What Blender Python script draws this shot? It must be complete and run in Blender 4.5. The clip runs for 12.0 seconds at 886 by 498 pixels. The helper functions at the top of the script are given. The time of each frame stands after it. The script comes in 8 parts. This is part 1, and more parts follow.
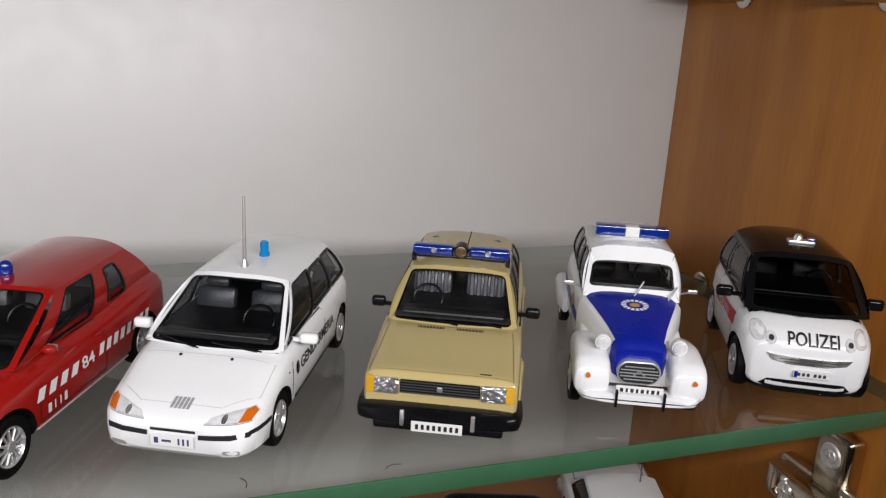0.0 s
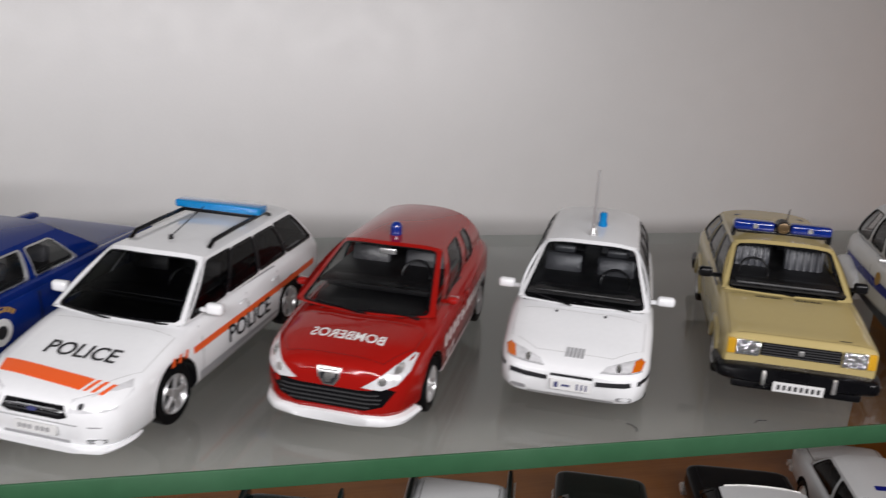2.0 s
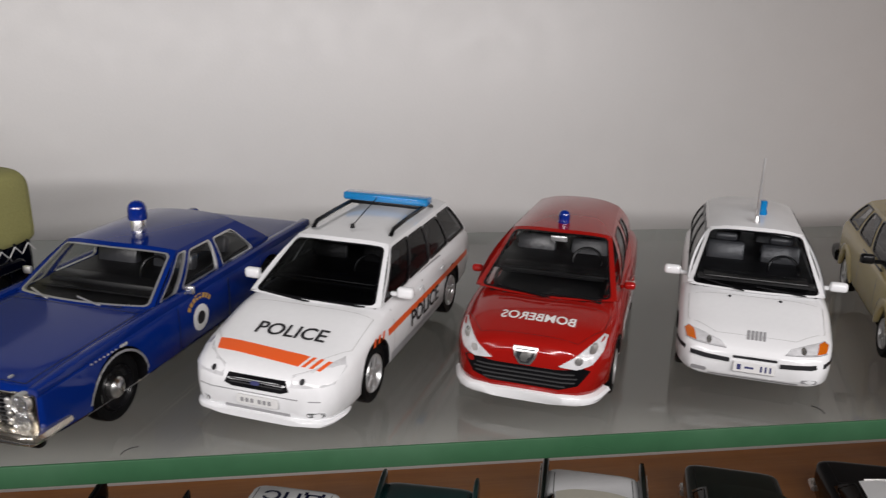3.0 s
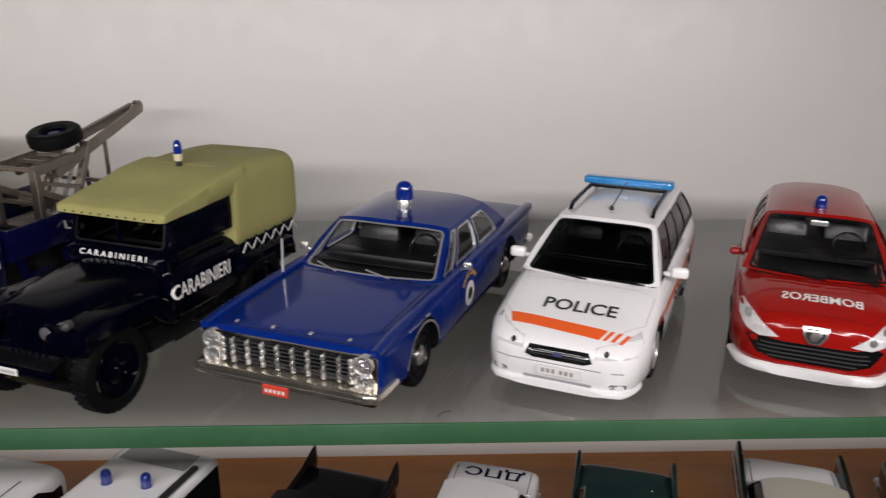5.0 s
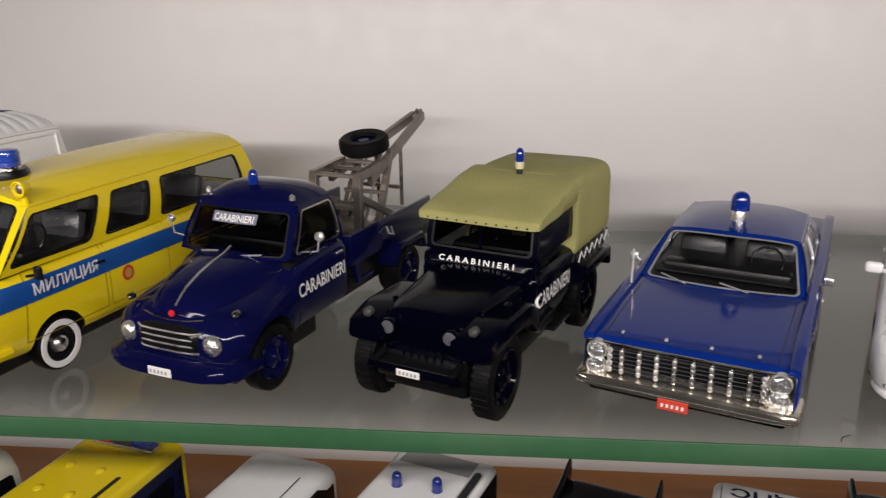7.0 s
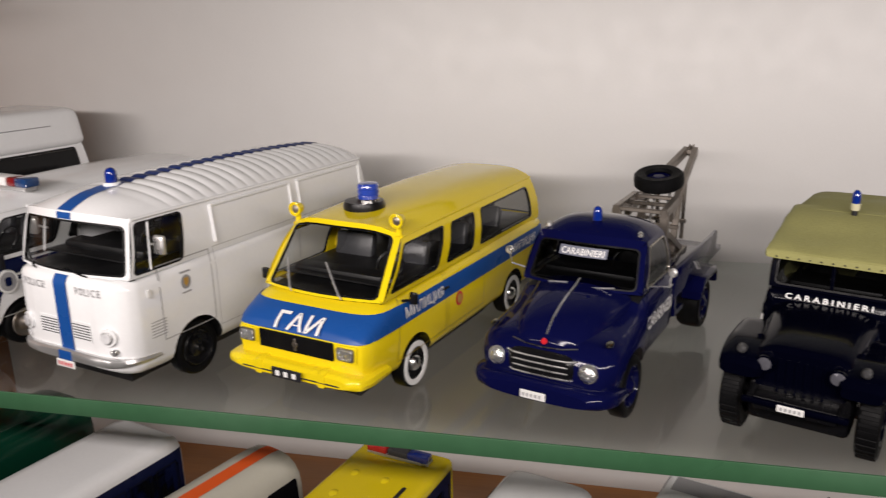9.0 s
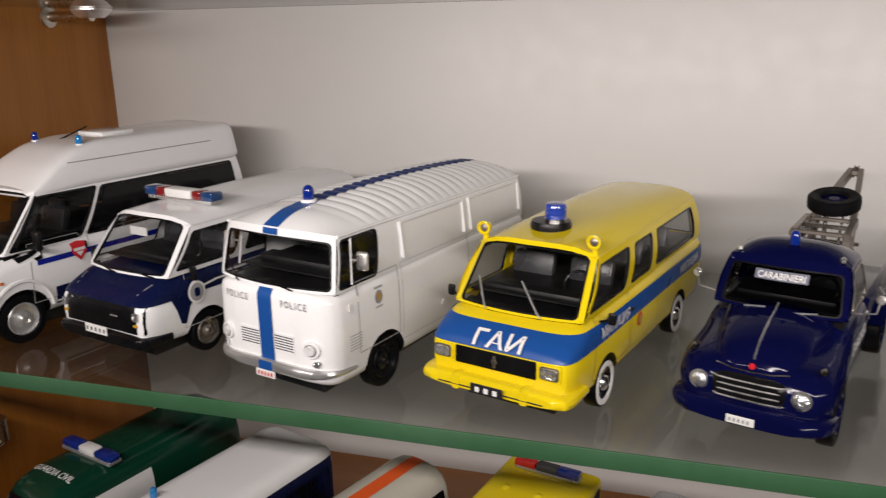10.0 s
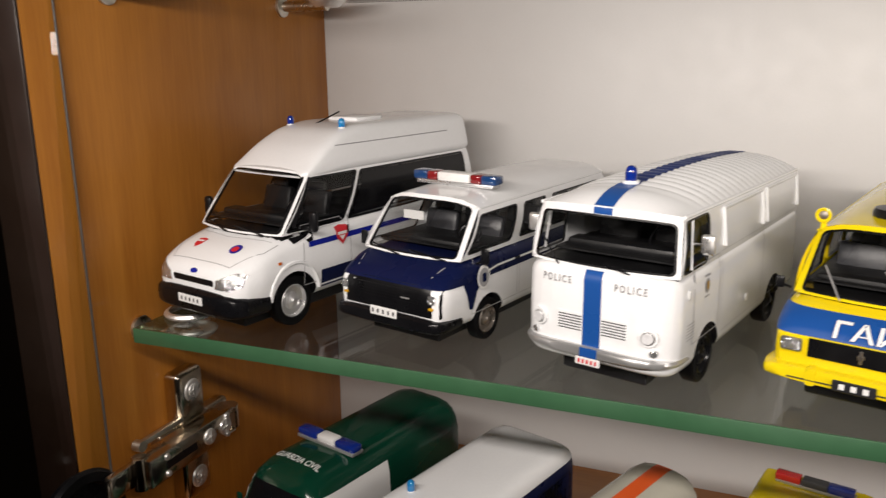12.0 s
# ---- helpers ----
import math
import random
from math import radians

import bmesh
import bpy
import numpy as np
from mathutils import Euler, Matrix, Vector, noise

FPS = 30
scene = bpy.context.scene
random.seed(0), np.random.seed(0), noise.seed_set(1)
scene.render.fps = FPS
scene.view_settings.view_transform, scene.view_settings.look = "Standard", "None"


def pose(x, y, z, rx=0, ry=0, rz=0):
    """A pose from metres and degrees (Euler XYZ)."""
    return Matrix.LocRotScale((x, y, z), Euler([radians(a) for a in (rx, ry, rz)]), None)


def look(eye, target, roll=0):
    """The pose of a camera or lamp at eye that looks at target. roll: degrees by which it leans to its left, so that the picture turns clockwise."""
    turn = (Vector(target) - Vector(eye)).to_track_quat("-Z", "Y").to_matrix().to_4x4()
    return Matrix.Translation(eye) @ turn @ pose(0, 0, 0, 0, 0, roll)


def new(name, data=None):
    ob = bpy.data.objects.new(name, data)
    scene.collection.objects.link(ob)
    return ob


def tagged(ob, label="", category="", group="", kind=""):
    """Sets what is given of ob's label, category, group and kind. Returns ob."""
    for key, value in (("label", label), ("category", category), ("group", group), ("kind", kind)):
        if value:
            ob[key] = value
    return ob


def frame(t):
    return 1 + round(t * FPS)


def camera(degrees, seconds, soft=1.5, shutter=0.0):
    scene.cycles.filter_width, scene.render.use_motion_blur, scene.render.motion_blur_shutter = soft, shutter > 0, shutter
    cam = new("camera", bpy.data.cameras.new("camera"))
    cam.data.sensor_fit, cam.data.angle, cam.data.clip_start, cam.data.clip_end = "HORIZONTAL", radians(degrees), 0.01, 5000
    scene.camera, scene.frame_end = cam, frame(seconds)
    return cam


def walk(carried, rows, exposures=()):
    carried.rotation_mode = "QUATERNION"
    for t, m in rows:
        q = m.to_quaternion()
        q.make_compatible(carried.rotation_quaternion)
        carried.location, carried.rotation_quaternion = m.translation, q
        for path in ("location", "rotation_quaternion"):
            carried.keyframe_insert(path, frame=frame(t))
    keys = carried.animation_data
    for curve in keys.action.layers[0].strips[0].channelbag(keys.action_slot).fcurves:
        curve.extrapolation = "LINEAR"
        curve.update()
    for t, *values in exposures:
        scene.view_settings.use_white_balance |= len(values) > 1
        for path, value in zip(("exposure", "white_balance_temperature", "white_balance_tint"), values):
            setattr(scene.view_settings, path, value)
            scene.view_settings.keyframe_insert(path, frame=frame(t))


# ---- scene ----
from mathutils.bvhtree import BVHTree

# ---- camera and its walk ----
cam = camera(58.9, 12.0, 1.25, 0.35)
PATH = [
    (0, (-0.04651, -0.14133, 0.09663), (0.26105, 0.76455, -0.19454), 3.02),
    (0.5, (-0.04527, -0.14163, 0.09476), (0.24788, 0.76615, -0.20522), 2.55),
    (1, (-0.06116, -0.14196, 0.09505), (0.20037, 0.77443, -0.20802), 2.29),
    (1.5, (-0.08543, -0.14440, 0.09537), (0.13099, 0.78190, -0.21306), 2.26),
    (2, (-0.11552, -0.14173, 0.09317), (0.08023, 0.78907, -0.21552), 2.77),
    (2.5, (-0.13693, -0.14464, 0.08911), (0.02576, 0.79530, -0.21095), 1.53),
    (3, (-0.14787, -0.14371, 0.08872), (-0.01404, 0.80065, -0.21174), 1.27),
    (3.2, (-0.15474, -0.14465, 0.08839), (-0.02739, 0.80032, -0.21298), 1.13),
    (4.8, (-0.19057, -0.14698, 0.08688), (-0.13578, 0.80151, -0.22514), 0.60),
    (5, (-0.19808, -0.14653, 0.08659), (-0.15458, 0.80336, -0.22296), 0.59),
    (5.5, (-0.21483, -0.14866, 0.08824), (-0.20849, 0.80332, -0.21786), 0.39),
    (6, (-0.23648, -0.15562, 0.09067), (-0.27784, 0.79441, -0.21874), 0.34),
    (6.5, (-0.25176, -0.14719, 0.08689), (-0.32158, 0.80289, -0.21722), -0.03),
    (6.7, (-0.25444, -0.14338, 0.08552), (-0.33042, 0.80678, -0.21684), -0.31),
    (8.3, (-0.29754, -0.15549, 0.08995), (-0.44944, 0.79050, -0.19645), -0.21),
    (8.5, (-0.30215, -0.15512, 0.09039), (-0.47804, 0.78623, -0.19757), -0.74),
    (9, (-0.31987, -0.16246, 0.09323), (-0.52849, 0.77602, -0.18196), -0.88),
    (9.5, (-0.33659, -0.16652, 0.09484), (-0.58260, 0.76222, -0.18251), -1.15),
    (10, (-0.35410, -0.17327, 0.09740), (-0.63371, 0.74990, -0.16639), -0.95),
    (10.5, (-0.37333, -0.17683, 0.09755), (-0.66749, 0.74253, -0.16372), -0.13),
    (11, (-0.39057, -0.18146, 0.09787), (-0.70589, 0.73371, -0.15321), 0.44),
    (11.5, (-0.40471, -0.18466, 0.09432), (-0.74309, 0.72297, -0.15410), 0.24),
    (12, (-0.42083, -0.18775, 0.08638), (-0.78685, 0.71127, -0.15402), -0.51),
]
EXPOSURES = [(0.0, 0.08, 6100, 10), (1.0, 0.04, 5950, 10), (2.2, -0.12, 6100, 11), (3.0, -0.24, 6200, 11), (5.0, -0.2, 6350, 13), (6.7, -0.1, 6500, 13), (8.5, -0.04, 6580, 13), (9.4, -0.08, 6600, 14), (10.5, -0.16, 6640, 13), (11.5, -0.02, 6700, 12), (12.0, 0.12, 6720, 11)]
walk(cam, [(t, look(eye, target, roll)) for t, eye, target, roll in PATH], EXPOSURES)

# ---- world and light ----
world = bpy.data.worlds.new("dim_room")
scene.world = world
world.use_nodes = True
world.node_tree.nodes["Background"].inputs[0].default_value = (0.9, 0.8, 0.7, 1)
world.node_tree.nodes["Background"].inputs[1].default_value = 0.006

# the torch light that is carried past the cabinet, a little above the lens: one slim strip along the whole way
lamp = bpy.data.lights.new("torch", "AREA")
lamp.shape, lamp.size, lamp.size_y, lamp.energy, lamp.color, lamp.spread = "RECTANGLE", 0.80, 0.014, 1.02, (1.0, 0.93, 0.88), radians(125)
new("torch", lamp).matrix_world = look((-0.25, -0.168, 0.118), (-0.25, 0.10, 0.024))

# ---- materials ----
def material(name, color, rough=0.5, metal=0.0, coat=0.0, grain=0.0, grain_size=0.001, bump=0.0, stain=0.0, spec=0.5):
    """Principled surface with grain and wear at two scales; sizes in metres."""
    m = bpy.data.materials.new(name)
    m.use_nodes = True
    n, l = m.node_tree.nodes, m.node_tree.links
    b = n["Principled BSDF"]
    b.inputs["Base Color"].default_value = (*color, 1)
    b.inputs["Roughness"].default_value = rough
    b.inputs["Metallic"].default_value = metal
    b.inputs["Coat Weight"].default_value = coat
    b.inputs["Coat Roughness"].default_value = 0.06
    b.inputs["Specular IOR Level"].default_value = spec
    tc = n.new("ShaderNodeTexCoord")
    fine, broad = n.new("ShaderNodeTexNoise"), n.new("ShaderNodeTexNoise")
    for tex, size in ((fine, grain_size), (broad, grain_size * 14)):
        tex.inputs["Scale"].default_value = 1 / size
        tex.inputs["Detail"].default_value = 3
        l.new(tc.outputs["Object"], tex.inputs["Vector"])
    both = n.new("ShaderNodeMath"); both.operation = "ADD"
    l.new(fine.outputs["Fac"], both.inputs[0]); l.new(broad.outputs["Fac"], both.inputs[1])
    if grain:
        shade = n.new("ShaderNodeMapRange")
        shade.inputs["From Min"].default_value, shade.inputs["From Max"].default_value = 0.5, 1.5
        shade.inputs["To Min"].default_value, shade.inputs["To Max"].default_value = 1 - grain, 1 + grain
        l.new(both.outputs[0], shade.inputs["Value"])
        mix = n.new("ShaderNodeVectorMath"); mix.operation = "SCALE"
        mix.inputs[0].default_value = color
        l.new(shade.outputs[0], mix.inputs["Scale"])
        l.new(mix.outputs[0], b.inputs["Base Color"])
    wear = n.new("ShaderNodeMapRange")
    wear.inputs["From Min"].default_value, wear.inputs["From Max"].default_value = 0.35, 0.65
    wear.inputs["To Min"].default_value, wear.inputs["To Max"].default_value = max(rough * (1 - 0.25 - stain), 0.01), min(rough * (1 + 0.25 + stain), 1)
    l.new(broad.outputs["Fac"], wear.inputs["Value"])
    l.new(wear.outputs[0], b.inputs["Roughness"])
    if bump:
        bm_ = n.new("ShaderNodeBump")
        bm_.inputs["Strength"].default_value, bm_.inputs["Distance"].default_value = bump, grain_size * 0.4
        l.new(fine.outputs["Fac"], bm_.inputs["Height"])
        l.new(bm_.outputs[0], b.inputs["Normal"])
    return m


def clear(name, tint, rough=0.02, ior=1.45):
    """Thin clear pane: see-through with a mirror gloss that grows towards the edge-on view."""
    m = bpy.data.materials.new(name)
    m.use_nodes = True
    n, l = m.node_tree.nodes, m.node_tree.links
    n.remove(n["Principled BSDF"])
    t, g, x = n.new("ShaderNodeBsdfTransparent"), n.new("ShaderNodeBsdfGlossy"), n.new("ShaderNodeMixShader")
    face, power, f = n.new("ShaderNodeLayerWeight"), n.new("ShaderNodeMath"), n.new("ShaderNodeMath")
    face.inputs["Blend"].default_value = 0.5
    power.operation, power.inputs[1].default_value = "POWER", 5.0
    f.operation = "MULTIPLY_ADD"
    f.inputs[2].default_value = ((ior - 1) / (ior + 1)) ** 2
    f.inputs[1].default_value = 1 - f.inputs[2].default_value
    l.new(face.outputs["Facing"], power.inputs[0]); l.new(power.outputs[0], f.inputs[0])
    t.inputs[0].default_value = (*tint, 1)
    g.inputs["Roughness"].default_value = rough
    l.new(f.outputs[0], x.inputs[0]); l.new(t.outputs[0], x.inputs[1]); l.new(g.outputs[0], x.inputs[2])
    l.new(x.outputs[0], n["Material Output"].inputs[0])
    return m


def wood(name, dark, light, along, rough=0.48):
    """Veneer with fibres along one axis ('x', 'y' or 'z')."""
    m = material(name, light, rough, coat=0.08, grain=0.0, grain_size=0.004, spec=0.35)
    n, l = m.node_tree.nodes, m.node_tree.links
    b = n["Principled BSDF"]
    tc, mp = n.new("ShaderNodeTexCoord"), n.new("ShaderNodeMapping")
    mp.inputs["Scale"].default_value = [0.08 if a == along else 1.0 for a in "xyz"]
    l.new(tc.outputs["Object"], mp.inputs["Vector"])
    fib, fig = n.new("ShaderNodeTexNoise"), n.new("ShaderNodeTexNoise")
    fib.inputs["Scale"].default_value, fib.inputs["Detail"].default_value = 900, 6
    fig.inputs["Scale"].default_value, fig.inputs["Detail"].default_value, fig.inputs["Distortion"].default_value = 45, 3, 1.2
    l.new(mp.outputs[0], fib.inputs["Vector"]); l.new(mp.outputs[0], fig.inputs["Vector"])
    add = n.new("ShaderNodeMath"); add.operation = "MULTIPLY_ADD"; add.inputs[1].default_value = 0.45
    l.new(fib.outputs["Fac"], add.inputs[0]); l.new(fig.outputs["Fac"], add.inputs[2])
    ramp = n.new("ShaderNodeValToRGB")
    ramp.color_ramp.elements[0].position, ramp.color_ramp.elements[1].position = 0.42, 1.02
    ramp.color_ramp.elements[0].color, ramp.color_ramp.elements[1].color = (*dark, 1), (*light, 1)
    l.new(add.outputs[0], ramp.inputs["Fac"])
    l.new(ramp.outputs["Color"], b.inputs["Base Color"])
    return m


def paint(name, color, rough=0.16, spec=0.5, coat=0.25):
    return material(name, color, rough, coat=coat, spec=spec, grain=0.03, grain_size=0.0012, stain=0.15)


WALL = material("grey_laminate", (0.56, 0.555, 0.545), 0.42, grain=0.02, grain_size=0.0008, bump=0.07, stain=-0.2, spec=1.0)
WOOD = wood("cherry_veneer", (0.32, 0.110, 0.013), (0.48, 0.193, 0.028), "z")
WOOD_X = wood("cherry_veneer_shelf", (0.29, 0.098, 0.016), (0.44, 0.175, 0.032), "x")
# near black: the unlit room's darkness put into the colour of its walls
DARK_ROOM = material("darkened_plaster", (0.035, 0.020, 0.014), 0.8, grain=0.1, grain_size=0.02)
CHROME = material("chrome", (0.92, 0.91, 0.89), 0.36, metal=0.9, grain=0.1, grain_size=0.0006, bump=0.25, stain=0.3)
BRIGHT_CHROME = material("polished_chrome", (0.80, 0.79, 0.77), 0.24, metal=1.0, stain=0.2)
WARM_CHROME = material("yellowed_chrome", (0.80, 0.75, 0.65), 0.24, metal=0.95, grain=0.08, grain_size=0.0015, stain=0.3)
NICKEL = material("nickel_plated_steel", (0.60, 0.56, 0.49), 0.26, metal=1.0, grain=0.1, grain_size=0.0015, stain=0.4)
SILVER = material("silver_plastic", (0.66, 0.66, 0.66), 0.34, metal=0.75)
BLACK = material("black_plastic", (0.005, 0.005, 0.006), 0.3, spec=0.3, grain=0.15, grain_size=0.0006, bump=0.1)
GLOSS_BLACK = material("black_lacquer", (0.006, 0.006, 0.007), 0.12, grain=0.05, spec=0.22)
RUBBER = material("tyre_rubber", (0.0045, 0.0045, 0.005), 0.5, spec=0.09, grain=0.2, grain_size=0.0005, bump=0.2)
SEAT = material("dark_seat_moulding", (0.010, 0.010, 0.011), 0.35, spec=0.3, grain=0.2, grain_size=0.0008, bump=0.2)
SEAT_GREY = material("grey_seat_moulding", (0.075, 0.078, 0.09), 0.3, grain=0.2, grain_size=0.0008, bump=0.2)
SEAT_DIM = material("dark_grey_seat_moulding", (0.038, 0.039, 0.044), 0.32, grain=0.2, grain_size=0.0008, bump=0.2)
CABIN = material("dark_cabin_moulding", (0.006, 0.006, 0.007), 0.45, grain=0.2, grain_size=0.0008)
PANE = clear("clear_pane", (0.52, 0.54, 0.56), 0.07)
PANE_CLEAR = clear("light_clear_pane", (0.80, 0.81, 0.81), 0.07)
PANE_DARK = clear("smoked_pane", (0.16, 0.165, 0.17), 0.07)
WHITE = paint("white_enamel", (0.82, 0.83, 0.84))
PLATE = material("white_plate", (0.75, 0.75, 0.74), 0.4, grain=0.04)
INK = material("black_ink", (0.015, 0.015, 0.018), 0.5)
LENS = material("headlamp_lens", (0.74, 0.75, 0.76), 0.13, metal=0.85, grain=0.5, grain_size=0.0010, bump=1.6, coat=1.0)
FROST = material("clear_lamp_moulding", (0.74, 0.745, 0.76), 0.14, metal=0.12, grain=0.25, grain_size=0.0014, bump=0.4, coat=1.0)
AMBER = material("amber_lens", (0.60, 0.13, 0.006), 0.12, grain=0.15, grain_size=0.0005, bump=0.4, coat=1.0)
YELLOW_LENS = material("yellow_lens", (0.60, 0.33, 0.02), 0.12, grain=0.15, grain_size=0.0005, bump=0.4, coat=1.0)
RED_LENS = material("red_lens", (0.45, 0.02, 0.02), 0.12, grain=0.15, grain_size=0.0005, bump=0.4, coat=1.0)
BLUE_LENS = material("blue_lens", (0.004, 0.022, 0.21), 0.10, grain=0.2, grain_size=0.0006, bump=0.3, coat=1.0)
PALE_LENS = material("pale_blue_lens", (0.025, 0.06, 0.36), 0.08, grain=0.2, grain_size=0.0008, bump=0.3, coat=1.0)
AZURE_LENS = material("light_blue_lens", (0.01, 0.20, 0.50), 0.10, grain=0.2, grain_size=0.0006, bump=0.3, coat=1.0)
def dusted(m, amount):
    """A thin uneven film of dust on a clear pane."""
    n, l = m.node_tree.nodes, m.node_tree.links
    out = n["Material Output"]
    old = out.inputs[0].links[0].from_socket
    d, x = n.new("ShaderNodeBsdfDiffuse"), n.new("ShaderNodeMixShader")
    d.inputs[0].default_value = (0.55, 0.54, 0.52, 1)
    tc = n.new("ShaderNodeTexCoord")
    cloud, speck, r1, r2, s = n.new("ShaderNodeTexNoise"), n.new("ShaderNodeTexVoronoi"), n.new("ShaderNodeMapRange"), n.new("ShaderNodeMapRange"), n.new("ShaderNodeMath")
    cloud.inputs["Scale"].default_value, cloud.inputs["Detail"].default_value = 30, 5
    speck.inputs["Scale"].default_value = 260
    for t in (cloud, speck):
        l.new(tc.outputs["Object"], t.inputs["Vector"])
    for r, src, a, b, c, e in ((r1, cloud.outputs["Fac"], 0.35, 0.7, amount * 0.6, amount * 1.4), (r2, speck.outputs["Distance"], 0.06, 0.03, 0.0, 0.25)):
        l.new(src, r.inputs["Value"])
        for k, val in zip(("From Min", "From Max", "To Min", "To Max"), (a, b, c, e)):
            r.inputs[k].default_value = val
    s.operation, s.use_clamp = "ADD", True
    l.new(r1.outputs[0], s.inputs[0]); l.new(r2.outputs[0], s.inputs[1])
    l.new(s.outputs[0], x.inputs[0]); l.new(old, x.inputs[1]); l.new(d.outputs[0], x.inputs[2])
    l.new(x.outputs[0], out.inputs[0])
    return m


GLASS = clear("float_glass", (0.90, 0.93, 0.91), 0.0, 1.5)
GLASS_DUSTY = dusted(clear("dusty_float_glass", (0.90, 0.93, 0.91), 0.0, 1.5), 0.012)
DARK_GREY = material("dark_grey_plastic", (0.05, 0.05, 0.052), 0.35, spec=0.3)
GLASS_SIDE = clear("green_glass_side", (0.55, 0.68, 0.60), 0.1, 1.5)
GLASS_EDGE = material("green_glass_edge", (0.040, 0.118, 0.056), 0.45, grain=0.12, grain_size=0.004, coat=0.3, stain=0.3)

# ---- building helpers; model lengths are those of the originals, in metres, made at 1:43 ----
U = 1 / 43


def part(name, bm, mat, parent=None, label="", scale=U, smooth=35):
    """Links a bmesh as one mesh object under a thing or a part."""
    me = bpy.data.meshes.new(name)
    bm.transform(Matrix.Scale(scale, 4))
    bmesh.ops.recalc_face_normals(bm, faces=bm.faces)
    bm.to_mesh(me)
    bm.free()
    for m in mat if isinstance(mat, (list, tuple)) else [mat]:
        me.materials.append(m)
    for p in me.polygons:
        p.use_smooth = smooth > 0
    if smooth:
        me.set_sharp_from_angle(angle=radians(smooth))
    ob = new(name, me)
    ob.parent = parent
    if label:
        tagged(ob, label)
    return ob


def merged(*bms):
    out = bmesh.new()
    for b in bms:
        me = bpy.data.meshes.new("tmp")
        b.to_mesh(me); b.free()
        out.from_mesh(me)
        bpy.data.meshes.remove(me)
    return out


def rbox(cx, cy, cz, sx, sy, sz, r=0.02, seg=2, turn=None):
    """Box with rounded edges."""
    bm = bmesh.new()
    bmesh.ops.create_cube(bm, size=1, matrix=Matrix.Diagonal((sx, sy, sz, 1)))
    if r > 0:
        bmesh.ops.bevel(bm, geom=bm.edges[:], offset=min(r, 0.48 * min(sx, sy, sz)), segments=seg, profile=0.5, affect="EDGES")
    if turn is not None:
        bm.transform(turn)
    bm.transform(Matrix.Translation((cx, cy, cz)))
    return bm


def lathe(profile, axis="z", segs=28, at=(0, 0, 0)):
    """Turned solid from (radius, height) pairs."""
    bm = bmesh.new()
    rings = []
    for r, h in profile:
        rings.append([bm.verts.new((r * math.cos(2 * math.pi * k / segs), r * math.sin(2 * math.pi * k / segs), h)) for k in range(segs)] if r > 1e-6 else [bm.verts.new((0, 0, h))])
    for a, b in zip(rings, rings[1:]):
        for k in range(segs):
            p = [a[k % len(a)], a[(k + 1) % len(a)], b[(k + 1) % len(b)], b[k % len(b)]]
            p = [v for i, v in enumerate(p) if v not in p[:i]]
            if len(p) > 2:
                bm.faces.new(p)
    if axis == "x":
        bm.transform(Matrix.Rotation(math.pi / 2, 4, "Y"))
    if axis == "y":
        bm.transform(Matrix.Rotation(math.pi / 2, 4, "X"))
    bm.transform(Matrix.Translation(at))
    return bm


def tube(points, r, segs=8):
    """Round bar through points."""
    bm = bmesh.new()
    pts = [Vector(p) for p in points]
    rings = []
    for i, p in enumerate(pts):
        d = (pts[min(i + 1, len(pts) - 1)] - pts[max(i - 1, 0)]).normalized()
        side = d.orthogonal().normalized() if i == 0 else (side - d * side.dot(d)).normalized()
        up = d.cross(side)
        rr = r[i] if isinstance(r, (list, tuple)) else r
        rings.append([bm.verts.new(p + rr * (math.cos(2 * math.pi * k / segs) * side + math.sin(2 * math.pi * k / segs) * up)) for k in range(segs)])
    for a, b in zip(rings, rings[1:]):
        for k in range(segs):
            bm.faces.new((a[k], a[(k + 1) % segs], b[(k + 1) % segs], b[k]))
    bm.faces.new(rings[0]); bm.faces.new(rings[-1])
    return bm


def bar(a, b, w, h, r=0.0):
    """Square bar from a to b."""
    a, b = Vector(a), Vector(b)
    m = (b - a).to_track_quat("Y", "Z").to_matrix().to_4x4()
    bm = rbox(0, 0, 0, w, (b - a).length, h, r, 1)
    bm.transform(Matrix.Translation((a + b) / 2) @ m)
    return bm


def glide(ts, vs, t):
    """Smooth curve through the values without overshoot."""
    n = len(ts)
    if t <= ts[0]:
        return vs[0]
    if t >= ts[-1]:
        return vs[-1]
    i = max(k for k in range(n - 1) if ts[k] <= t)
    d = [(vs[k + 1] - vs[k]) / (ts[k + 1] - ts[k]) for k in range(n - 1)]

    def slope(k):
        if k == 0:
            return d[0]
        if k == n - 1:
            return d[-1]
        return 0.0 if d[k - 1] * d[k] <= 0 else 2 * d[k - 1] * d[k] / (d[k - 1] + d[k])
    h = ts[i + 1] - ts[i]
    s = (t - ts[i]) / h
    return (2 * s**3 - 3 * s**2 + 1) * vs[i] + (s**3 - 2 * s**2 + s) * h * slope(i) + (3 * s**2 - 2 * s**3) * vs[i + 1] + (s**3 - s**2) * h * slope(i + 1)


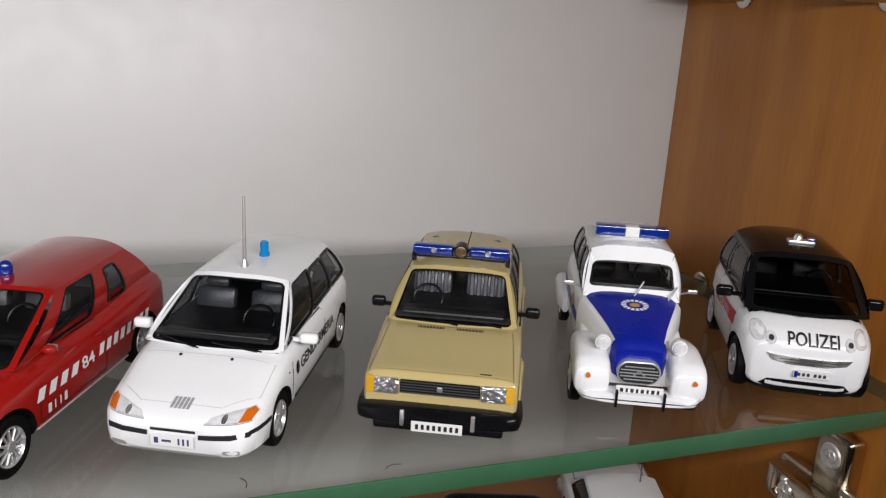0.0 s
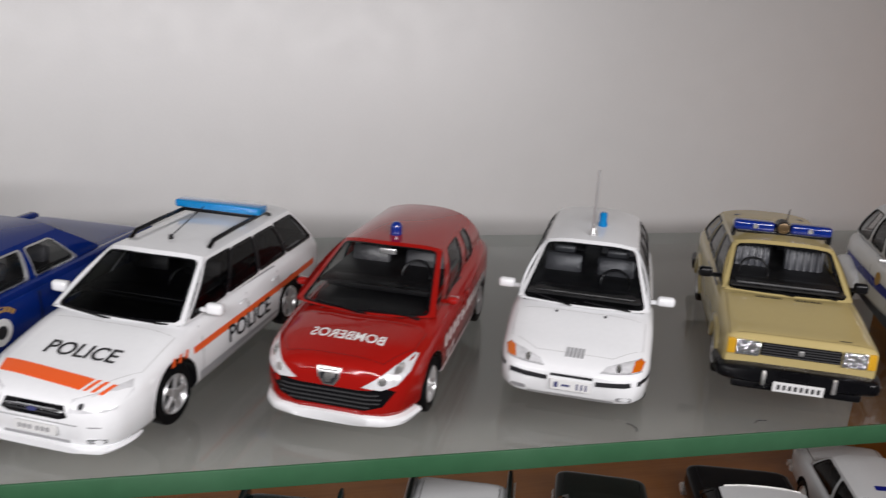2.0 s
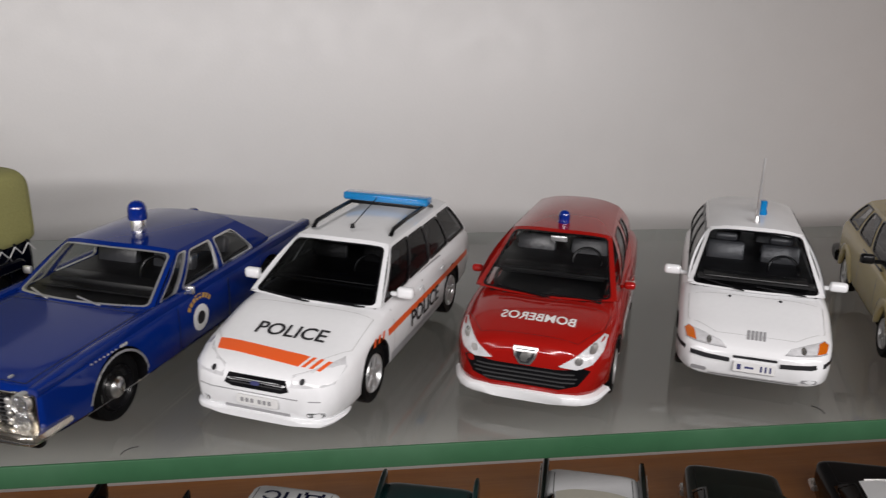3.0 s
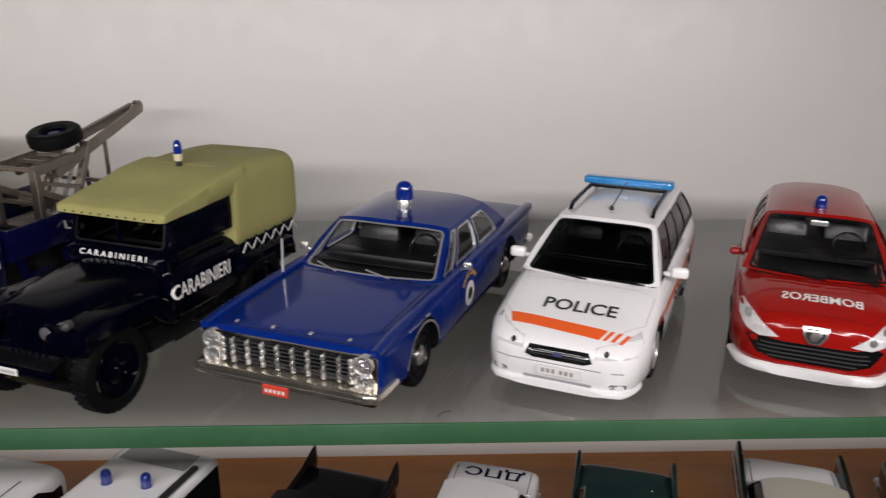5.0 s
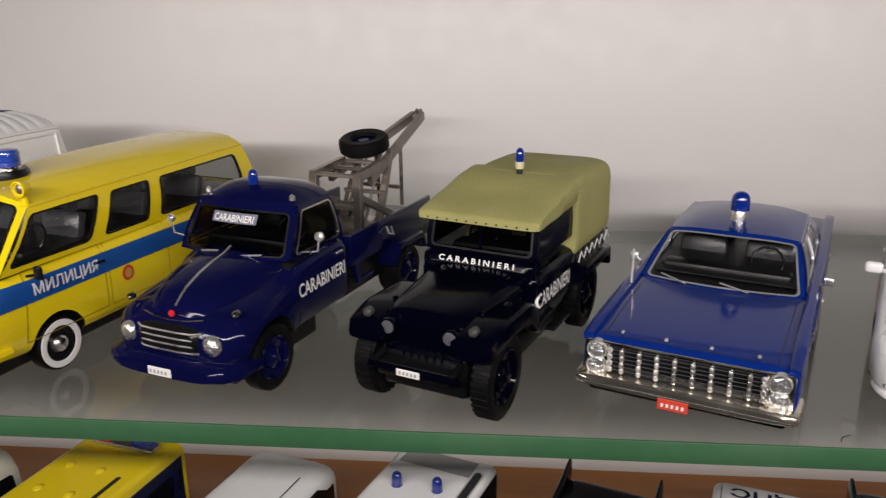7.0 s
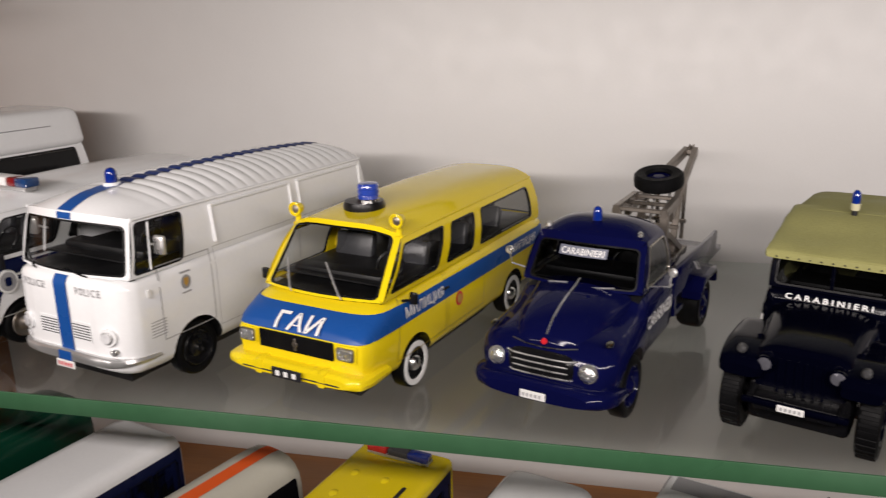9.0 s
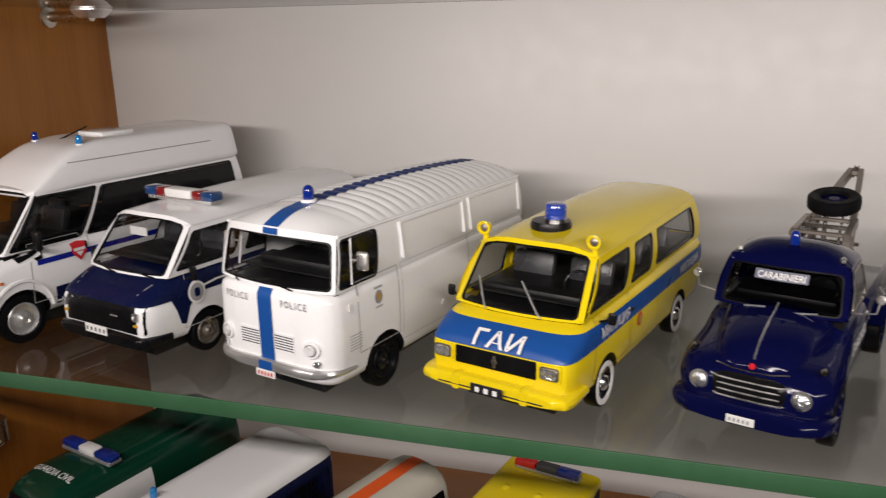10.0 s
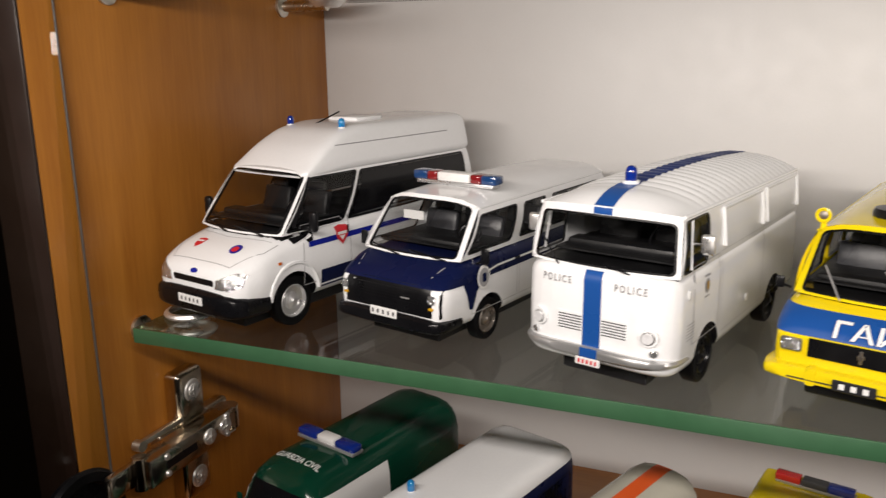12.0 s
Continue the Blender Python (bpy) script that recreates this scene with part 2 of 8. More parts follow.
def loft(stations, sub=5, half=11, cx=0.0):
    """Smooth body through (y, half width, bottom, top, squareness above, squareness below) sections."""
    bm = bmesh.new()
    ys = [s[0] for s in stations]
    cols = list(zip(*stations))
    at = []
    for a, b in zip(ys, ys[1:]):
        at += [a + (b - a) * k / sub for k in range(sub)]
    at.append(ys[-1])
    rings = []
    for y in at:
        w, zb, zt, nt, nb = (glide(ys, c, y) for c in cols[1:6])
        zc, h = (zb + zt) / 2, (zt - zb) / 2
        ring = []
        for k in range(2 * half):
            a = math.pi * (k + 0.5) / half - math.pi / 2
            c, s = math.cos(a), math.sin(a)
            e = 2 / (nt if s > 0 else nb)
            ring.append(bm.verts.new((cx + w * math.copysign(abs(c) ** e, c), y, zc + h * math.copysign(abs(s) ** e, s))))
        rings.append(ring)
    for a, b in zip(rings, rings[1:]):
        for k in range(2 * half):
            bm.faces.new((a[k], a[(k + 1) % (2 * half)], b[(k + 1) % (2 * half)], b[k]))
    bm.faces.new(rings[0]); bm.faces.new(rings[-1])
    return bm


def rrect(cx, cy, w, h, r=0.03, seg=4):
    pts = []
    r = min(r, w * 0.49, h * 0.49)
    for k, (sx, sy) in enumerate(((1, 1), (-1, 1), (-1, -1), (1, -1))):
        for i in range(seg + 1):
            a = math.pi / 2 * (k + i / seg)
            pts.append((cx + sx * (w / 2 - r) + r * math.cos(a), cy + sy * (h / 2 - r) + r * math.sin(a)))
    return pts


def prism(poly, y0, y1, r=0.0):
    """A plate whose outline stands in the x-z plane, from y0 (its rounded front) back to y1."""
    bm = bmesh.new()
    face = bm.faces.new([bm.verts.new((x, y0, z)) for x, z in poly])
    back = bmesh.ops.extrude_face_region(bm, geom=[face])["geom"]
    for v in back:
        if isinstance(v, bmesh.types.BMVert):
            v.co.y = y1
    if r:
        front = [e for e in bm.edges if all(abs(v.co.y - y0) < 1e-6 for v in e.verts)]
        bmesh.ops.bevel(bm, geom=front, offset=r, segments=2, affect="EDGES")
    bmesh.ops.recalc_face_normals(bm, faces=bm.faces)
    return bm


def circ(cx, cy, r, n=20, ry=None):
    return [(cx + r * math.cos(2 * math.pi * k / n), cy + (ry or r) * math.sin(2 * math.pi * k / n)) for k in range(n)]


def flat(polys, step=0.15):
    """Polygons in a plane, sliced finely enough to be laid on a curved body."""
    bm = bmesh.new()
    for p in polys:
        bm.faces.new([bm.verts.new((x, y, 0)) for x, y in p])
    return sliced(bm, step)


def sliced(bm, step):
    for axis in (0, 1):
        lo, hi = min(v.co[axis] for v in bm.verts), max(v.co[axis] for v in bm.verts)
        for k in range(1, int((hi - lo) / step) + 1):
            co, no = Vector((0, 0, 0)), Vector((0, 0, 0))
            co[axis], no[axis] = lo + k * step, 1
            bmesh.ops.bisect_plane(bm, geom=bm.verts[:] + bm.edges[:] + bm.faces[:], plane_co=co, plane_no=no, dist=1e-5)
    return bm


def lettering(text, width, height, italic=0.0):
    """Letters as a flat mesh, centred, of that width and height."""
    cu = bpy.data.curves.new("letters", "FONT")
    cu.body, cu.align_x, cu.resolution_u, cu.offset = text, "CENTER", 3, 0.016
    ob = bpy.data.objects.new("letters", cu)
    me = bpy.data.meshes.new_from_object(ob)
    bm = bmesh.new()
    bm.from_mesh(me)
    bpy.data.objects.remove(ob); bpy.data.curves.remove(cu); bpy.data.meshes.remove(me)
    xs, ys = [v.co.x for v in bm.verts], [v.co.y for v in bm.verts]
    x0, x1, y0, y1 = min(xs), max(xs), min(ys), max(ys)
    for v in bm.verts:
        v.co = Vector((((v.co.x - x0) / (x1 - x0) - 0.5) * width, ((v.co.y - y0) / (y1 - y0) - 0.5) * height, 0))
        v.co.x += italic * v.co.y
    return bm


# which way a side is looked at: (ray start and direction) from the flat coordinates
SIDES = {
    "front": lambda u, v: (Vector((u, -2, v)), Vector((0, 1, 0))),
    "back": lambda u, v: (Vector((-u, 9, v)), Vector((0, -1, 0))),
    "top": lambda u, v: (Vector((u, v, 6)), Vector((0, 0, -1))),
    "right": lambda u, v: (Vector((4, u, v)), Vector((-1, 0, 0))),
    "left": lambda u, v: (Vector((-4, u, v)), Vector((1, 0, 0))),
}


class Model:
    """A model vehicle: its nose at y = 0, x to the viewer's right when seen from the front, wheels on z = 0."""

    def __init__(self, name, label, category, at, turn, level=0.0, size=1.0, lift=0.0, group="model vehicles on the glass shelf"):
        self.root = new(name)
        self.root.empty_display_size = 0.01
        self.root.matrix_basis = pose(at[0] * U, at[1] * U, level * U, 0, 0, turn)
        self.s = U * size
        tagged(self.root, label, category, group)
        self.tree, self.lift = None, lift

    def add(self, name, bm, mat, parent=None, label="", smooth=35):
        bm.transform(Matrix.Translation((0, 0, self.lift)))
        return part(name, bm, mat, parent or self.root, label, self.s, smooth)

    def body(self, stations, mat, wheels=(), name="body", label="", well=0.36, half=0.9, sub=5):
        """Main shell with wheel wells cut out; wheels: (y, z, radius)."""
        self.stations = stations
        bm = loft(stations, sub)
        self.learn(bm)
        ob = self.add(name, bm, mat, None, label)
        if wheels:
            cut = merged(*[lathe([(0, -well), (r, -well), (r, well), (0, well)], "x", 32, (side * half, y, z)) for y, z, r in wheels for side in (-1, 1)])
            cut.transform(Matrix.Translation((0, 0, -self.lift)))
            tool = self.add("tool", cut, BLACK, None, "", 0)
            m = ob.modifiers.new("wells", "BOOLEAN")
            m.object, m.operation, m.solver, m.material_mode = tool, "DIFFERENCE", "EXACT", "TRANSFER"
            bpy.context.view_layer.update()
            me = bpy.data.meshes.new_from_object(ob.evaluated_get(bpy.context.evaluated_depsgraph_get()))
            ob.modifiers.clear()
            old, ob.data = ob.data, me
            bpy.data.meshes.remove(old)
            me.name = name
            tm = tool.data
            bpy.data.objects.remove(tool); bpy.data.meshes.remove(tm)
            me.set_sharp_from_angle(angle=radians(35))
            ys, low, deep = [w[0] for w in wheels], min(s[2] for s in stations), 0.09 - self.lift
            y0, y1, tall, w, r = stations[0][0] + 0.34, stations[-1][0] - 0.3, low + 0.04 - deep, half - well, wheels[0][2] + 0.02
            plates = [rbox(0, (y0 + y1) / 2, deep + tall / 2, 2 * w - 0.02, y1 - y0, tall, 0.02, 1)]
            for a, b in ((max(ys) + r, y1), (min(ys) + r, max(ys) - r)) if len(ys) > 1 else ():
                if b - a > 0.08:
                    plates.append(rbox(0, (a + b) / 2, deep + 0.03 + tall / 2, 1.5 * half, b - a, tall, 0.02, 1))
            self.add("base_plate", merged(*plates), CABIN, None, "black plastic base plate")
        return ob

    def learn(self, bm, more=False):
        """Remember a surface on which badges and letters are laid."""
        new_tree = BVHTree.FromBMesh(bm)
        self.tree = (self.tree if more and self.tree else []) + [new_tree]

    def touch(self, side, u, v):
        """The outermost point of the body seen from that side."""
        o, d = SIDES[side](u, v)
        best = None
        for t in self.tree:
            p, n, _, dist = t.ray_cast(o, d)
            if p is not None and (best is None or dist < best[1]):
                best = (p, dist)
        if best:
            return best[0], d
        near = [t.find_nearest(o + d * 2.6) for t in self.tree]
        return min(near, key=lambda q: q[3])[0], d

    def lay(self, name, side, bm, mat, lift=0.008, thick=0.0, parent=None, label="", smooth=35):
        """Lay a flat mesh on the body from one side, raised by thick."""
        for v in bm.verts:
            p, d = self.touch(side, v.co.x, v.co.y)
            v.co = p - d * lift
            way = d
        if thick:
            r = bmesh.ops.extrude_face_region(bm, geom=bm.faces[:])
            for v in r["geom"]:
                if isinstance(v, bmesh.types.BMVert):
                    v.co -= way * thick
        return self.add(name, bm, mat, parent, label, smooth)

    def patch(self, name, side, poly, mat, lift=0.008, thick=0.0, parent=None, label="", step=0.15):
        return self.lay(name, side, flat([poly], step), mat, lift, thick, parent, label)

    def wrap(self, name, mat, z0, z1, y0=-9, y1=9, lift=0.008, label=""):
        """Painted band round the body between two heights."""
        bm = loft(self.stations, 8, 18)
        bmesh.ops.recalc_face_normals(bm, faces=bm.faces)
        bm.normal_update()
        for v in bm.verts:
            v.co += v.normal * lift
        for co, no in (((0, 0, z0), (0, 0, -1)), ((0, 0, z1), (0, 0, 1)), ((0, y0, 0), (0, -1, 0)), ((0, y1, 0), (0, 1, 0))):
            bmesh.ops.bisect_plane(bm, geom=bm.verts[:] + bm.edges[:] + bm.faces[:], plane_co=co, plane_no=no, clear_outer=True)
        return self.add(name, bm, mat, None, label, 50)

    def stripe(self, name, side, u0, u1, v0, v1, mat, lift=0.006, label="", step=0.1):
        return self.patch(name, side, [(u0, v0), (u1, v0), (u1, v1), (u0, v1)], mat, lift, 0, None, label, step)

    def letters(self, text, side, u, v, width, height, mat, turn=0.0, italic=0.0, mirror=False, lift=0.012, name="lettering", slant=0.0, parent=None):
        bm = lettering(text, width, height, italic)
        sliced(bm, 0.06)
        a = radians(turn)
        for w in bm.verts:
            x, y = w.co.x * (-1 if mirror != (side in ("left", "back")) else 1), w.co.y
            if side == "left" and mirror:
                x = w.co.x
            w.co = Vector((u + x * math.cos(a) - y * math.sin(a), v + x * math.sin(a) + y * math.cos(a) + slant * x, 0))
        return self.lay(name, side, bm, mat, lift, 0, parent)

    def plate(self, side, u, v, w, h, text="", mat=None, ink=None, lift=0.02, thick=0.015, bars=True):
        ob = self.patch("number_plate", side, rrect(u, v, w, h, 0.015, 2), mat or PLATE, lift, thick, None, "", 0.3)
        if text:
            self.letters(text, side, u, v, w * 0.84, h * 0.62, ink or INK, 0, 0, False, lift + thick + 0.006, "plate_lettering", 0.0, ob)
        elif bars:
            self.lay("plate_bars", side, flat([rrect(u + w * k, v, w * 0.075, h * 0.48, 0.005, 1) for k in (-0.36, -0.24, -0.12, 0.06, 0.18, 0.30)], 0.5), ink or INK, lift + thick + 0.005, 0, ob)
        return ob

    def wheel(self, x, y, r, width=0.18, style="spokes", rim=SILVER, wall=None):
        """Tyre and rim at one corner; x is the outer face."""
        s = 1 if x > 0 else -1
        w = width
        held, self.lift = self.lift, 0.0
        tyre = lathe([(r * 0.62, -w), (r * 0.9, -w), (r * 0.985, -w * 0.85), (r, -w * 0.6), (r, -w * 0.3), (r * 0.985, -w * 0.08), (r * 0.92, 0), (r * 0.72, 0.0), (r * 0.66, -0.02), (r * 0.62, -0.05)], "x", 36)
        hub = self.add("wheel", tyre, RUBBER)
        k = r * 0.66
        if style == "steel":
            prof = [(k, -0.01), (k * 0.94, 0.0), (k * 0.86, -0.05), (k * 0.55, -0.06), (k * 0.5, -0.02), (k * 0.28, 0.0), (k * 0.2, 0.02), (0, 0.025)]
            disc = lathe(prof, "x", 32)
        elif style == "hub":
            disc = lathe([(k, -0.01), (k * 0.95, 0.0), (k * 0.88, -0.03), (k * 0.6, -0.045), (0, -0.045)], "x", 32)
        elif style == "cap":
            disc = lathe([(k, -0.01), (k * 0.95, 0.005), (k * 0.82, -0.02), (k * 0.78, 0.0), (k * 0.5, 0.03), (k * 0.25, 0.045), (0, 0.05)], "x", 32)
        else:
            n = 7 if style == "seven" else 5 if style == "spokes" else 12
            pieces = [lathe([(k, -0.01), (k * 0.95, 0.004), (k * 0.86, -0.02), (k * 0.84, -0.08)], "x", 32), lathe([(k * 0.86, -0.075), (0, -0.075)], "x", 32), lathe([(k * 0.3, -0.04), (k * 0.26, 0.0), (0, 0.01)], "x", 16)]
            for j in range(n):
                b = rbox(-0.022, k * 0.56, 0, 0.04, k * 0.66, k * (1.55 / n), 0.012, 1)
                b.transform(Matrix.Rotation(2 * math.pi * j / n, 4, "X"))
                pieces.append(b)
            disc = merged(*pieces)
        rim_ob = self.add("rim", disc, rim, hub)
        if style == "hub":
            self.add("hub_cap", lathe([(k * 0.52, -0.045), (k * 0.48, 0.0), (k * 0.36, 0.025), (k * 0.2, 0.04), (0, 0.045)], "x", 28), BRIGHT_CHROME, hub, "small chrome hub cap")
        if style not in ("steel", "cap", "hub"):
            inner = self.add("brake_disc", lathe([(k * 0.84, -0.07), (0, -0.07)], "x", 24), BLACK, hub)
            inner.matrix_basis = pose(0.003 * self.s, 0, 0)
        if wall:
            self.add("tyre_wall", lathe([(r * 0.9, 0.004), (r * 0.88, 0.012), (r * 0.68, 0.012), (r * 0.66, 0.0)], "x", 36), wall, hub, "white painted tyre side wall")
        hub.matrix_basis = pose(x * self.s, y * self.s, r * self.s, 0, 0, 0 if s > 0 else 180)
        self.lift = held
        return hub

    def wheels(self, ys, half, r, width=0.18, style="spokes", rim=SILVER, wall=None, inset=0.0):
        for y in ys:
            for s in (-1, 1):
                self.wheel(s * (half - inset), y, r, width, style, rim, wall)

    def cabin(self, base, top, zb, zt, mat, splits=(0.5,), solid=(), bulge=0.08, crown=0.05, pane=PANE, seal=BLACK, pillar=0.055, roof_mat=None, rear_pane=True, zt_rear=None, zb_rear=None, roof_label="", seal_w=0.022, frame_side=None, power=3.0, side_bulge=0.03, visor=0.06, side_m=None, side_seal=None, sill=0.03, side_mat=None, side_top=0.05, side_sill=0.03, nose=1.0, nose_len=0.1):
        """Upper part with windows. base and top: (front y, front half width, rear y, rear half width) at the waist and at the roof."""
        yf, wf, yr, wr = base
        tf, uf, tr, ur = top
        zr, br = zt_rear or zt, zb_rear or zb
        pr = lambda u: 1 - abs(2 * u - 1) ** power  # noqa: E731
        arc = lambda u: 1 - (2 * u - 1) ** 2  # noqa: E731
        V = Vector

        def dome(v):
            """Share of the roof's crown at v: nose at the windshield, all of it from nose_len on."""
            k = min(1.0, v / nose_len)
            return nose + (1 - nose) * k * (2 - k)

        def mixed(a, b, c, d, u, v):
            return (a * (1 - u) + b * u) * (1 - v) + (d * (1 - u) + c * u) * v

        wind = lambda u, v: mixed(V((-wf, yf, zb)), V((wf, yf, zb)), V((uf, tf, zt)), V((-uf, tf, zt)), u, v) + V((0, -bulge * arc(u), nose * crown * pr(u) * v))  # noqa: E731
        back = lambda u, v: mixed(V((wr, yr, br)), V((-wr, yr, br)), V((-ur, tr, zr)), V((ur, tr, zr)), u, v) + V((0, bulge * 0.6 * arc(u), crown * pr(u) * v))  # noqa: E731
        right = lambda u, v: mixed(V((wf, yf, zb)), V((wr, yr, br)), V((ur, tr, zr)), V((uf, tf, zt)), u, v) + V((side_bulge * (1 - (2 * v - 1) ** 2), 0, 0))  # noqa: E731
        left = lambda u, v: (lambda p: V((-p.x, p.y, p.z)))(right(u, v))  # noqa: E731
        roof = lambda u, v: mixed(V((-uf, tf, zt)), V((uf, tf, zt)), V((ur, tr, zr)), V((-ur, tr, zr)), u, v) + V((0, bulge * arc(u) * (-(1 - v) + 0.6 * v), crown * pr(u) * dome(v) + crown * 0.5 * pr(u) * (1 - (2 * v - 1) ** 2)))  # noqa: E731
        self.wind, self.roof_at, self.right_at, self.left_at = wind, roof, right, left
        N = 56

        def loop(f, u0, u1, v0, v1, r):
            """Closed loop in (u, v) with rounded corners, r in metres."""
            lu, lv = (f(u1, (v0 + v1) / 2) - f(u0, (v0 + v1) / 2)).length or 1, (f((u0 + u1) / 2, v1) - f((u0 + u1) / 2, v0)).length or 1
            arcs = []
            ru, rv = min(r / lu, 0.49) * (u1 - u0), min(r / lv, 0.49) * (v1 - v0)
            for q, (sx, sy) in enumerate(((1, 1), (-1, 1), (-1, -1), (1, -1))):
                arcs.append([((u0 + u1) / 2 + sx * ((u1 - u0) / 2 - ru) + ru * math.cos(a), (v0 + v1) / 2 + sy * ((v1 - v0) / 2 - rv) + rv * math.sin(a)) for a in [math.pi / 2 * (q + i / 6) for i in range(7)]])
            pts = []
            for q in range(4):
                a, b = arcs[q][-1], arcs[(q + 1) % 4][0]
                pts += arcs[q] + [(a[0] + (b[0] - a[0]) * i / 8, a[1] + (b[1] - a[1]) * i / 8) for i in range(1, 8)]
            return pts

        def rim(u0, u1, pts):
            """The points of a rounded loop carried out to the full opening, its corners kept."""
            out = []
            us, vs = [p[0] for p in pts], [p[1] for p in pts]
            cu, cv, hu, hv = (min(us) + max(us)) / 2, (min(vs) + max(vs)) / 2, (max(us) - min(us)) / 2, (max(vs) - min(vs)) / 2
            for k, (u, v) in enumerate(pts):
                a, b = (u - cu) / hu, (v - cv) / hv
                q, i = divmod(k, 14)
                if i == 3:
                    a, b = ((1, 1), (-1, 1), (-1, -1), (1, -1))[q]
                m = max(abs(a), abs(b))
                out.append(((u0 + u1) / 2 + a / m * (u1 - u0) / 2, 0.5 + b / m * 0.5))
            return out

        frames = bmesh.new()
        panes = []

        def opening(f, u0, u1, name, ml, mr, mb, mt, out, glazed=True, seal_w=seal_w):
            lu = (f(u1, 0.5) - f(u0, 0.5)).length / (u1 - u0)
            lv = (f((u0 + u1) / 2, 1) - f((u0 + u1) / 2, 0)).length
            if not glazed:
                vs = [[frames.verts.new(f(u0 + (u1 - u0) * i / 8, j / 6)) for j in range(7)] for i in range(9)]
                for i in range(8):
                    for j in range(6):
                        frames.faces.new((vs[i][j], vs[i + 1][j], vs[i + 1][j + 1], vs[i][j + 1]))
                return
            inner = loop(f, u0 + ml / lu, u1 - mr / lu, mb / lv, 1 - mt / lv, 0.06)
            glass = loop(f, u0 + (ml + seal_w) / lu, u1 - (mr + seal_w) / lu, (mb + seal_w) / lv, 1 - (mt + seal_w) / lv, 0.05)
            outer = rim(u0, u1, inner)
            seals = bmesh.new()
            for target, a, b, lift, depth in ((frames, outer, inner, 0.0, 0.03), (seals, inner, glass, 0.006, 0.03)):
                A = [target.verts.new(f(*p) + out * lift) for p in a]
                B = [target.verts.new(f(*p) + out * lift) for p in b]
                C = [target.verts.new(f(*p) - out * depth) for p in b]
                for k in range(N):
                    j = (k + 1) % N
                    target.faces.new((A[k], A[j], B[j], B[k]))
                    target.faces.new((B[k], B[j], C[j], C[k]))
            g = bmesh.new()
            us, vs_ = [p[0] for p in glass], [p[1] for p in glass]
            cu, cv = (min(us) + max(us)) / 2, (min(vs_) + max(vs_)) / 2
            rings = [[g.verts.new(f(cu + (u - cu) * k, cv + (v - cv) * k) - out * 0.006) for u, v in glass] for k in (1, 0.75, 0.5, 0.25)]
            mid = g.verts.new(f(cu, cv) - out * 0.006)
            for a, b in zip(rings, rings[1:]):
                for k in range(N):
                    g.faces.new((a[k], a[(k + 1) % N], b[(k + 1) % N], b[k]))
            for k in range(N):
                g.faces.new((rings[-1][k], rings[-1][(k + 1) % N], mid))
            self.learn(g, True)
            panes.append((name, g, seals))

        p = pillar
        opening(wind, 0, 1, "windshield", p, p, sill, visor, Vector((0, -1, 0.4)).normalized())
        opening(back, 0, 1, "rear_window", p * 1.4, p * 1.4, 0.05, 0.07, Vector((0, 1, 0.4)).normalized(), rear_pane)
        cuts = [0, *splits, 1]
        for f, sgn in ((right, 1), (left, -1)):
            for i, (a, b) in enumerate(zip(cuts, cuts[1:])):
                opening(f, a, b, "side_window", p * 0.8 if side_m is None or i == 0 else side_m, p * 0.8 if side_m is None or i == len(cuts) - 2 else side_m, side_sill, side_top, Vector((sgn, 0, 0.1)).normalized(), i not in solid, side_seal or seal_w)
        rf = bmesh.new()
        nv = 14 if nose == 1.0 else 44
        grid = [[rf.verts.new(roof(i / 16, j / nv)) for j in range(nv + 1)] for i in range(17)]
        for i in range(16):
            for j in range(nv):
                rf.faces.new((grid[i][j], grid[i + 1][j], grid[i + 1][j + 1], grid[i][j + 1]))
        bmesh.ops.remove_doubles(frames, verts=frames.verts, dist=1e-5)
        self.learn(rf, True)
        self.learn(frames, True)
        self.add("cabin_frame", frames, frame_side or mat, None, "", 40)
        self.add("roof", rf, roof_mat or mat, None, roof_label, 60)
        tray = loft(self.stations, 14, 26)
        bmesh.ops.recalc_face_normals(tray, faces=tray.faces)
        tray.normal_update()
        for v in tray.verts:
            v.co += v.normal * 0.005
        gone = []
        for f in tray.faces:
            q = f.calc_center_median()
            if f.normal.z < 0.5 or q.z < zb - 0.2 or abs(q.x) > min(wf, wr) - 0.045 or q.y > yr - 0.03 or q.y < yf - bulge * (1 - (q.x / wf) ** 2) + 0.05:
                gone.append(f)
        bmesh.ops.delete(tray, geom=gone, context="FACES")
        if len(tray.faces):
            self.add("cabin_tray", tray, CABIN)
        else:
            tray.free()
        for name, g, ring in panes:
            ob = self.add(name, g, pane, None, "", 60)
            self.add("window_seal", ring, side_mat if side_mat and name == "side_window" else seal, ob)
            ob.visible_shadow = False

    def seats(self, yf, yr, zb, half, mat=SEAT, rows=2, tall=0.36, wheel_side=1, dash=True, ribs=0, bench=False):
        """Dark cabin floor at the waist, dashboard, steering wheel and seat backs."""
        ys, tops = [s[0] for s in self.stations], [s[3] for s in self.stations]
        rise = max(0.0, max(glide(ys, tops, yf + (yr - yf) * k / 12) for k in range(13)) - zb + 0.006)
        cut = 1.7 * rise
        self.add("cabin_floor", rbox(0, (yf + cut + yr) / 2, zb + rise + 0.012, half * 1.86, yr - yf - cut, 0.024, 0.004, 1), CABIN)
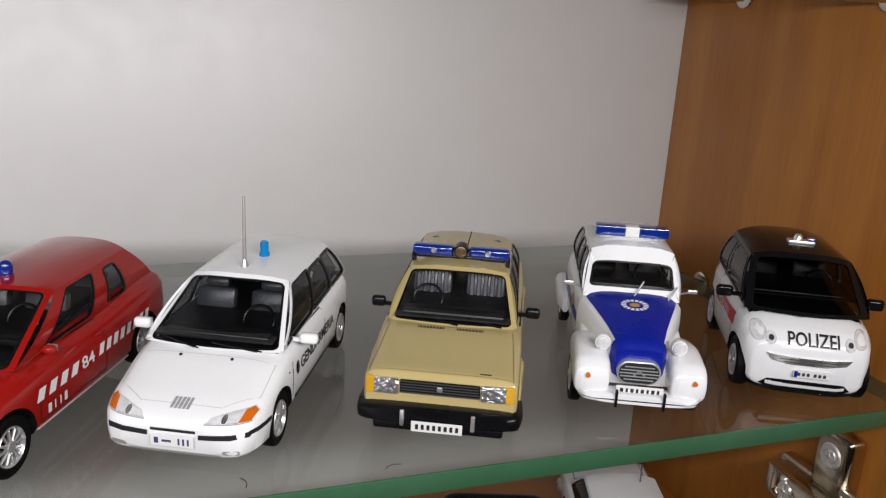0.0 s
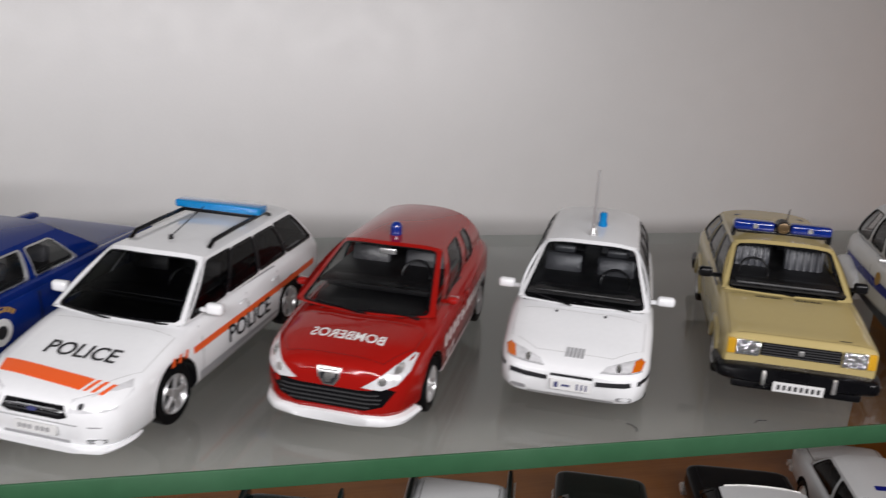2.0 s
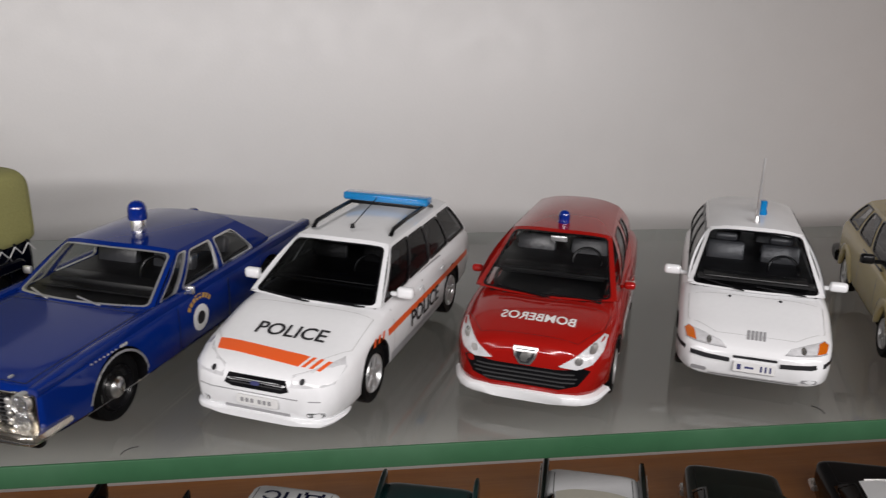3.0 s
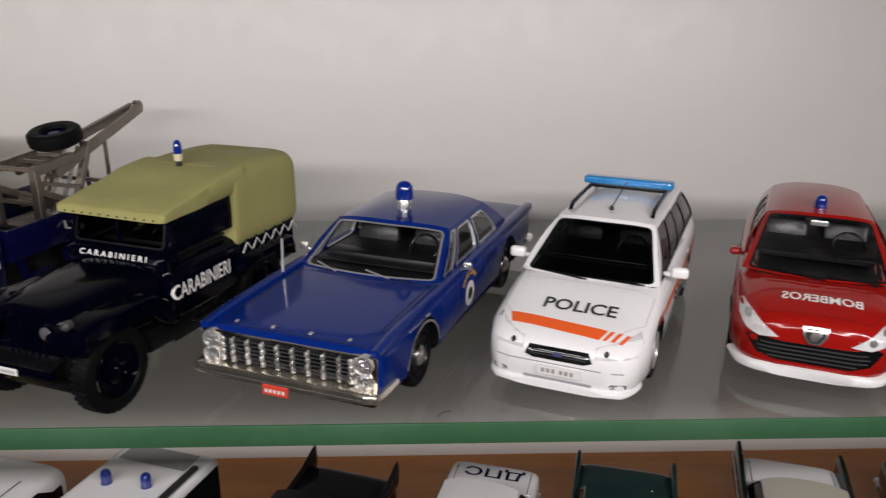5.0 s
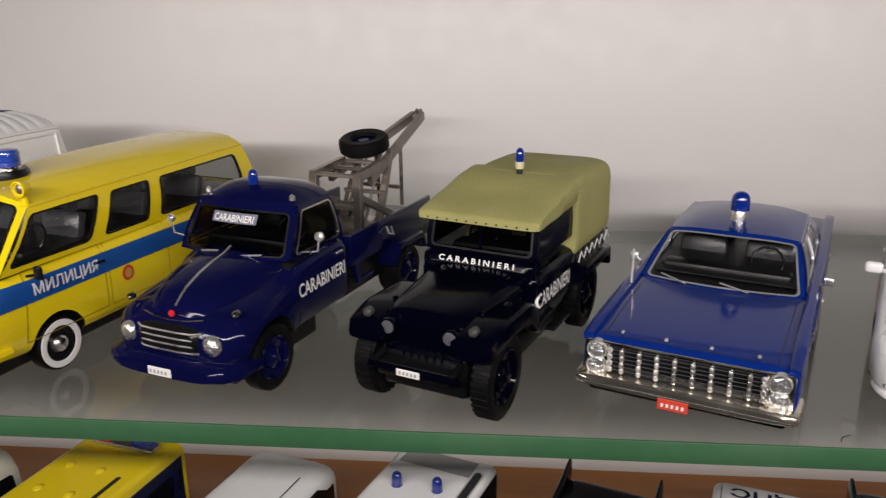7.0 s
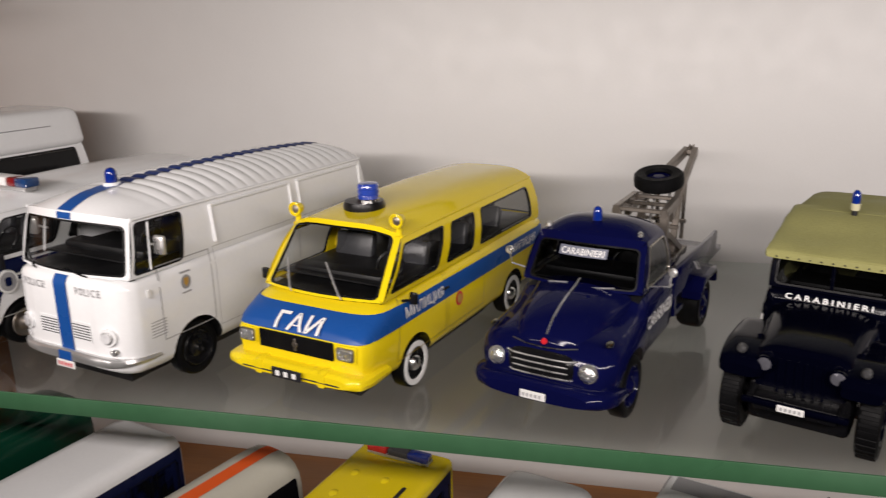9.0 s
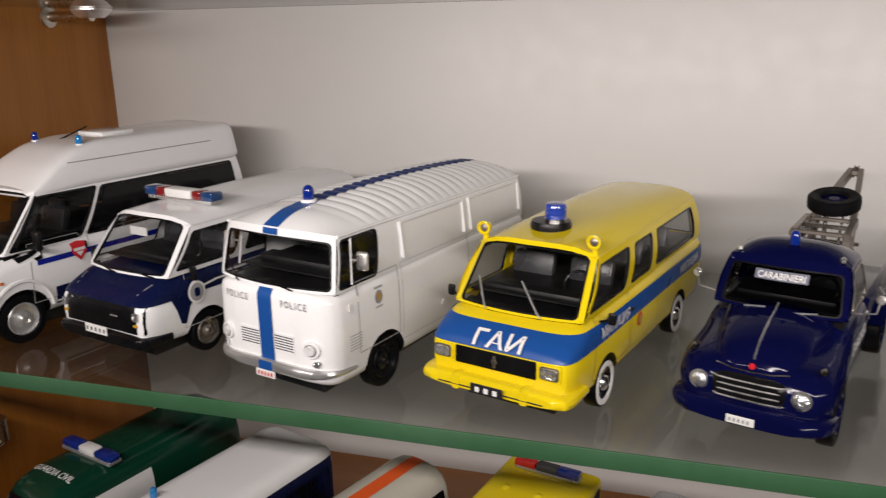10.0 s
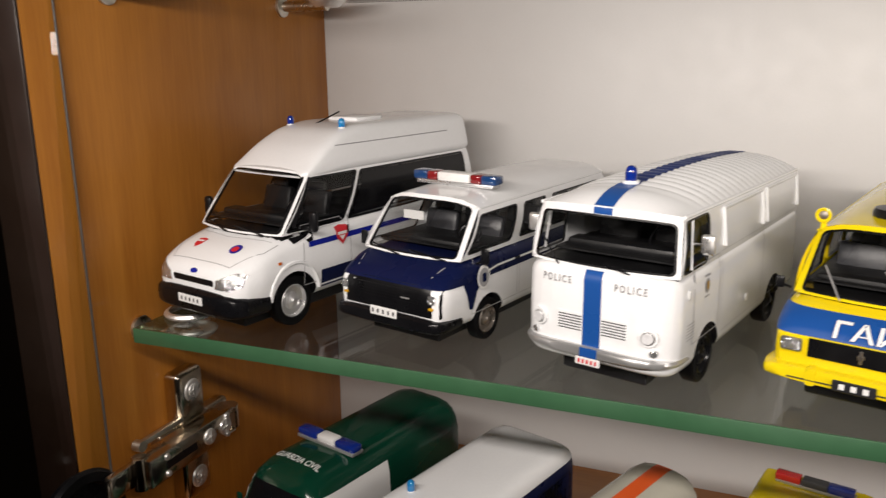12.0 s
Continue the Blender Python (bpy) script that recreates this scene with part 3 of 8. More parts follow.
        if dash:
            self.add("dashboard", rbox(0, yf + 0.30, zb + 0.06, half * 1.7, 0.26, 0.1, 0.04), CABIN)
            ring = lathe([(0.17 + 0.016 * math.cos(a), 0.016 * math.sin(a)) for a in [2 * math.pi * k / 8 for k in range(9)]], "z", 24)
            ring.transform(Matrix.Translation((wheel_side * half * 0.48, yf + 0.58, zb + 0.12)) @ Matrix.Rotation(radians(58), 4, "X"))
            self.add("steering_wheel", ring, BLACK)
        gap = (yr - yf - 0.85) / max(rows, 1)
        for r in range(rows):
            y = yf + 0.98 + r * gap
            for s in (-1, 1):
                lean = Matrix.Rotation(radians(-14), 4, "X")
                pieces = [rbox(0, 0, tall * 0.35, half * 0.68, 0.13, tall * 0.9, 0.05, 2), rbox(0, 0.01, tall * 0.93, half * 0.4, 0.09, tall * 0.3, 0.04, 2)]
                for k in range(ribs):
                    pieces.append(rbox(half * 0.6 * ((k + 0.5) / ribs - 0.5), -0.07, tall * 0.38, half * 0.42 / ribs, 0.03, tall * 0.7, 0.012, 1))
                b = merged(*pieces)
                b.transform(Matrix.Translation((s * half * 0.47, y, zb)) @ lean)
                self.add("seat", b, mat)

    def wiper(self, u0, v0, u1, v1, mat=BLACK, lift=0.03, r=0.009):
        a, b = self.wind(u0, v0), self.wind(u1, v1)
        o = Vector((0, -lift, lift * 0.5))
        m = self.wind(u0 + (u1 - u0) * 0.45, v0 + (v1 - v0) * 0.45)
        d = (b - a) * 0.42
        self.add("wiper", merged(tube([a + o * 0.6, m + o * 1.4], r * 0.9, 6), tube([m + o - d * 0.9, m + o + d * 1.25], r * 1.15, 6)), mat)

    def mirrors(self, y, z, half, mat, w=0.17, h=0.11, arm=0.07, sides=(-1, 1), d=0.1):
        for s in sides:
            b = merged(rbox(s * (half + arm + w / 2), y, z, w, d, h, 0.04, 3), rbox(s * (half + arm * 0.4), y + 0.01, z - h * 0.25, arm * 1.6, 0.05, 0.05, 0.015, 1))
            ob = self.add("door_mirror", b, mat)
            self.add("mirror_glass", rbox(s * (half + arm + w / 2), y + d / 2 + 0.002, z, w * 0.8, 0.004, h * 0.75, 0.0), CHROME, ob)

    def beacon(self, x, y, z, r=0.06, h=0.14, lens=BLUE_LENS, base=BLACK, base_h=0.05, base_r=None):
        br = base_r or r * 1.05
        b = self.add("beacon", lathe([(0, -0.02), (br, -0.02), (br, base_h * 0.8), (br * 0.9, base_h), (0, base_h)], "z", 24, (x, y, z)), base)
        self.add("beacon_lens", lathe([(r * 0.97, base_h), (r, base_h + h * 0.1), (r, base_h + h * 0.5), (r * 0.94, base_h + h * 0.68), (r * 0.8, base_h + h * 0.83), (r * 0.55, base_h + h * 0.94), (r * 0.25, base_h + h * 0.99), (0, base_h + h)], "z", 24, (x, y, z)), lens, b)
        return b

    def lid(self, name, side, poly, gap=0.012, mat=None, lift=0.004):
        """Shut line of a door or lid: a dark narrow groove round a polygon."""
        outer, n = [], len(poly)
        c = (sum(p[0] for p in poly) / n, sum(p[1] for p in poly) / n)
        bm = bmesh.new()
        for i in range(n):
            a, b = Vector(poly[i]), Vector(poly[(i + 1) % n])
            d = (b - a).normalized() * gap / 2
            nn = Vector((-d.y, d.x))
            bm.faces.new([bm.verts.new((*q, 0)) for q in (a - d - nn, b + d - nn, b + d + nn, a - d + nn)])
        sliced(bm, 0.12)
        return self.lay(name, side, bm, mat or CABIN, lift)

# ---- the display cabinet; lengths in model metres, made at 1:43 ----
XL, XR, BACK, FLOOR, TOP = -26.77, 6.82, 6.80, -4.70, 4.75


def slab(name, x0, x1, y0, y1, z0, z1, mat, kind="structure", label="", r=0.02, category=""):
    ob = part(name, rbox((x0 + x1) / 2, (y0 + y1) / 2, (z0 + z1) / 2, x1 - x0, y1 - y0, z1 - z0, r, 2), mat)
    return tagged(ob, label, category, "", kind)


slab("wall_back", XL - 0.8, XR + 0.8, BACK, BACK + 0.4, -30, 20, WALL, label="pale grey laminated back panel of the cabinet")
# added strip that keeps the panel's front face dark by its colour
DARK_STRIP = material("dark_strip_brown", (0.018, 0.009, 0.006), 0.4, grain=0.2, grain_size=0.004)
slab("dark_strip", XL - 0.8, XL - 0.003, -0.69, -0.64, -30, 20, DARK_STRIP, label="dark strip added over the side panel's front face")
slab("wall_left", XL - 0.8, XL, -0.64, BACK, -30, 20, WOOD, label="cherry wood veneer side panel of the cabinet")
slab("wall_right", XR, XR + 0.8, -0.95, BACK, -30, 20, WOOD, label="cherry wood veneer side panel of the cabinet")
slab("floor", XL, XR, -0.6, BACK, FLOOR - 0.8, FLOOR, WOOD_X, label="cherry wood cabinet floor under the lower models")

EDGE_PALE = material("pale_glass_edge", (0.46, 0.48, 0.46), 0.3, grain=0.1, grain_size=0.01)
# upper shelf only: the gap's darkness at the panel put into the edge colour
EDGE_DARK = material("gap_dark_edge", (0.035, 0.022, 0.016), 0.3, grain=0.1, grain_size=0.01)

# glass shelves: a clear plate with a ground green front edge
def glass_shelf(name, z_top, label, edge):
    root = new(name)
    tagged(root, label, "shelf", "", "structure")
    x0, x1, y0, y1, t = -26.13, 6.15, 0.0, BACK - 0.08, 0.215
    plate = part("plate", rbox((x0 + x1) / 2, (y0 + y1) / 2 + 0.01, z_top - t / 2, x1 - x0 - 0.02, y1 - y0 - 0.02, t - 0.004, 0.0), GLASS_DUSTY if edge is not GLASS else GLASS, root, "clear glass plate", smooth=0)
    plate.visible_shadow = False
    rim = [part("front_edge", rbox((x0 + x1) / 2, y0 + 0.008, z_top - t / 2, x1 - x0, 0.03, t, 0.012, 2), edge, root, "ground front edge")]
    for x in (x0 + 0.008, x1 - 0.008):
        rim.append(part("side_edge", rbox(x, (y0 + y1) / 2, z_top - t / 2, 0.025, y1 - y0, t, 0.01, 1), edge if edge is GLASS else GLASS_SIDE, root))
    part("rear_edge", rbox((x0 + x1) / 2, y1 - 0.01, z_top - t / 2, x1 - x0, 0.02, t, 0.004, 1), EDGE_PALE if edge is not GLASS else EDGE_DARK, root, "rear edge against the panel").visible_shadow = False
    if edge is GLASS:
        for ob in rim:
            ob.visible_shadow = False
    return root


glass_shelf("glass_shelf", 0.0, "clear glass shelf with a green edge holding model vehicles", GLASS_EDGE)
glass_shelf("glass_shelf", TOP + 0.215, "clear glass shelf with a green edge, seen from below", GLASS)


def shelf_support(x, y, z, side, capped=True):
    root = new("shelf_support")
    root.matrix_basis = pose(x * U, y * U, z * U, 0, 0, 0 if side > 0 else 180)
    tagged(root, "nickel-plated shelf support peg with a clear cup under the glass", "shelf support", "shelf supports", "object")
    part("peg", lathe([(0, 0), (0.10, 0), (0.10, 1.0), (0.0, 1.0)], "x", 20, (0, 0, -0.12)), NICKEL, root)
    part("collar", lathe([(0, 0), (0.2, 0), (0.2, 0.05), (0.12, 0.09), (0, 0.09)], "x", 24, (0, 0, -0.12)), NICKEL, root)
    if capped:
        part("cup", lathe([(0, -0.16), (0.22, -0.16), (0.30, -0.10), (0.37, -0.02), (0.37, 0.0), (0.33, 0.0), (0.29, -0.05), (0.2, -0.08), (0.16, -0.03), (0, -0.03)], "z", 32, (1.0, 0, 0)), CHROME, root)
    if not capped:
        return
    part("top_ring", lathe([(0.30, 0.225), (0.36, 0.225), (0.38, 0.26), (0.36, 0.30), (0.31, 0.31), (0.30, 0.27)], "z", 32, (1.0, 0, 0)), CHROME, root)
    part("clear_dome", lathe([(0.31, 0.30), (0.26, 0.36), (0.15, 0.40), (0, 0.41)], "z", 28, (1.0, 0, 0)), PANE, root, "clear plastic dome on the glass")


for zt in (-0.215, TOP):
    for y in (0.8, 5.2):
        shelf_support(XL, y, zt - 0.005, 1)
        shelf_support(XR, max(y, 2.3), zt - 0.005, -1, y > 2)

# the room behind: walls added to close the place, its darkness in their colour
RX0, RX1, RY0, RY1, RZ0, RZ1 = -62, 42, -60, 12, -40, 42
slab("wall_room", RX0, RX1, RY0 - 1, RY0, RZ0, RZ1, DARK_ROOM, label="plain room wall added and coloured dark", r=0)
slab("wall_side", RX0 - 1, RX0, RY0, RY1, RZ0, RZ1, DARK_ROOM, label="plain room wall added and coloured dark", r=0)
slab("wall_far_side", RX1, RX1 + 1, RY0, RY1, RZ0, RZ1, DARK_ROOM, label="plain room wall added and coloured dark", r=0)
slab("wall_behind_cabinet", RX0, RX1, RY1, RY1 + 1, RZ0, RZ1, DARK_ROOM, label="plain room wall added and coloured dark", r=0)
slab("ceiling", RX0, RX1, RY0, RY1, RZ1, RZ1 + 1, DARK_ROOM, label="plain ceiling added and coloured dark", r=0)
slab("floor_room", RX0, RX1, RY0, RY1, RZ0 - 1, RZ0, DARK_ROOM, label="plain room floor added and coloured dark", r=0)

# ---- the models on the glass shelf ----
TAN = paint("tan_enamel", (0.46, 0.37, 0.16))
TAN_SEAM = material("tan_seam", (0.16, 0.12, 0.05), 0.5)
RED = paint("red_enamel", (0.30, 0.0085, 0.006), 0.12, 0.35, 0.2)
BLUE = paint("blue_enamel", (0.003, 0.019, 0.16), 0.10, 0.25, 0.0)
BLUE_DECAL = material("blue_decal", (0.007, 0.015, 0.26), 0.3, spec=0.3)
ORANGE_DECAL = material("orange_decal", (0.80, 0.115, 0.02), 0.4, spec=0.3)
WHITE_DECAL = material("white_decal", (0.78, 0.78, 0.77), 0.4)
RED_DECAL = material("red_decal", (0.6, 0.02, 0.03), 0.35)
PLATE_RED = material("orange_red_plate", (0.60, 0.06, 0.035), 0.4)
GREY_DECAL = material("grey_decal", (0.30, 0.30, 0.31), 0.45)
SEAM = material("shaded_seam", (0.42, 0.42, 0.41), 0.5)
BAND_DARK = material("dark_blue_ink", (0.05, 0.055, 0.16), 0.45)
GOLD_DECAL = material("gold_decal", (0.48, 0.28, 0.06), 0.4)
SIREN_GOLD = material("tarnished_gold", (0.13, 0.085, 0.04), 0.35, metal=0.5)


def door_lines(c, y0, y1, z0, z1, mat=None):
    for s in ("right", "left"):
        c.lid("door_gap", s, [(y0, z0), (y1, z0), (y1, z1), (y0, z1)], 0.013, mat)


def seat_saloon():
    c = Model("saloon_car", "tan model police hatchback with a blue roof light bar", "model car", (0.26, 0.45), -24, 0, 0.96)
    ax = [(0.72, 0.29, 0.35), (3.14, 0.29, 0.35)]
    c.body([(0, 0.76, 0.24, 0.74, 9, 5), (0.05, 0.79, 0.2, 0.80, 8, 5), (0.35, 0.81, 0.18, 0.83, 8, 6), (1.15, 0.815, 0.18, 0.92, 8, 6), (2.5, 0.815, 0.18, 0.95, 8, 6), (3.7, 0.80, 0.2, 0.97, 7, 5), (3.95, 0.74, 0.3, 0.92, 5, 4), (4.0, 0.7, 0.35, 0.88, 5, 4)], TAN, ax, well=0.22, half=0.72)
    for s in (-1, 1):
        for y, z, r in ax:
            c.add("wheel_arch", loft([(y - 0.46, 0.012, 0.26, 0.3, 3, 3), (y - 0.32, 0.035, 0.3, 0.62, 3, 3), (y, 0.045, 0.62, 0.71, 3, 3), (y + 0.32, 0.035, 0.3, 0.62, 3, 3), (y + 0.46, 0.012, 0.26, 0.3, 3, 3)], 4, 5, s * 0.80), TAN)
    c.cabin((1.12, 0.745, 3.78, 0.73), (1.78, 0.60, 3.25, 0.585), 0.91, 1.35, TAN, (0.36, 0.70), bulge=0.07, crown=0.06, pane=PANE_CLEAR)
    c.seats(0.98, 3.6, 0.92, 0.70, SEAT_GREY, 2, 0.47, -1, True, 5)
    c.wheels((0.72, 3.14), 0.79, 0.29, 0.17, "spokes", SILVER)
    c.add("front_bumper", loft([(-0.13, 0.74, 0.31, 0.46, 4, 4), (-0.08, 0.83, 0.28, 0.475, 5, 5), (0.1, 0.86, 0.28, 0.485, 5, 5), (0.34, 0.855, 0.29, 0.47, 5, 5)], 4), BLACK)
    c.add("rear_bumper", loft([(3.75, 0.84, 0.24, 0.48, 5, 5), (4.05, 0.83, 0.24, 0.5, 5, 5), (4.12, 0.75, 0.28, 0.46, 4, 4)], 3), BLACK)
    for s in (-1, 1):
        c.add("bumper_guard", rbox(s * 0.36, -0.135, 0.37, 0.045, 0.05, 0.17, 0.012), CHROME)
        c.patch("headlamp", "front", rrect(s * 0.545, 0.655, 0.25, 0.17, 0.02), LENS, 0.0, 0.03)
        c.patch("turn_signal", "front", rrect(s * 0.715, 0.655, 0.085, 0.17, 0.015), YELLOW_LENS, 0.0, 0.025)
    g = c.patch("grille", "front", rrect(0, 0.655, 0.82, 0.15, 0.015), BLACK, 0.0, 0.01)
    for k in range(5):
        c.add("grille_bar", rbox(0, -0.022, 0.595 + 0.03 * k, 0.80, 0.018, 0.010, 0.003, 1), DARK_GREY, g)
    c.add("badge", rbox(0, -0.035, 0.66, 0.06, 0.02, 0.06, 0.01, 1), CHROME, g)
    c.add("valance", rbox(0, -0.03, 0.24, 1.34, 0.1, 0.1, 0.03), BLACK)
    pl = c.add("number_plate", rbox(0, -0.165, 0.30, 0.52, 0.012, 0.115, 0.004, 1), PLATE)
    c.add("plate_bars", merged(*[rbox(-0.20 + 0.058 * k, -0.173, 0.30, 0.03, 0.004, 0.055, 0) for k in range(8)]), INK, pl)
    for s in (-1, 1):
        v = c.patch("hood_vent", "top", rrect(s * 0.22, 0.98, 0.30, 0.045, 0.01), INK, 0.003)
        c.lay("vent_slat", "top", flat([rrect(s * 0.22 - 0.13 + 0.037 * k, 0.98, 0.012, 0.045, 0.002, 1) for k in range(8)], 0.3), TAN, 0.008, 0.004, v)
    c.patch("script_badge", "top", rrect(0.45, 0.1, 0.12, 0.02, 0.004), INK, 0.004)
    c.lid("hood_gap", "top", [(-0.74, 0.06), (0.74, 0.06), (0.70, 1.02), (-0.70, 1.02)], 0.006, TAN_SEAM)
    door_lines(c, 1.32, 2.3, 0.3, 0.88)
    c.mirrors(1.5, 0.98, 0.74, BLACK, 0.17, 0.13, 0.09)
    c.wiper(0.55, 0.02, 0.25, 0.16)
    c.wiper(0.88, 0.02, 0.62, 0.16)
    # light bar on a black rail, with a siren in its middle and a whip aerial
    bar_ = c.add("light_bar", rbox(0, 2.02, 1.435, 1.1, 0.1, 0.04, 0.01), BLACK)
    for s in (-1, 1):
        lens = c.add("light_bar_lens", rbox(s * 0.345, 2.02, 1.515, 0.50, 0.16, 0.13, 0.04, 3), BLUE_LENS, bar_)
        c.add("flasher", lathe([(0, 0), (0.035, 0), (0.03, 0.02), (0, 0.02)], "y", 16, (s * 0.33, 1.94, 1.52)), CHROME, lens)
        c.add("bar_bracket", rbox(s * 0.58, 2.03, 1.41, 0.05, 0.1, 0.12, 0.01, 1), BLACK, bar_)
    c.add("siren", lathe([(0, -0.09), (0.085, -0.09), (0.095, -0.02), (0.085, 0.09), (0, 0.09)], "y", 20, (0, 2.0, 1.53)), BLACK, bar_)
    c.add("siren_mouth", lathe([(0.07, 0), (0.06, 0.004), (0, 0.004)], "y", 16, (0, 1.907, 1.53)), SIREN_GOLD, bar_)
    c.add("aerial", tube([(0.04, 2.1, 1.44), (0.10, 2.2, 1.72)], 0.007, 6), BLACK)


def gendarmerie_hatchback():
    c = Model("hatchback_car", "white model police hatchback with a tall aerial", "model car", (-2.21, 0.53), -25, 0, 0.96)
    ax = [(0.74, 0.285, 0.33), (3.19, 0.285, 0.33)]
    c.body([(0, 0.52, 0.26, 0.50, 4, 4), (0.05, 0.66, 0.2, 0.56, 5, 5), (0.2, 0.755, 0.17, 0.64, 4.5, 5), (0.45, 0.80, 0.15, 0.73, 4.5, 5), (1.05, 0.815, 0.15, 0.90, 5, 5), (2.4, 0.815, 0.15, 0.95, 5, 5), (3.45, 0.79, 0.17, 0.97, 5, 5), (3.7, 0.74, 0.25, 0.92, 4, 4), (3.77, 0.66, 0.3, 0.85, 4, 4)], WHITE, ax, well=0.22, half=0.72)
    c.cabin((0.98, 0.745, 3.66, 0.72), (1.80, 0.55, 3.30, 0.53), 0.895, 1.38, WHITE, (0.40, 0.72), bulge=0.1, crown=0.07, side_bulge=0.05, side_m=0.0, side_seal=0.035, pillar=0.045)
    c.seats(0.85, 3.5, 0.91, 0.68, SEAT_DIM, 2, 0.38, 1)
    c.wheels((0.74, 3.19), 0.785, 0.285, 0.17, "spokes", SILVER)
    for s in (-1, 1):
        c.patch("headlamp", "front", [(s * 0.30, 0.55), (s * 0.345, 0.592), (s * 0.52, 0.628), (s * 0.69, 0.645), (s * 0.735, 0.615), (s * 0.70, 0.568)], FROST, 0.005, 0.012, None, "", 0.05)
        c.patch("lamp_rim", "front", [(s * 0.29, 0.543), (s * 0.30, 0.556), (s * 0.70, 0.575), (s * 0.71, 0.562)], GREY_DECAL, 0.012, 0.004, None, "", 0.05)
        c.patch("lamp_bulb", "front", circ(s * 0.47, 0.590, 0.026, 14), CHROME, 0.018, 0.006)
        c.patch("turn_signal", "front", [(s * 0.60, 0.570), (s * 0.63, 0.636), (s * 0.69, 0.643), (s * 0.732, 0.615), (s * 0.70, 0.573)], AMBER, 0.019, 0.004, None, "", 0.05)
        c.patch("rubbing_strip", "front", [(s * 0.25, 0.405), (s * 0.25, 0.45), (s * 0.79, 0.49), (s * 0.79, 0.44)], INK, 0.006, 0.012)
        c.patch("fog_lamp", "front", rrect(s * 0.55, 0.28, 0.16, 0.05, 0.02), GREY_DECAL, 0.004)
        side = "right" if s > 0 else "left"
        c.stripe("side_rubbing_strip", side, 1.15, 2.78, 0.30, 0.34, INK)
        c.stripe("bumper_strip", side, 0.1, 0.44, 0.445, 0.49, INK)
        c.letters("GENDARMERIA", side, 2.02, 0.62, 1.35, 0.13, INK, name="door_lettering")
        c.patch("crest", side, circ(1.25, 0.62, 0.055, 16, 0.075), INK, 0.006)
        c.lid("door_gap", side, [(1.08, 0.27), (2.3, 0.27), (2.34, 0.88), (1.1, 0.88)], 0.012)
        c.patch("side_repeater", side, rrect(0.98, 0.68, 0.03, 0.02, 0.005, 2), AMBER, 0.006)
    c.lay("emblem", "top", flat([[(-0.09 + 0.04 * k, 0.145), (-0.065 + 0.04 * k, 0.145), (-0.055 + 0.04 * k, 0.27), (-0.08 + 0.04 * k, 0.27)] for k in range(5)], 0.3), GREY_DECAL, 0.004, 0.006)
    c.patch("intake", "front", rrect(0.0, 0.47, 0.44, 0.03, 0.01), INK, 0.006)
    c.patch("lower_lip", "front", rrect(0.0, 0.235, 0.9, 0.018, 0.008), GREY_DECAL, 0.004)
    pl = c.add("number_plate", rbox(0.0, -0.03, 0.375, 0.42, 0.014, 0.12, 0.005, 1), PLATE)
    c.add("plate_bars", merged(*[rbox(0.07 + 0.045 * k, -0.039, 0.375, 0.018, 0.004, 0.065, 0) for k in range(3)], rbox(-0.15, -0.039, 0.375, 0.04, 0.004, 0.06, 0), rbox(-0.05, -0.039, 0.375, 0.09, 0.004, 0.022, 0)), BAND_DARK, pl)
    c.lid("hood_gap", "top", [(-0.70, 0.42), (-0.40, 0.2), (0.40, 0.2), (0.70, 0.42), (0.71, 0.84), (-0.71, 0.84)], 0.005, SEAM)
    c.lay("washer_jet", "top", flat([circ(s * 0.27, 0.80, 0.016, 8) for s in (-1, 1)], 0.5), INK, 0.004, 0.008)
    c.mirrors(1.30, 0.94, 0.75, WHITE, 0.20, 0.115, 0.07)
    c.wiper(0.42, 0.01, 0.12, 0.11)
    c.wiper(0.86, 0.01, 0.50, 0.10)
    z = c.roof_at(0.5, 0.12).z
    c.add("aerial", merged(lathe([(0, -0.01), (0.045, -0.01), (0.04, 0.03), (0.018, 0.09), (0, 0.09)], "z", 16, (0.0, 1.90, z)), tube([(0.0, 1.90, z), (0.0, 1.92, z + 0.8)], [0.024, 0.015], 8)), SILVER)
    c.add("beacon", lathe([(0, -0.02), (0.06, -0.02), (0.062, 0.03), (0.05, 0.06), (0.05, 0.16), (0.035, 0.18), (0, 0.18)], "z", 20, (0.09, 2.30, c.roof_at(0.55, 0.3).z)), AZURE_LENS, None, "light blue beacon")


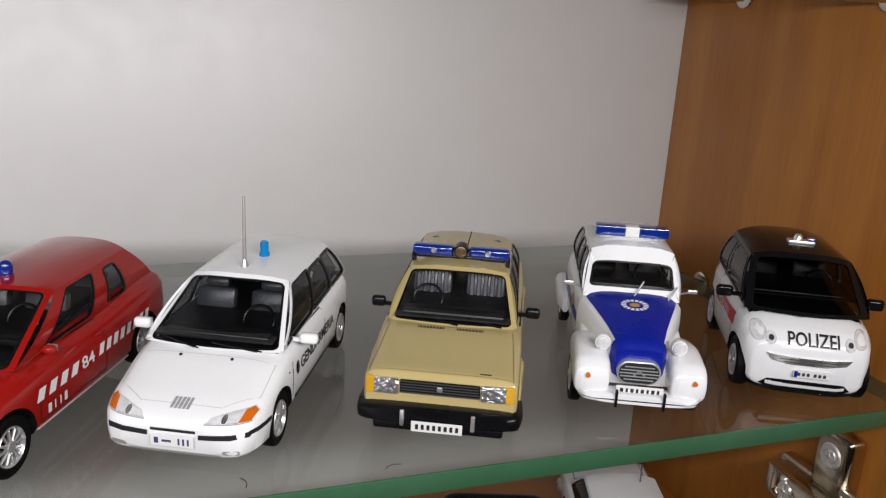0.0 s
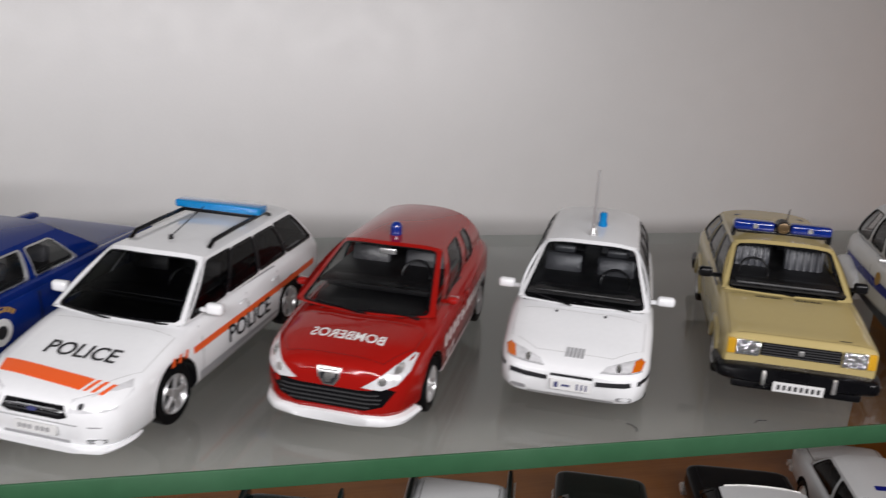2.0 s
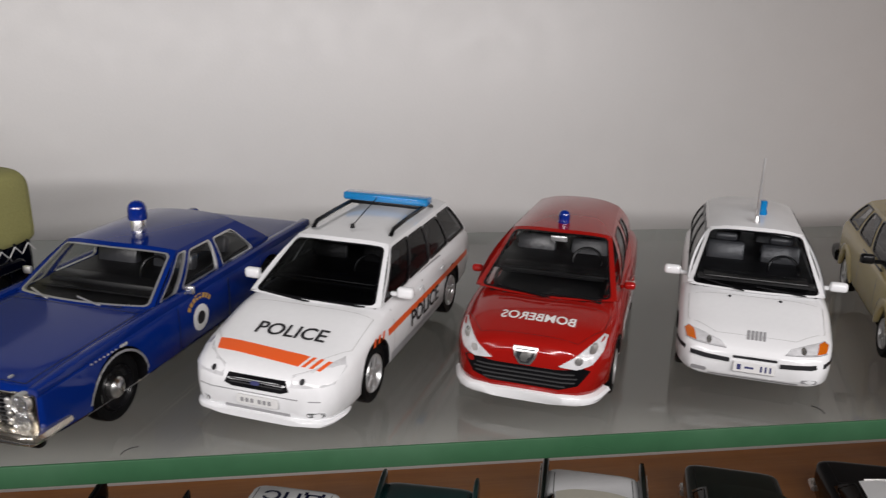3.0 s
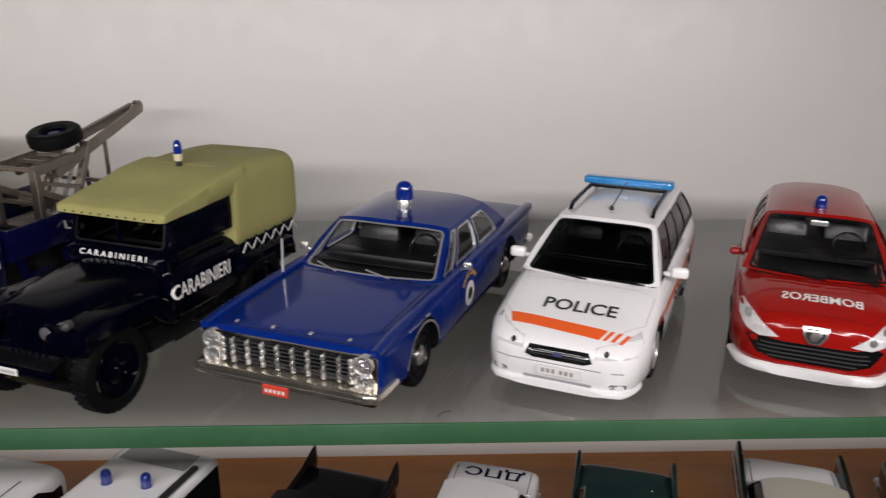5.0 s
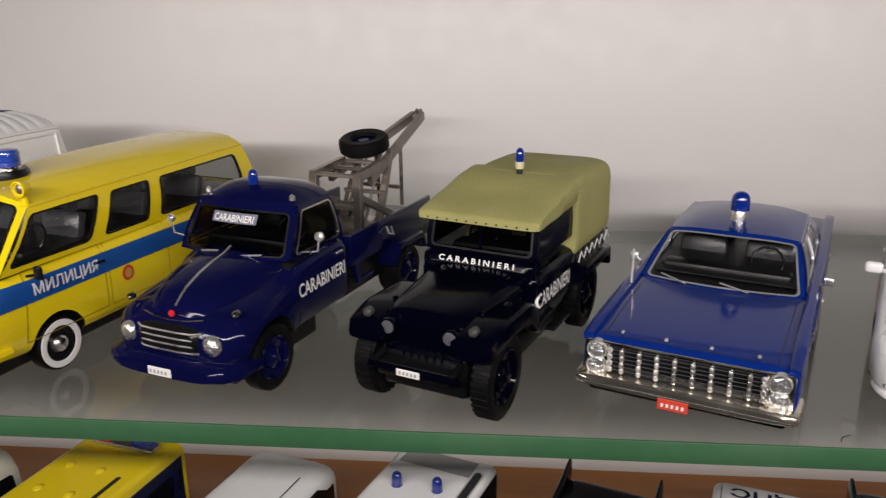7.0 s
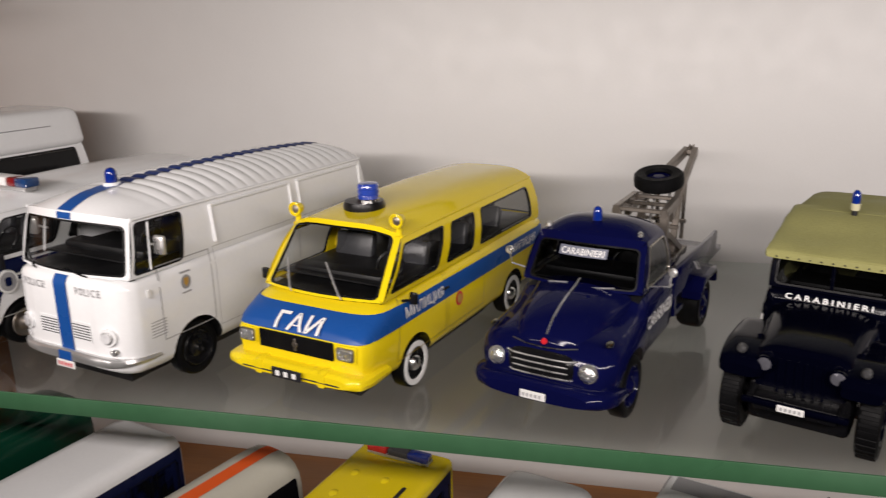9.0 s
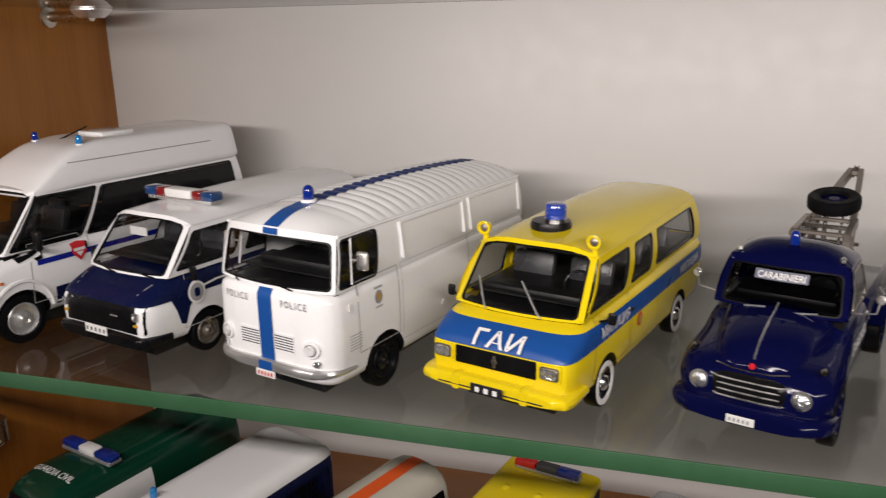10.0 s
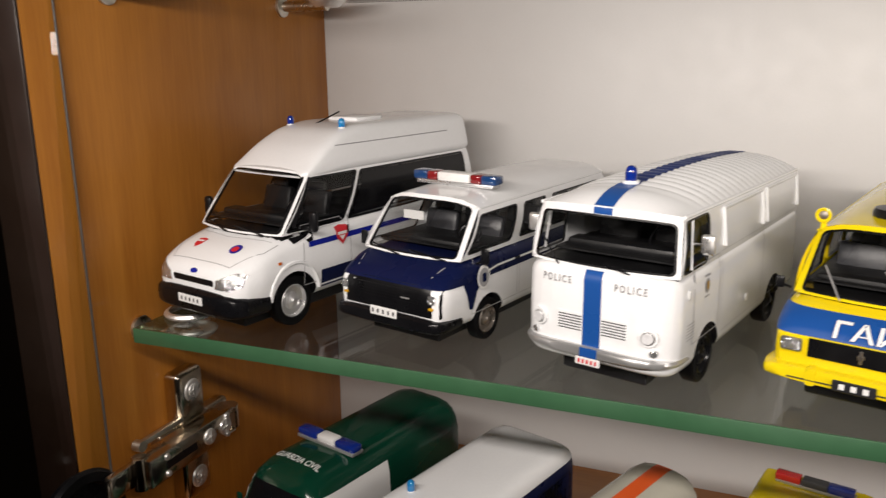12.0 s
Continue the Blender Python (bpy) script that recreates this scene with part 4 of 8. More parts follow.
def fire_hatchback():
    c = Model("hatchback_car", "red and white model fire brigade hatchback", "model car", (-4.60, 0.48), -25, 0, 0.95)
    ax = [(0.80, 0.30, 0.36), (3.34, 0.30, 0.36)]
    c.body([(0, 0.40, 0.24, 0.70, 3, 4), (0.06, 0.60, 0.2, 0.78, 3, 4.5), (0.22, 0.74, 0.17, 0.84, 3.2, 5), (0.5, 0.83, 0.15, 0.91, 3.4, 5), (1.15, 0.87, 0.15, 0.96, 4, 5), (2.5, 0.87, 0.15, 1.01, 4, 5), (3.55, 0.845, 0.17, 1.06, 4.6, 5), (3.88, 0.82, 0.2, 1.06, 4.4, 5), (4.05, 0.74, 0.25, 1.02, 3.6, 4), (4.13, 0.58, 0.3, 0.92, 3, 4)], RED, ax, well=0.24, half=0.77)
    c.cabin((1.0, 0.79, 3.88, 0.69), (2.0, 0.60, 3.52, 0.54), 0.965, 1.40, RED, (0.12, 0.49, 0.575, 0.78), bulge=0.15, crown=0.07, side_bulge=0.06, solid=(0, 2, 4), pillar=0.055, pane=PANE_CLEAR)
    c.seats(1.25, 3.6, 0.99, 0.72, SEAT_DIM, 2, 0.36, 1)
    c.wheels((0.80, 3.34), 0.84, 0.30, 0.18, "twelve", SILVER)
    # white skirt and sills, on which the sides stand out
    c.add("front_skirt", loft([(-0.03, 0.42, 0.16, 0.27, 3.4, 4), (0.03, 0.61, 0.14, 0.28, 3.4, 4), (0.18, 0.75, 0.13, 0.28, 3.4, 4), (0.42, 0.835, 0.14, 0.27, 3.4, 4)], 4), WHITE)
    for s in (-1, 1):
        side = "right" if s > 0 else "left"
        c.patch("side_sill", side, [(1.20, 0.19), (2.95, 0.19), (2.95, 0.27), (1.20, 0.27)], WHITE, 0.002, 0.016, None, "white side sill", 0.1)
        c.patch("headlamp", "front", [(s * 0.34, 0.585), (s * 0.52, 0.56), (s * 0.66, 0.60), (s * 0.745, 0.69), (s * 0.765, 0.78), (s * 0.725, 0.805), (s * 0.60, 0.755), (s * 0.46, 0.665)], FROST, 0.008, 0.012, None, "", 0.06)
        for bx, bz, br in ((0.535, 0.65, 0.04), (0.655, 0.735, 0.038)):
            c.patch("lamp_bulb", "front", circ(s * bx, bz, br, 12), CHROME, 0.024, 0.004)
        c.letters("84", side, 2.06, 0.62, 0.24, 0.13, WHITE_DECAL, name="fleet_lettering")
        for k in range(4):
            c.patch("chequer", side, [(1.16 + 0.19 * k, 0.56), (1.27 + 0.19 * k, 0.56), (1.34 + 0.19 * k, 0.68), (1.23 + 0.19 * k, 0.68)], WHITE_DECAL, 0.008)
        for k in range(8):
            c.patch("chequer", side, [(2.26 + 0.15 * k, 0.57), (2.35 + 0.15 * k, 0.57), (2.41 + 0.15 * k, 0.69), (2.32 + 0.15 * k, 0.69)], WHITE_DECAL, 0.008)
        for k in range(4):
            c.patch("call_bar", side, rrect(1.36 + 0.09 * k, 0.42, (0.055, 0.02, 0.02, 0.05)[k], 0.10, 0.01, 2), WHITE_DECAL, 0.008)
        c.lid("door_gap", side, [(1.22, 0.34), (2.42, 0.34), (2.44, 0.93), (1.26, 0.93)], 0.010)
        c.add("door_handle", rbox(s * 0.875, 2.28, 0.82, 0.03, 0.15, 0.035, 0.012), RED)
    g = c.patch("grille", "front", [(-0.58, 0.57), (-0.65, 0.53), (-0.54, 0.38), (-0.36, 0.33), (0.36, 0.33), (0.54, 0.38), (0.65, 0.53), (0.58, 0.57), (0.3, 0.54), (-0.3, 0.54)], BLACK, 0.004, 0.006)
    for k in range(4):
        w = (0.44, 0.54, 0.56, 0.53)[k]
        c.lay("grille_bar", "front", flat([rrect(0, 0.37 + 0.045 * k, w * 1.9, 0.012, 0.005, 2)], 0.1), DARK_GREY, 0.014, 0.01, g)
    b = c.patch("badge", "front", [(-0.125, 0.74), (0.125, 0.74), (0.11, 0.64), (0.055, 0.555), (-0.055, 0.555), (-0.11, 0.64)], CHROME, 0.006, 0.012, None, "", 0.05)
    c.patch("badge_centre", "front", [(-0.10, 0.722), (0.10, 0.722), (0.088, 0.642), (0.04, 0.575), (-0.04, 0.575), (-0.088, 0.642)], INK, 0.024, 0.0, b)
    c.patch("badge_emblem", "front", [(-0.04, 0.595), (0.015, 0.59), (0.04, 0.645), (0.03, 0.70), (-0.025, 0.70), (-0.05, 0.645)], CHROME, 0.028, 0.0, b)
    c.letters("BOMBEROS", "top", 0.04, 0.42, 0.78, 0.14, WHITE_DECAL, mirror=True, name="hood_lettering")
    c.lid("hood_gap", "top", [(-0.50, 0.15), (0.50, 0.15), (0.72, 0.5), (0.75, 0.82), (-0.75, 0.82), (-0.72, 0.5)], 0.004)
    c.mirrors(1.42, 1.02, 0.79, RED, 0.13, 0.09, 0.03)
    c.add("cabin_mirror", rbox(0, 1.82, 1.36, 0.2, 0.03, 0.07, 0.02), SILVER)
    c.wiper(0.55, 0.01, 0.15, 0.07)
    c.wiper(0.90, 0.01, 0.55, 0.07)
    c.beacon(0.0, 2.12, c.roof_at(0.5, 0.08).z, 0.07, 0.14, BLUE_LENS, BLUE_LENS, 0.02)


def police_estate():
    c = Model("estate_car", "white model police estate car with orange stripes", "model car", (-7.11, 0.40), -25.5, 0, 0.96)
    ax = [(0.93, 0.31, 0.37), (3.55, 0.31, 0.37)]
    c.body([(0, 0.50, 0.2, 0.52, 4, 4), (0.05, 0.66, 0.15, 0.60, 4.5, 4.5), (0.22, 0.78, 0.13, 0.68, 4.5, 5), (0.5, 0.835, 0.12, 0.75, 5, 5), (1.3, 0.85, 0.12, 0.92, 5, 5), (2.5, 0.85, 0.12, 0.96, 5, 5), (4.1, 0.83, 0.15, 1.0, 5, 5), (4.55, 0.78, 0.22, 0.95, 4, 4), (4.67, 0.68, 0.3, 0.9, 4, 4)], WHITE, ax, well=0.24, half=0.75)
    c.cabin((1.22, 0.77, 4.45, 0.75), (1.98, 0.57, 4.05, 0.57), 0.91, 1.37, WHITE, (0.26, 0.50, 0.74), bulge=0.1, crown=0.05, pane=PANE_DARK, pillar=0.05, side_m=0.0, side_seal=0.03)
    c.seats(1.35, 4.3, 0.94, 0.7, SEAT, 2, 0.34, 1)
    c.wheels((0.93, 3.55), 0.82, 0.31, 0.18, "spokes", SILVER)
    for s in (-1, 1):
        side = "right" if s > 0 else "left"
        c.patch("headlamp", "front", [(s * 0.36, 0.52), (s * 0.36, 0.615), (s * 0.72, 0.70), (s * 0.775, 0.64), (s * 0.74, 0.545)], FROST, 0.004, 0.012)
        c.patch("lamp_bulb", "front", circ(s * 0.47, 0.58, 0.025, 10), INK, 0.02)
        c.patch("fog_lamp", "front", rrect(s * 0.60, 0.255, 0.16, 0.05, 0.02), LENS, 0.004, 0.006)
        c.stripe("side_stripe", side, 1.25, 4.3, 0.60, 0.675, ORANGE_DECAL)
        c.lay("stripe_dash", side, flat([[(0.86 + 0.11 * k, 0.62), (0.91 + 0.11 * k, 0.62), (0.95 + 0.11 * k, 0.70), (0.90 + 0.11 * k, 0.70)] for k in range(3)], 0.2), ORANGE_DECAL, 0.006)
        c.letters("POLICE", side, 2.42, 0.53, 0.98, 0.20, INK, name="door_lettering", lift=0.016)
        c.stripe("sill_strip", side, 1.35, 3.15, 0.27, 0.36, GREY_DECAL)
        for y0, y1 in ((1.42, 2.4), (2.42, 3.2)):
            c.lid("door_gap", side, [(y0, 0.24), (y1, 0.24), (y1, 0.9), (y0, 0.9)], 0.011, GREY_DECAL)
            c.add("door_handle", rbox(s * 0.855, y1 - 0.12, 0.79, 0.02, 0.14, 0.03, 0.01), WHITE)
        pts = [tuple(c.roof_at(0.5 + s * 0.43, v) + Vector((0, 0, h))) for v, h in ((0.12, 0.0), (0.17, 0.06), (0.4, 0.07), (0.75, 0.07), (0.82, 0.0))]
        c.add("roof_rail", tube(pts, 0.026, 8), BLACK)
    c.patch("hood_stripe", "top", [(-0.56, 0.24), (0.36, 0.16), (0.42, 0.31), (-0.62, 0.40)], ORANGE_DECAL, 0.006, 0, None, "", 0.08)
    c.lay("hood_dash", "top", flat([[(0.39 + 0.08 * k, 0.165), (0.43 + 0.08 * k, 0.168), (0.49 + 0.08 * k, 0.315), (0.45 + 0.08 * k, 0.31)] for k in range(3)], 0.1), ORANGE_DECAL, 0.006)
    c.letters("POLICE", "top", 0.06, 0.62, 0.77, 0.19, INK, name="hood_lettering")
    g = c.patch("grille", "front", [(-0.34, 0.47), (-0.30, 0.565), (0.30, 0.565), (0.34, 0.47), (0.26, 0.44), (-0.26, 0.44)], BLACK, 0.003, 0.01)
    c.lay("grille_bar", "front", flat([rrect(0, 0.49, 0.56, 0.012, 0.004, 2), rrect(0, 0.525, 0.56, 0.012, 0.004, 2)], 0.1), DARK_GREY, 0.016, 0.004, g)
    c.patch("emblem", "front", circ(0, 0.51, 0.05, 16, 0.022), BAND_DARK, 0.022, 0.006, g)
    c.patch("bumper_step", "front", rrect(0, 0.395, 1.3, 0.012, 0.004), GREY_DECAL, 0.003)
    c.patch("lower_intake", "front", rrect(0, 0.225, 0.7, 0.03, 0.012), GREY_DECAL, 0.003)
    c.plate("front", 0.02, 0.33, 0.44, 0.095, "", PLATE, GREY_DECAL)
    c.add("front_lip", loft([(-0.035, 0.46, 0.13, 0.195, 4, 4), (0.02, 0.66, 0.12, 0.205, 4.5, 4), (0.18, 0.755, 0.118, 0.20, 4.5, 4), (0.34, 0.785, 0.125, 0.19, 4.5, 4), (0.46, 0.77, 0.135, 0.18, 4, 4)], 4), WHITE)
    c.lid("hood_gap", "top", [(-0.50, 0.26), (0.50, 0.26), (0.74, 0.55), (0.75, 1.08), (-0.75, 1.08), (-0.74, 0.55)], 0.005, SEAM)
    c.mirrors(1.55, 0.99, 0.77, WHITE, 0.19, 0.125, 0.06)
    c.wiper(0.5, 0.01, 0.15, 0.05)
    c.wiper(0.9, 0.01, 0.55, 0.05)
    bar_ = c.add("light_bar", rbox(0, 3.35, 1.47, 0.98, 0.12, 0.06, 0.02), BLACK)
    c.add("light_bar_lens", rbox(0, 3.35, 1.545, 1.16, 0.22, 0.10, 0.03, 3), AZURE_LENS, bar_, "light blue lens")
    z = c.roof_at(0.5, 0.3).z
    c.add("aerial", merged(lathe([(0, -0.01), (0.03, -0.01), (0.02, 0.04), (0, 0.04)], "z", 12, (0, 2.25, z)), tube([(0, 2.25, z + 0.02), (0.06, 2.85, z + 0.22)], 0.007, 6)), BLACK)


def blue_sedan():
    c = Model("sedan_car", "dark blue model police sedan with chrome grille", "model car", (-9.62, 0.22), -23, 0, 0.98, -0.06)
    ax = [(0.98, 0.33, 0.40), (4.0, 0.33, 0.40)]
    c.body([(0, 0.92, 0.36, 0.80, 9, 6), (0.06, 0.95, 0.32, 0.84, 9, 7), (0.6, 0.975, 0.27, 0.87, 9, 7), (1.8, 0.985, 0.25, 0.90, 9, 7), (3.9, 0.985, 0.25, 0.92, 9, 7), (5.15, 0.95, 0.32, 0.92, 9, 6), (5.33, 0.9, 0.42, 0.88, 8, 6)], BLUE, ax, well=0.26, half=0.86)
    for s in (-1, 1):
        c.add("fender_ridge", loft([(0.0, 0.05, 0.78, 0.86, 4, 4), (0.5, 0.06, 0.80, 0.90, 4, 4), (2.0, 0.06, 0.82, 0.935, 4, 4), (4.2, 0.07, 0.84, 0.95, 4, 4), (5.25, 0.06, 0.84, 0.95, 4, 4), (5.33, 0.04, 0.84, 0.91, 4, 4)], 4, 5, s * 0.90), BLUE)
    c.cabin((1.72, 0.85, 4.35, 0.84), (2.42, 0.70, 3.72, 0.68), 0.89, 1.30, BLUE, (0.16, 0.50, 0.84), (3,), bulge=0.12, crown=0.06, seal=SILVER, seal_w=0.022, pillar=0.045, pane=PANE_CLEAR)
    c.seats(1.85, 4.1, 0.90, 0.8, SEAT_DIM, 2, 0.3, 1)
    c.wheels((0.98, 4.0), 0.93, 0.33, 0.19, "hub", BLACK)
    g = c.add("grille", rbox(0, -0.005, 0.635, 1.34, 0.05, 0.28, 0.02), BLACK)
    for k in range(8):
        x = -0.56 + 0.16 * k
        c.add("grille_post", merged(*[rbox(x, -0.045 - 0.012 * (j % 2), 0.545 + 0.064 * j, 0.042, 0.045, 0.060, 0.016, 2) for j in range(4)], rbox(x, -0.03, 0.64, 0.016, 0.03, 0.26, 0.004, 1)), CHROME, g)
    for k in range(6):
        c.add("grille_bar", rbox(0, -0.032, 0.54 + 0.04 * k, 1.3, 0.008, 0.009, 0.002, 1), DARK_GREY, g)
    for s in (-1, 1):
        for z in (0.715, 0.555):
            h = c.add("headlamp", lathe([(0, 0.02), (0.085, 0.02), (0.095, 0.03), (0.085, 0.05), (0, 0.075)], "y", 24, (s * 0.80, -0.0, z)), LENS)
            c.add("headlamp_ring", lathe([(0.078, 0.035), (0.09, 0.06), (0.098, 0.035), (0.098, -0.02)], "y", 24, (s * 0.80, 0.0, z)), CHROME, h)
        c.add("lamp_trim", merged(*[rbox(s * 0.675, -0.045, 0.545 + 0.064 * j, 0.05, 0.04, 0.058, 0.014, 1) for j in range(4)]), CHROME, g)
        c.add("lamp_panel", rbox(s * 0.80, -0.002, 0.635, 0.24, 0.04, 0.34, 0.03, 2), NICKEL, g)
        side = "right" if s > 0 else "left"
        c.lay("fender_script", side, flat([rrect(0.62 + 0.055 * k, 0.80, 0.03, 0.016, 0.004, 1) for k in range(7)] + [rrect(1.06, 0.802, 0.11, 0.026, 0.006, 1)], 0.2), SILVER, 0.008)
        c.stripe("sill_strip", side, 1.42, 3.56, 0.29, 0.325, CHROME)
        c.lid("arch_trim", side, [(0.98 + 0.42 * math.cos(a), 0.33 + 0.42 * math.sin(a)) for a in [math.pi * k / 14 for k in range(15)]], 0.025, SILVER)
        c.lid("door_gap", side, [(1.95, 0.35), (2.95, 0.35), (2.95, 0.88), (1.95, 0.88)], 0.010)
        c.lid("door_gap", side, [(2.97, 0.35), (3.75, 0.35), (3.75, 0.88), (2.97, 0.88)], 0.010)
        c.patch("door_crest", side, circ(2.35, 0.58, 0.15, 24, 0.15), WHITE_DECAL, 0.006)
        c.patch("crest_centre", side, circ(2.35, 0.58, 0.075, 16), INK, 0.010)
        c.lay("crest_arc", side, flat([[(2.35 + r * math.cos(a + d), 0.58 + r * math.sin(a + d) * 0.9) for r, d in ((0.24, 0), (0.30, 0), (0.30, 0.18), (0.24, 0.18))] for a in [math.pi * (0.22 + 0.075 * k) for k in range(8)]], 0.2), GOLD_DECAL, 0.006)
        c.add("door_mirror", merged(rbox(s * 1.03, 2.12, 0.985, 0.10, 0.05, 0.09, 0.02), tube([(s * 0.95, 2.14, 0.92), (s * 1.02, 2.13, 0.97)], 0.015, 6)), CHROME)
        c.add("hood_ornament", merged(*[rbox(x, 0.1, 0.875, 0.03, 0.05, 0.02, 0.006, 1) for x in (s * 0.2, s * 0.6)]), CHROME)
    c.add("front_bumper", loft([(-0.15, 0.88, 0.39, 0.475, 5, 4), (-0.12, 0.975, 0.37, 0.495, 6, 4), (0.0, 0.995, 0.37, 0.50, 6, 4), (0.3, 1.0, 0.38, 0.49, 5, 4)], 4), WARM_CHROME)
    c.add("bumper_groove", loft([(-0.156, 0.87, 0.415, 0.428, 5, 4), (-0.125, 0.97, 0.413, 0.43, 6, 4), (0.0, 0.998, 0.413, 0.43, 6, 4)], 4), DARK_GREY)
    c.add("hood_trim", rbox(0, -0.025, 0.795, 1.80, 0.03, 0.022, 0.008, 1), NICKEL)
    c.add("front_valance", rbox(0, 0.06, 0.33, 1.76, 0.10, 0.12, 0.03, 2), BLACK)
    c.add("rear_bumper", loft([(5.1, 0.98, 0.32, 0.46, 4, 4), (5.38, 0.98, 0.30, 0.47, 4, 4), (5.44, 0.9, 0.32, 0.44, 4, 4)], 3), CHROME)
    pl = c.add("number_plate", rbox(-0.05, -0.165, 0.365, 0.27, 0.014, 0.11, 0.01, 1), PLATE_RED, None, "orange-red number plate")
    c.add("plate_bars", merged(*[rbox(-0.14 + 0.045 * k, -0.175, 0.36, 0.022, 0.005, 0.034, 0) for k in range(5)]), WHITE_DECAL, pl)
    c.wiper(0.30, 0.02, 0.12, 0.12, SILVER)
    c.wiper(0.68, 0.02, 0.50, 0.12, SILVER)
    c.add("aerial", tube([(-0.86, 1.35, 0.92), (-0.86, 1.36, 1.30)], [0.017, 0.011], 8), CHROME)
    z = c.roof_at(0.5, 0.4).z
    c.beacon(0.0, 2.75, z, 0.108, 0.22, BLUE_LENS, CHROME, 0.12, 0.085)
    c.lid("hood_gap", "top", [(-0.76, 0.08), (0.76, 0.08), (0.78, 1.57), (-0.78, 1.57)], 0.009)


def duck_nose_car():
    c = Model("small_car", "white model police car with a blue hood", "model car", (2.43, 0.29), -23.5, 0, 0.99)
    c.body([(1.05, 0.52, 0.32, 0.92, 4, 5), (1.25, 0.58, 0.3, 0.99, 4.5, 5), (2.0, 0.64, 0.28, 1.02, 5, 5), (3.0, 0.65, 0.28, 1.02, 4.5, 5), (3.55, 0.58, 0.32, 0.98, 4, 4), (3.75, 0.42, 0.4, 0.85, 3, 3)], WHITE, [(3.05, 0.30, 0.34)], well=0.2, half=0.66)
    hood = [(0.32, 0.25, 0.42, 0.78, 5, 5), (0.38, 0.28, 0.4, 0.85, 4, 5), (0.7, 0.39, 0.4, 0.95, 3.4, 5), (1.2, 0.57, 0.4, 1.05, 3.6, 5), (1.36, 0.62, 0.42, 1.07, 3.6, 5)]
    c.add("front_apron", loft([(0.38, 0.46, 0.34, 0.50, 4, 4), (0.44, 0.56, 0.32, 0.58, 4, 4), (0.8, 0.60, 0.34, 0.66, 4, 4), (1.3, 0.60, 0.34, 0.80, 4, 4)], 4), WHITE)
    bm = loft(hood, 6)
    c.learn(bm, True)
    c.add("hood", bm, WHITE, None, "white hood with a dark blue top")
    c.patch("hood_paint", "top", [(-0.24, 0.352), (0.24, 0.352), (0.26, 0.42), (0.335, 0.7), (0.50, 1.2), (0.54, 1.35), (-0.54, 1.35), (-0.50, 1.2), (-0.335, 0.7), (-0.26, 0.42)], BLUE_DECAL, 0.012, 0, None, "dark blue painted hood top", 0.06)
    c.add("nose_paint", loft([(0.312, 0.254, 0.43, 0.786, 5, 5), (0.374, 0.286, 0.41, 0.860, 4, 5), (0.43, 0.308, 0.41, 0.884, 4, 5)], 4), BLUE_DECAL, None, "dark blue painted nose")
    for s in (-1, 1):
        side = "right" if s > 0 else "left"
        f = loft([(0.06, 0.12, 0.35, 0.55, 3.4, 3.4), (0.10, 0.185, 0.32, 0.64, 3.6, 3.4), (0.24, 0.20, 0.31, 0.72, 4, 3.4), (0.6, 0.20, 0.33, 0.76, 3.6, 3), (0.95, 0.19, 0.36, 0.70, 3, 3), (1.3, 0.11, 0.36, 0.56, 3, 3), (1.5, 0.05, 0.36, 0.44, 3, 3)], 5, 9, s * 0.51)
        c.learn(f, True)
        fen = c.add("front_fender", f, WHITE)
        c.add("rear_fender", loft([(2.55, 0.04, 0.3, 0.5, 3, 3), (2.75, 0.12, 0.3, 0.62, 3, 3), (3.1, 0.14, 0.3, 0.68, 3, 3), (3.45, 0.08, 0.32, 0.56, 3, 3), (3.6, 0.04, 0.35, 0.45, 3, 3)], 4, 8, s * 0.66), WHITE)
        c.patch("turn_signal", "front", circ(s * 0.56, 0.56, 0.026, 14), AMBER, 0.002, 0.02)
        h = c.add("headlamp", lathe([(0, -0.11), (0.05, -0.10), (0.08, -0.03), (0.09, 0.03), (0.082, 0.05), (0, 0.05)], "y", 24, (s * 0.41, 0.36, 0.84)), WHITE)
        c.add("headlamp_lens", lathe([(0.078, 0.045), (0.066, 0.065), (0.035, 0.078), (0, 0.08)], "y", 24, (s * 0.41, 0.36, 0.84)), FROST, h)
        c.stripe("blue_band", side, 1.45, 3.3, 0.60, 0.72, BLUE_DECAL)
        c.lid("door_gap", side, [(1.45, 0.36), (2.2, 0.36), (2.2, 0.98), (1.45, 0.98)], 0.010)
        c.patch("crest", side, circ(1.85, 0.75, 0.09, 16), GOLD_DECAL, 0.01)
        c.add("door_mirror", merged(rbox(s * 0.74, 1.48, 1.10, 0.12, 0.04, 0.05, 0.015), tube([(s * 0.58, 1.5, 1.05), (s * 0.72, 1.48, 1.09)], 0.012, 6)), SILVER)
    c.cabin((1.33, 0.575, 3.35, 0.56), (1.62, 0.50, 2.85, 0.48), 1.0, 1.51, WHITE, (0.34, 0.66), bulge=0.03, crown=0.075, power=4.0, pillar=0.05, visor=0.19, side_bulge=0.04, sill=0.14, pane=PANE_CLEAR)
    c.seats(1.36, 3.2, 1.01, 0.58, SEAT, 2, 0.28, 1)
    c.wheels((0.62, 3.05), 0.70, 0.30, 0.13, "steel", SILVER)
    g = c.add("grille", prism(rrect(0, 0.545, 0.47, 0.27, 0.125, 7), 0.235, 0.33, 0.014), SILVER)
    c.add("grille_mesh", prism(rrect(0, 0.545, 0.43, 0.23, 0.108, 7), 0.228, 0.30, 0.004), INK, g)
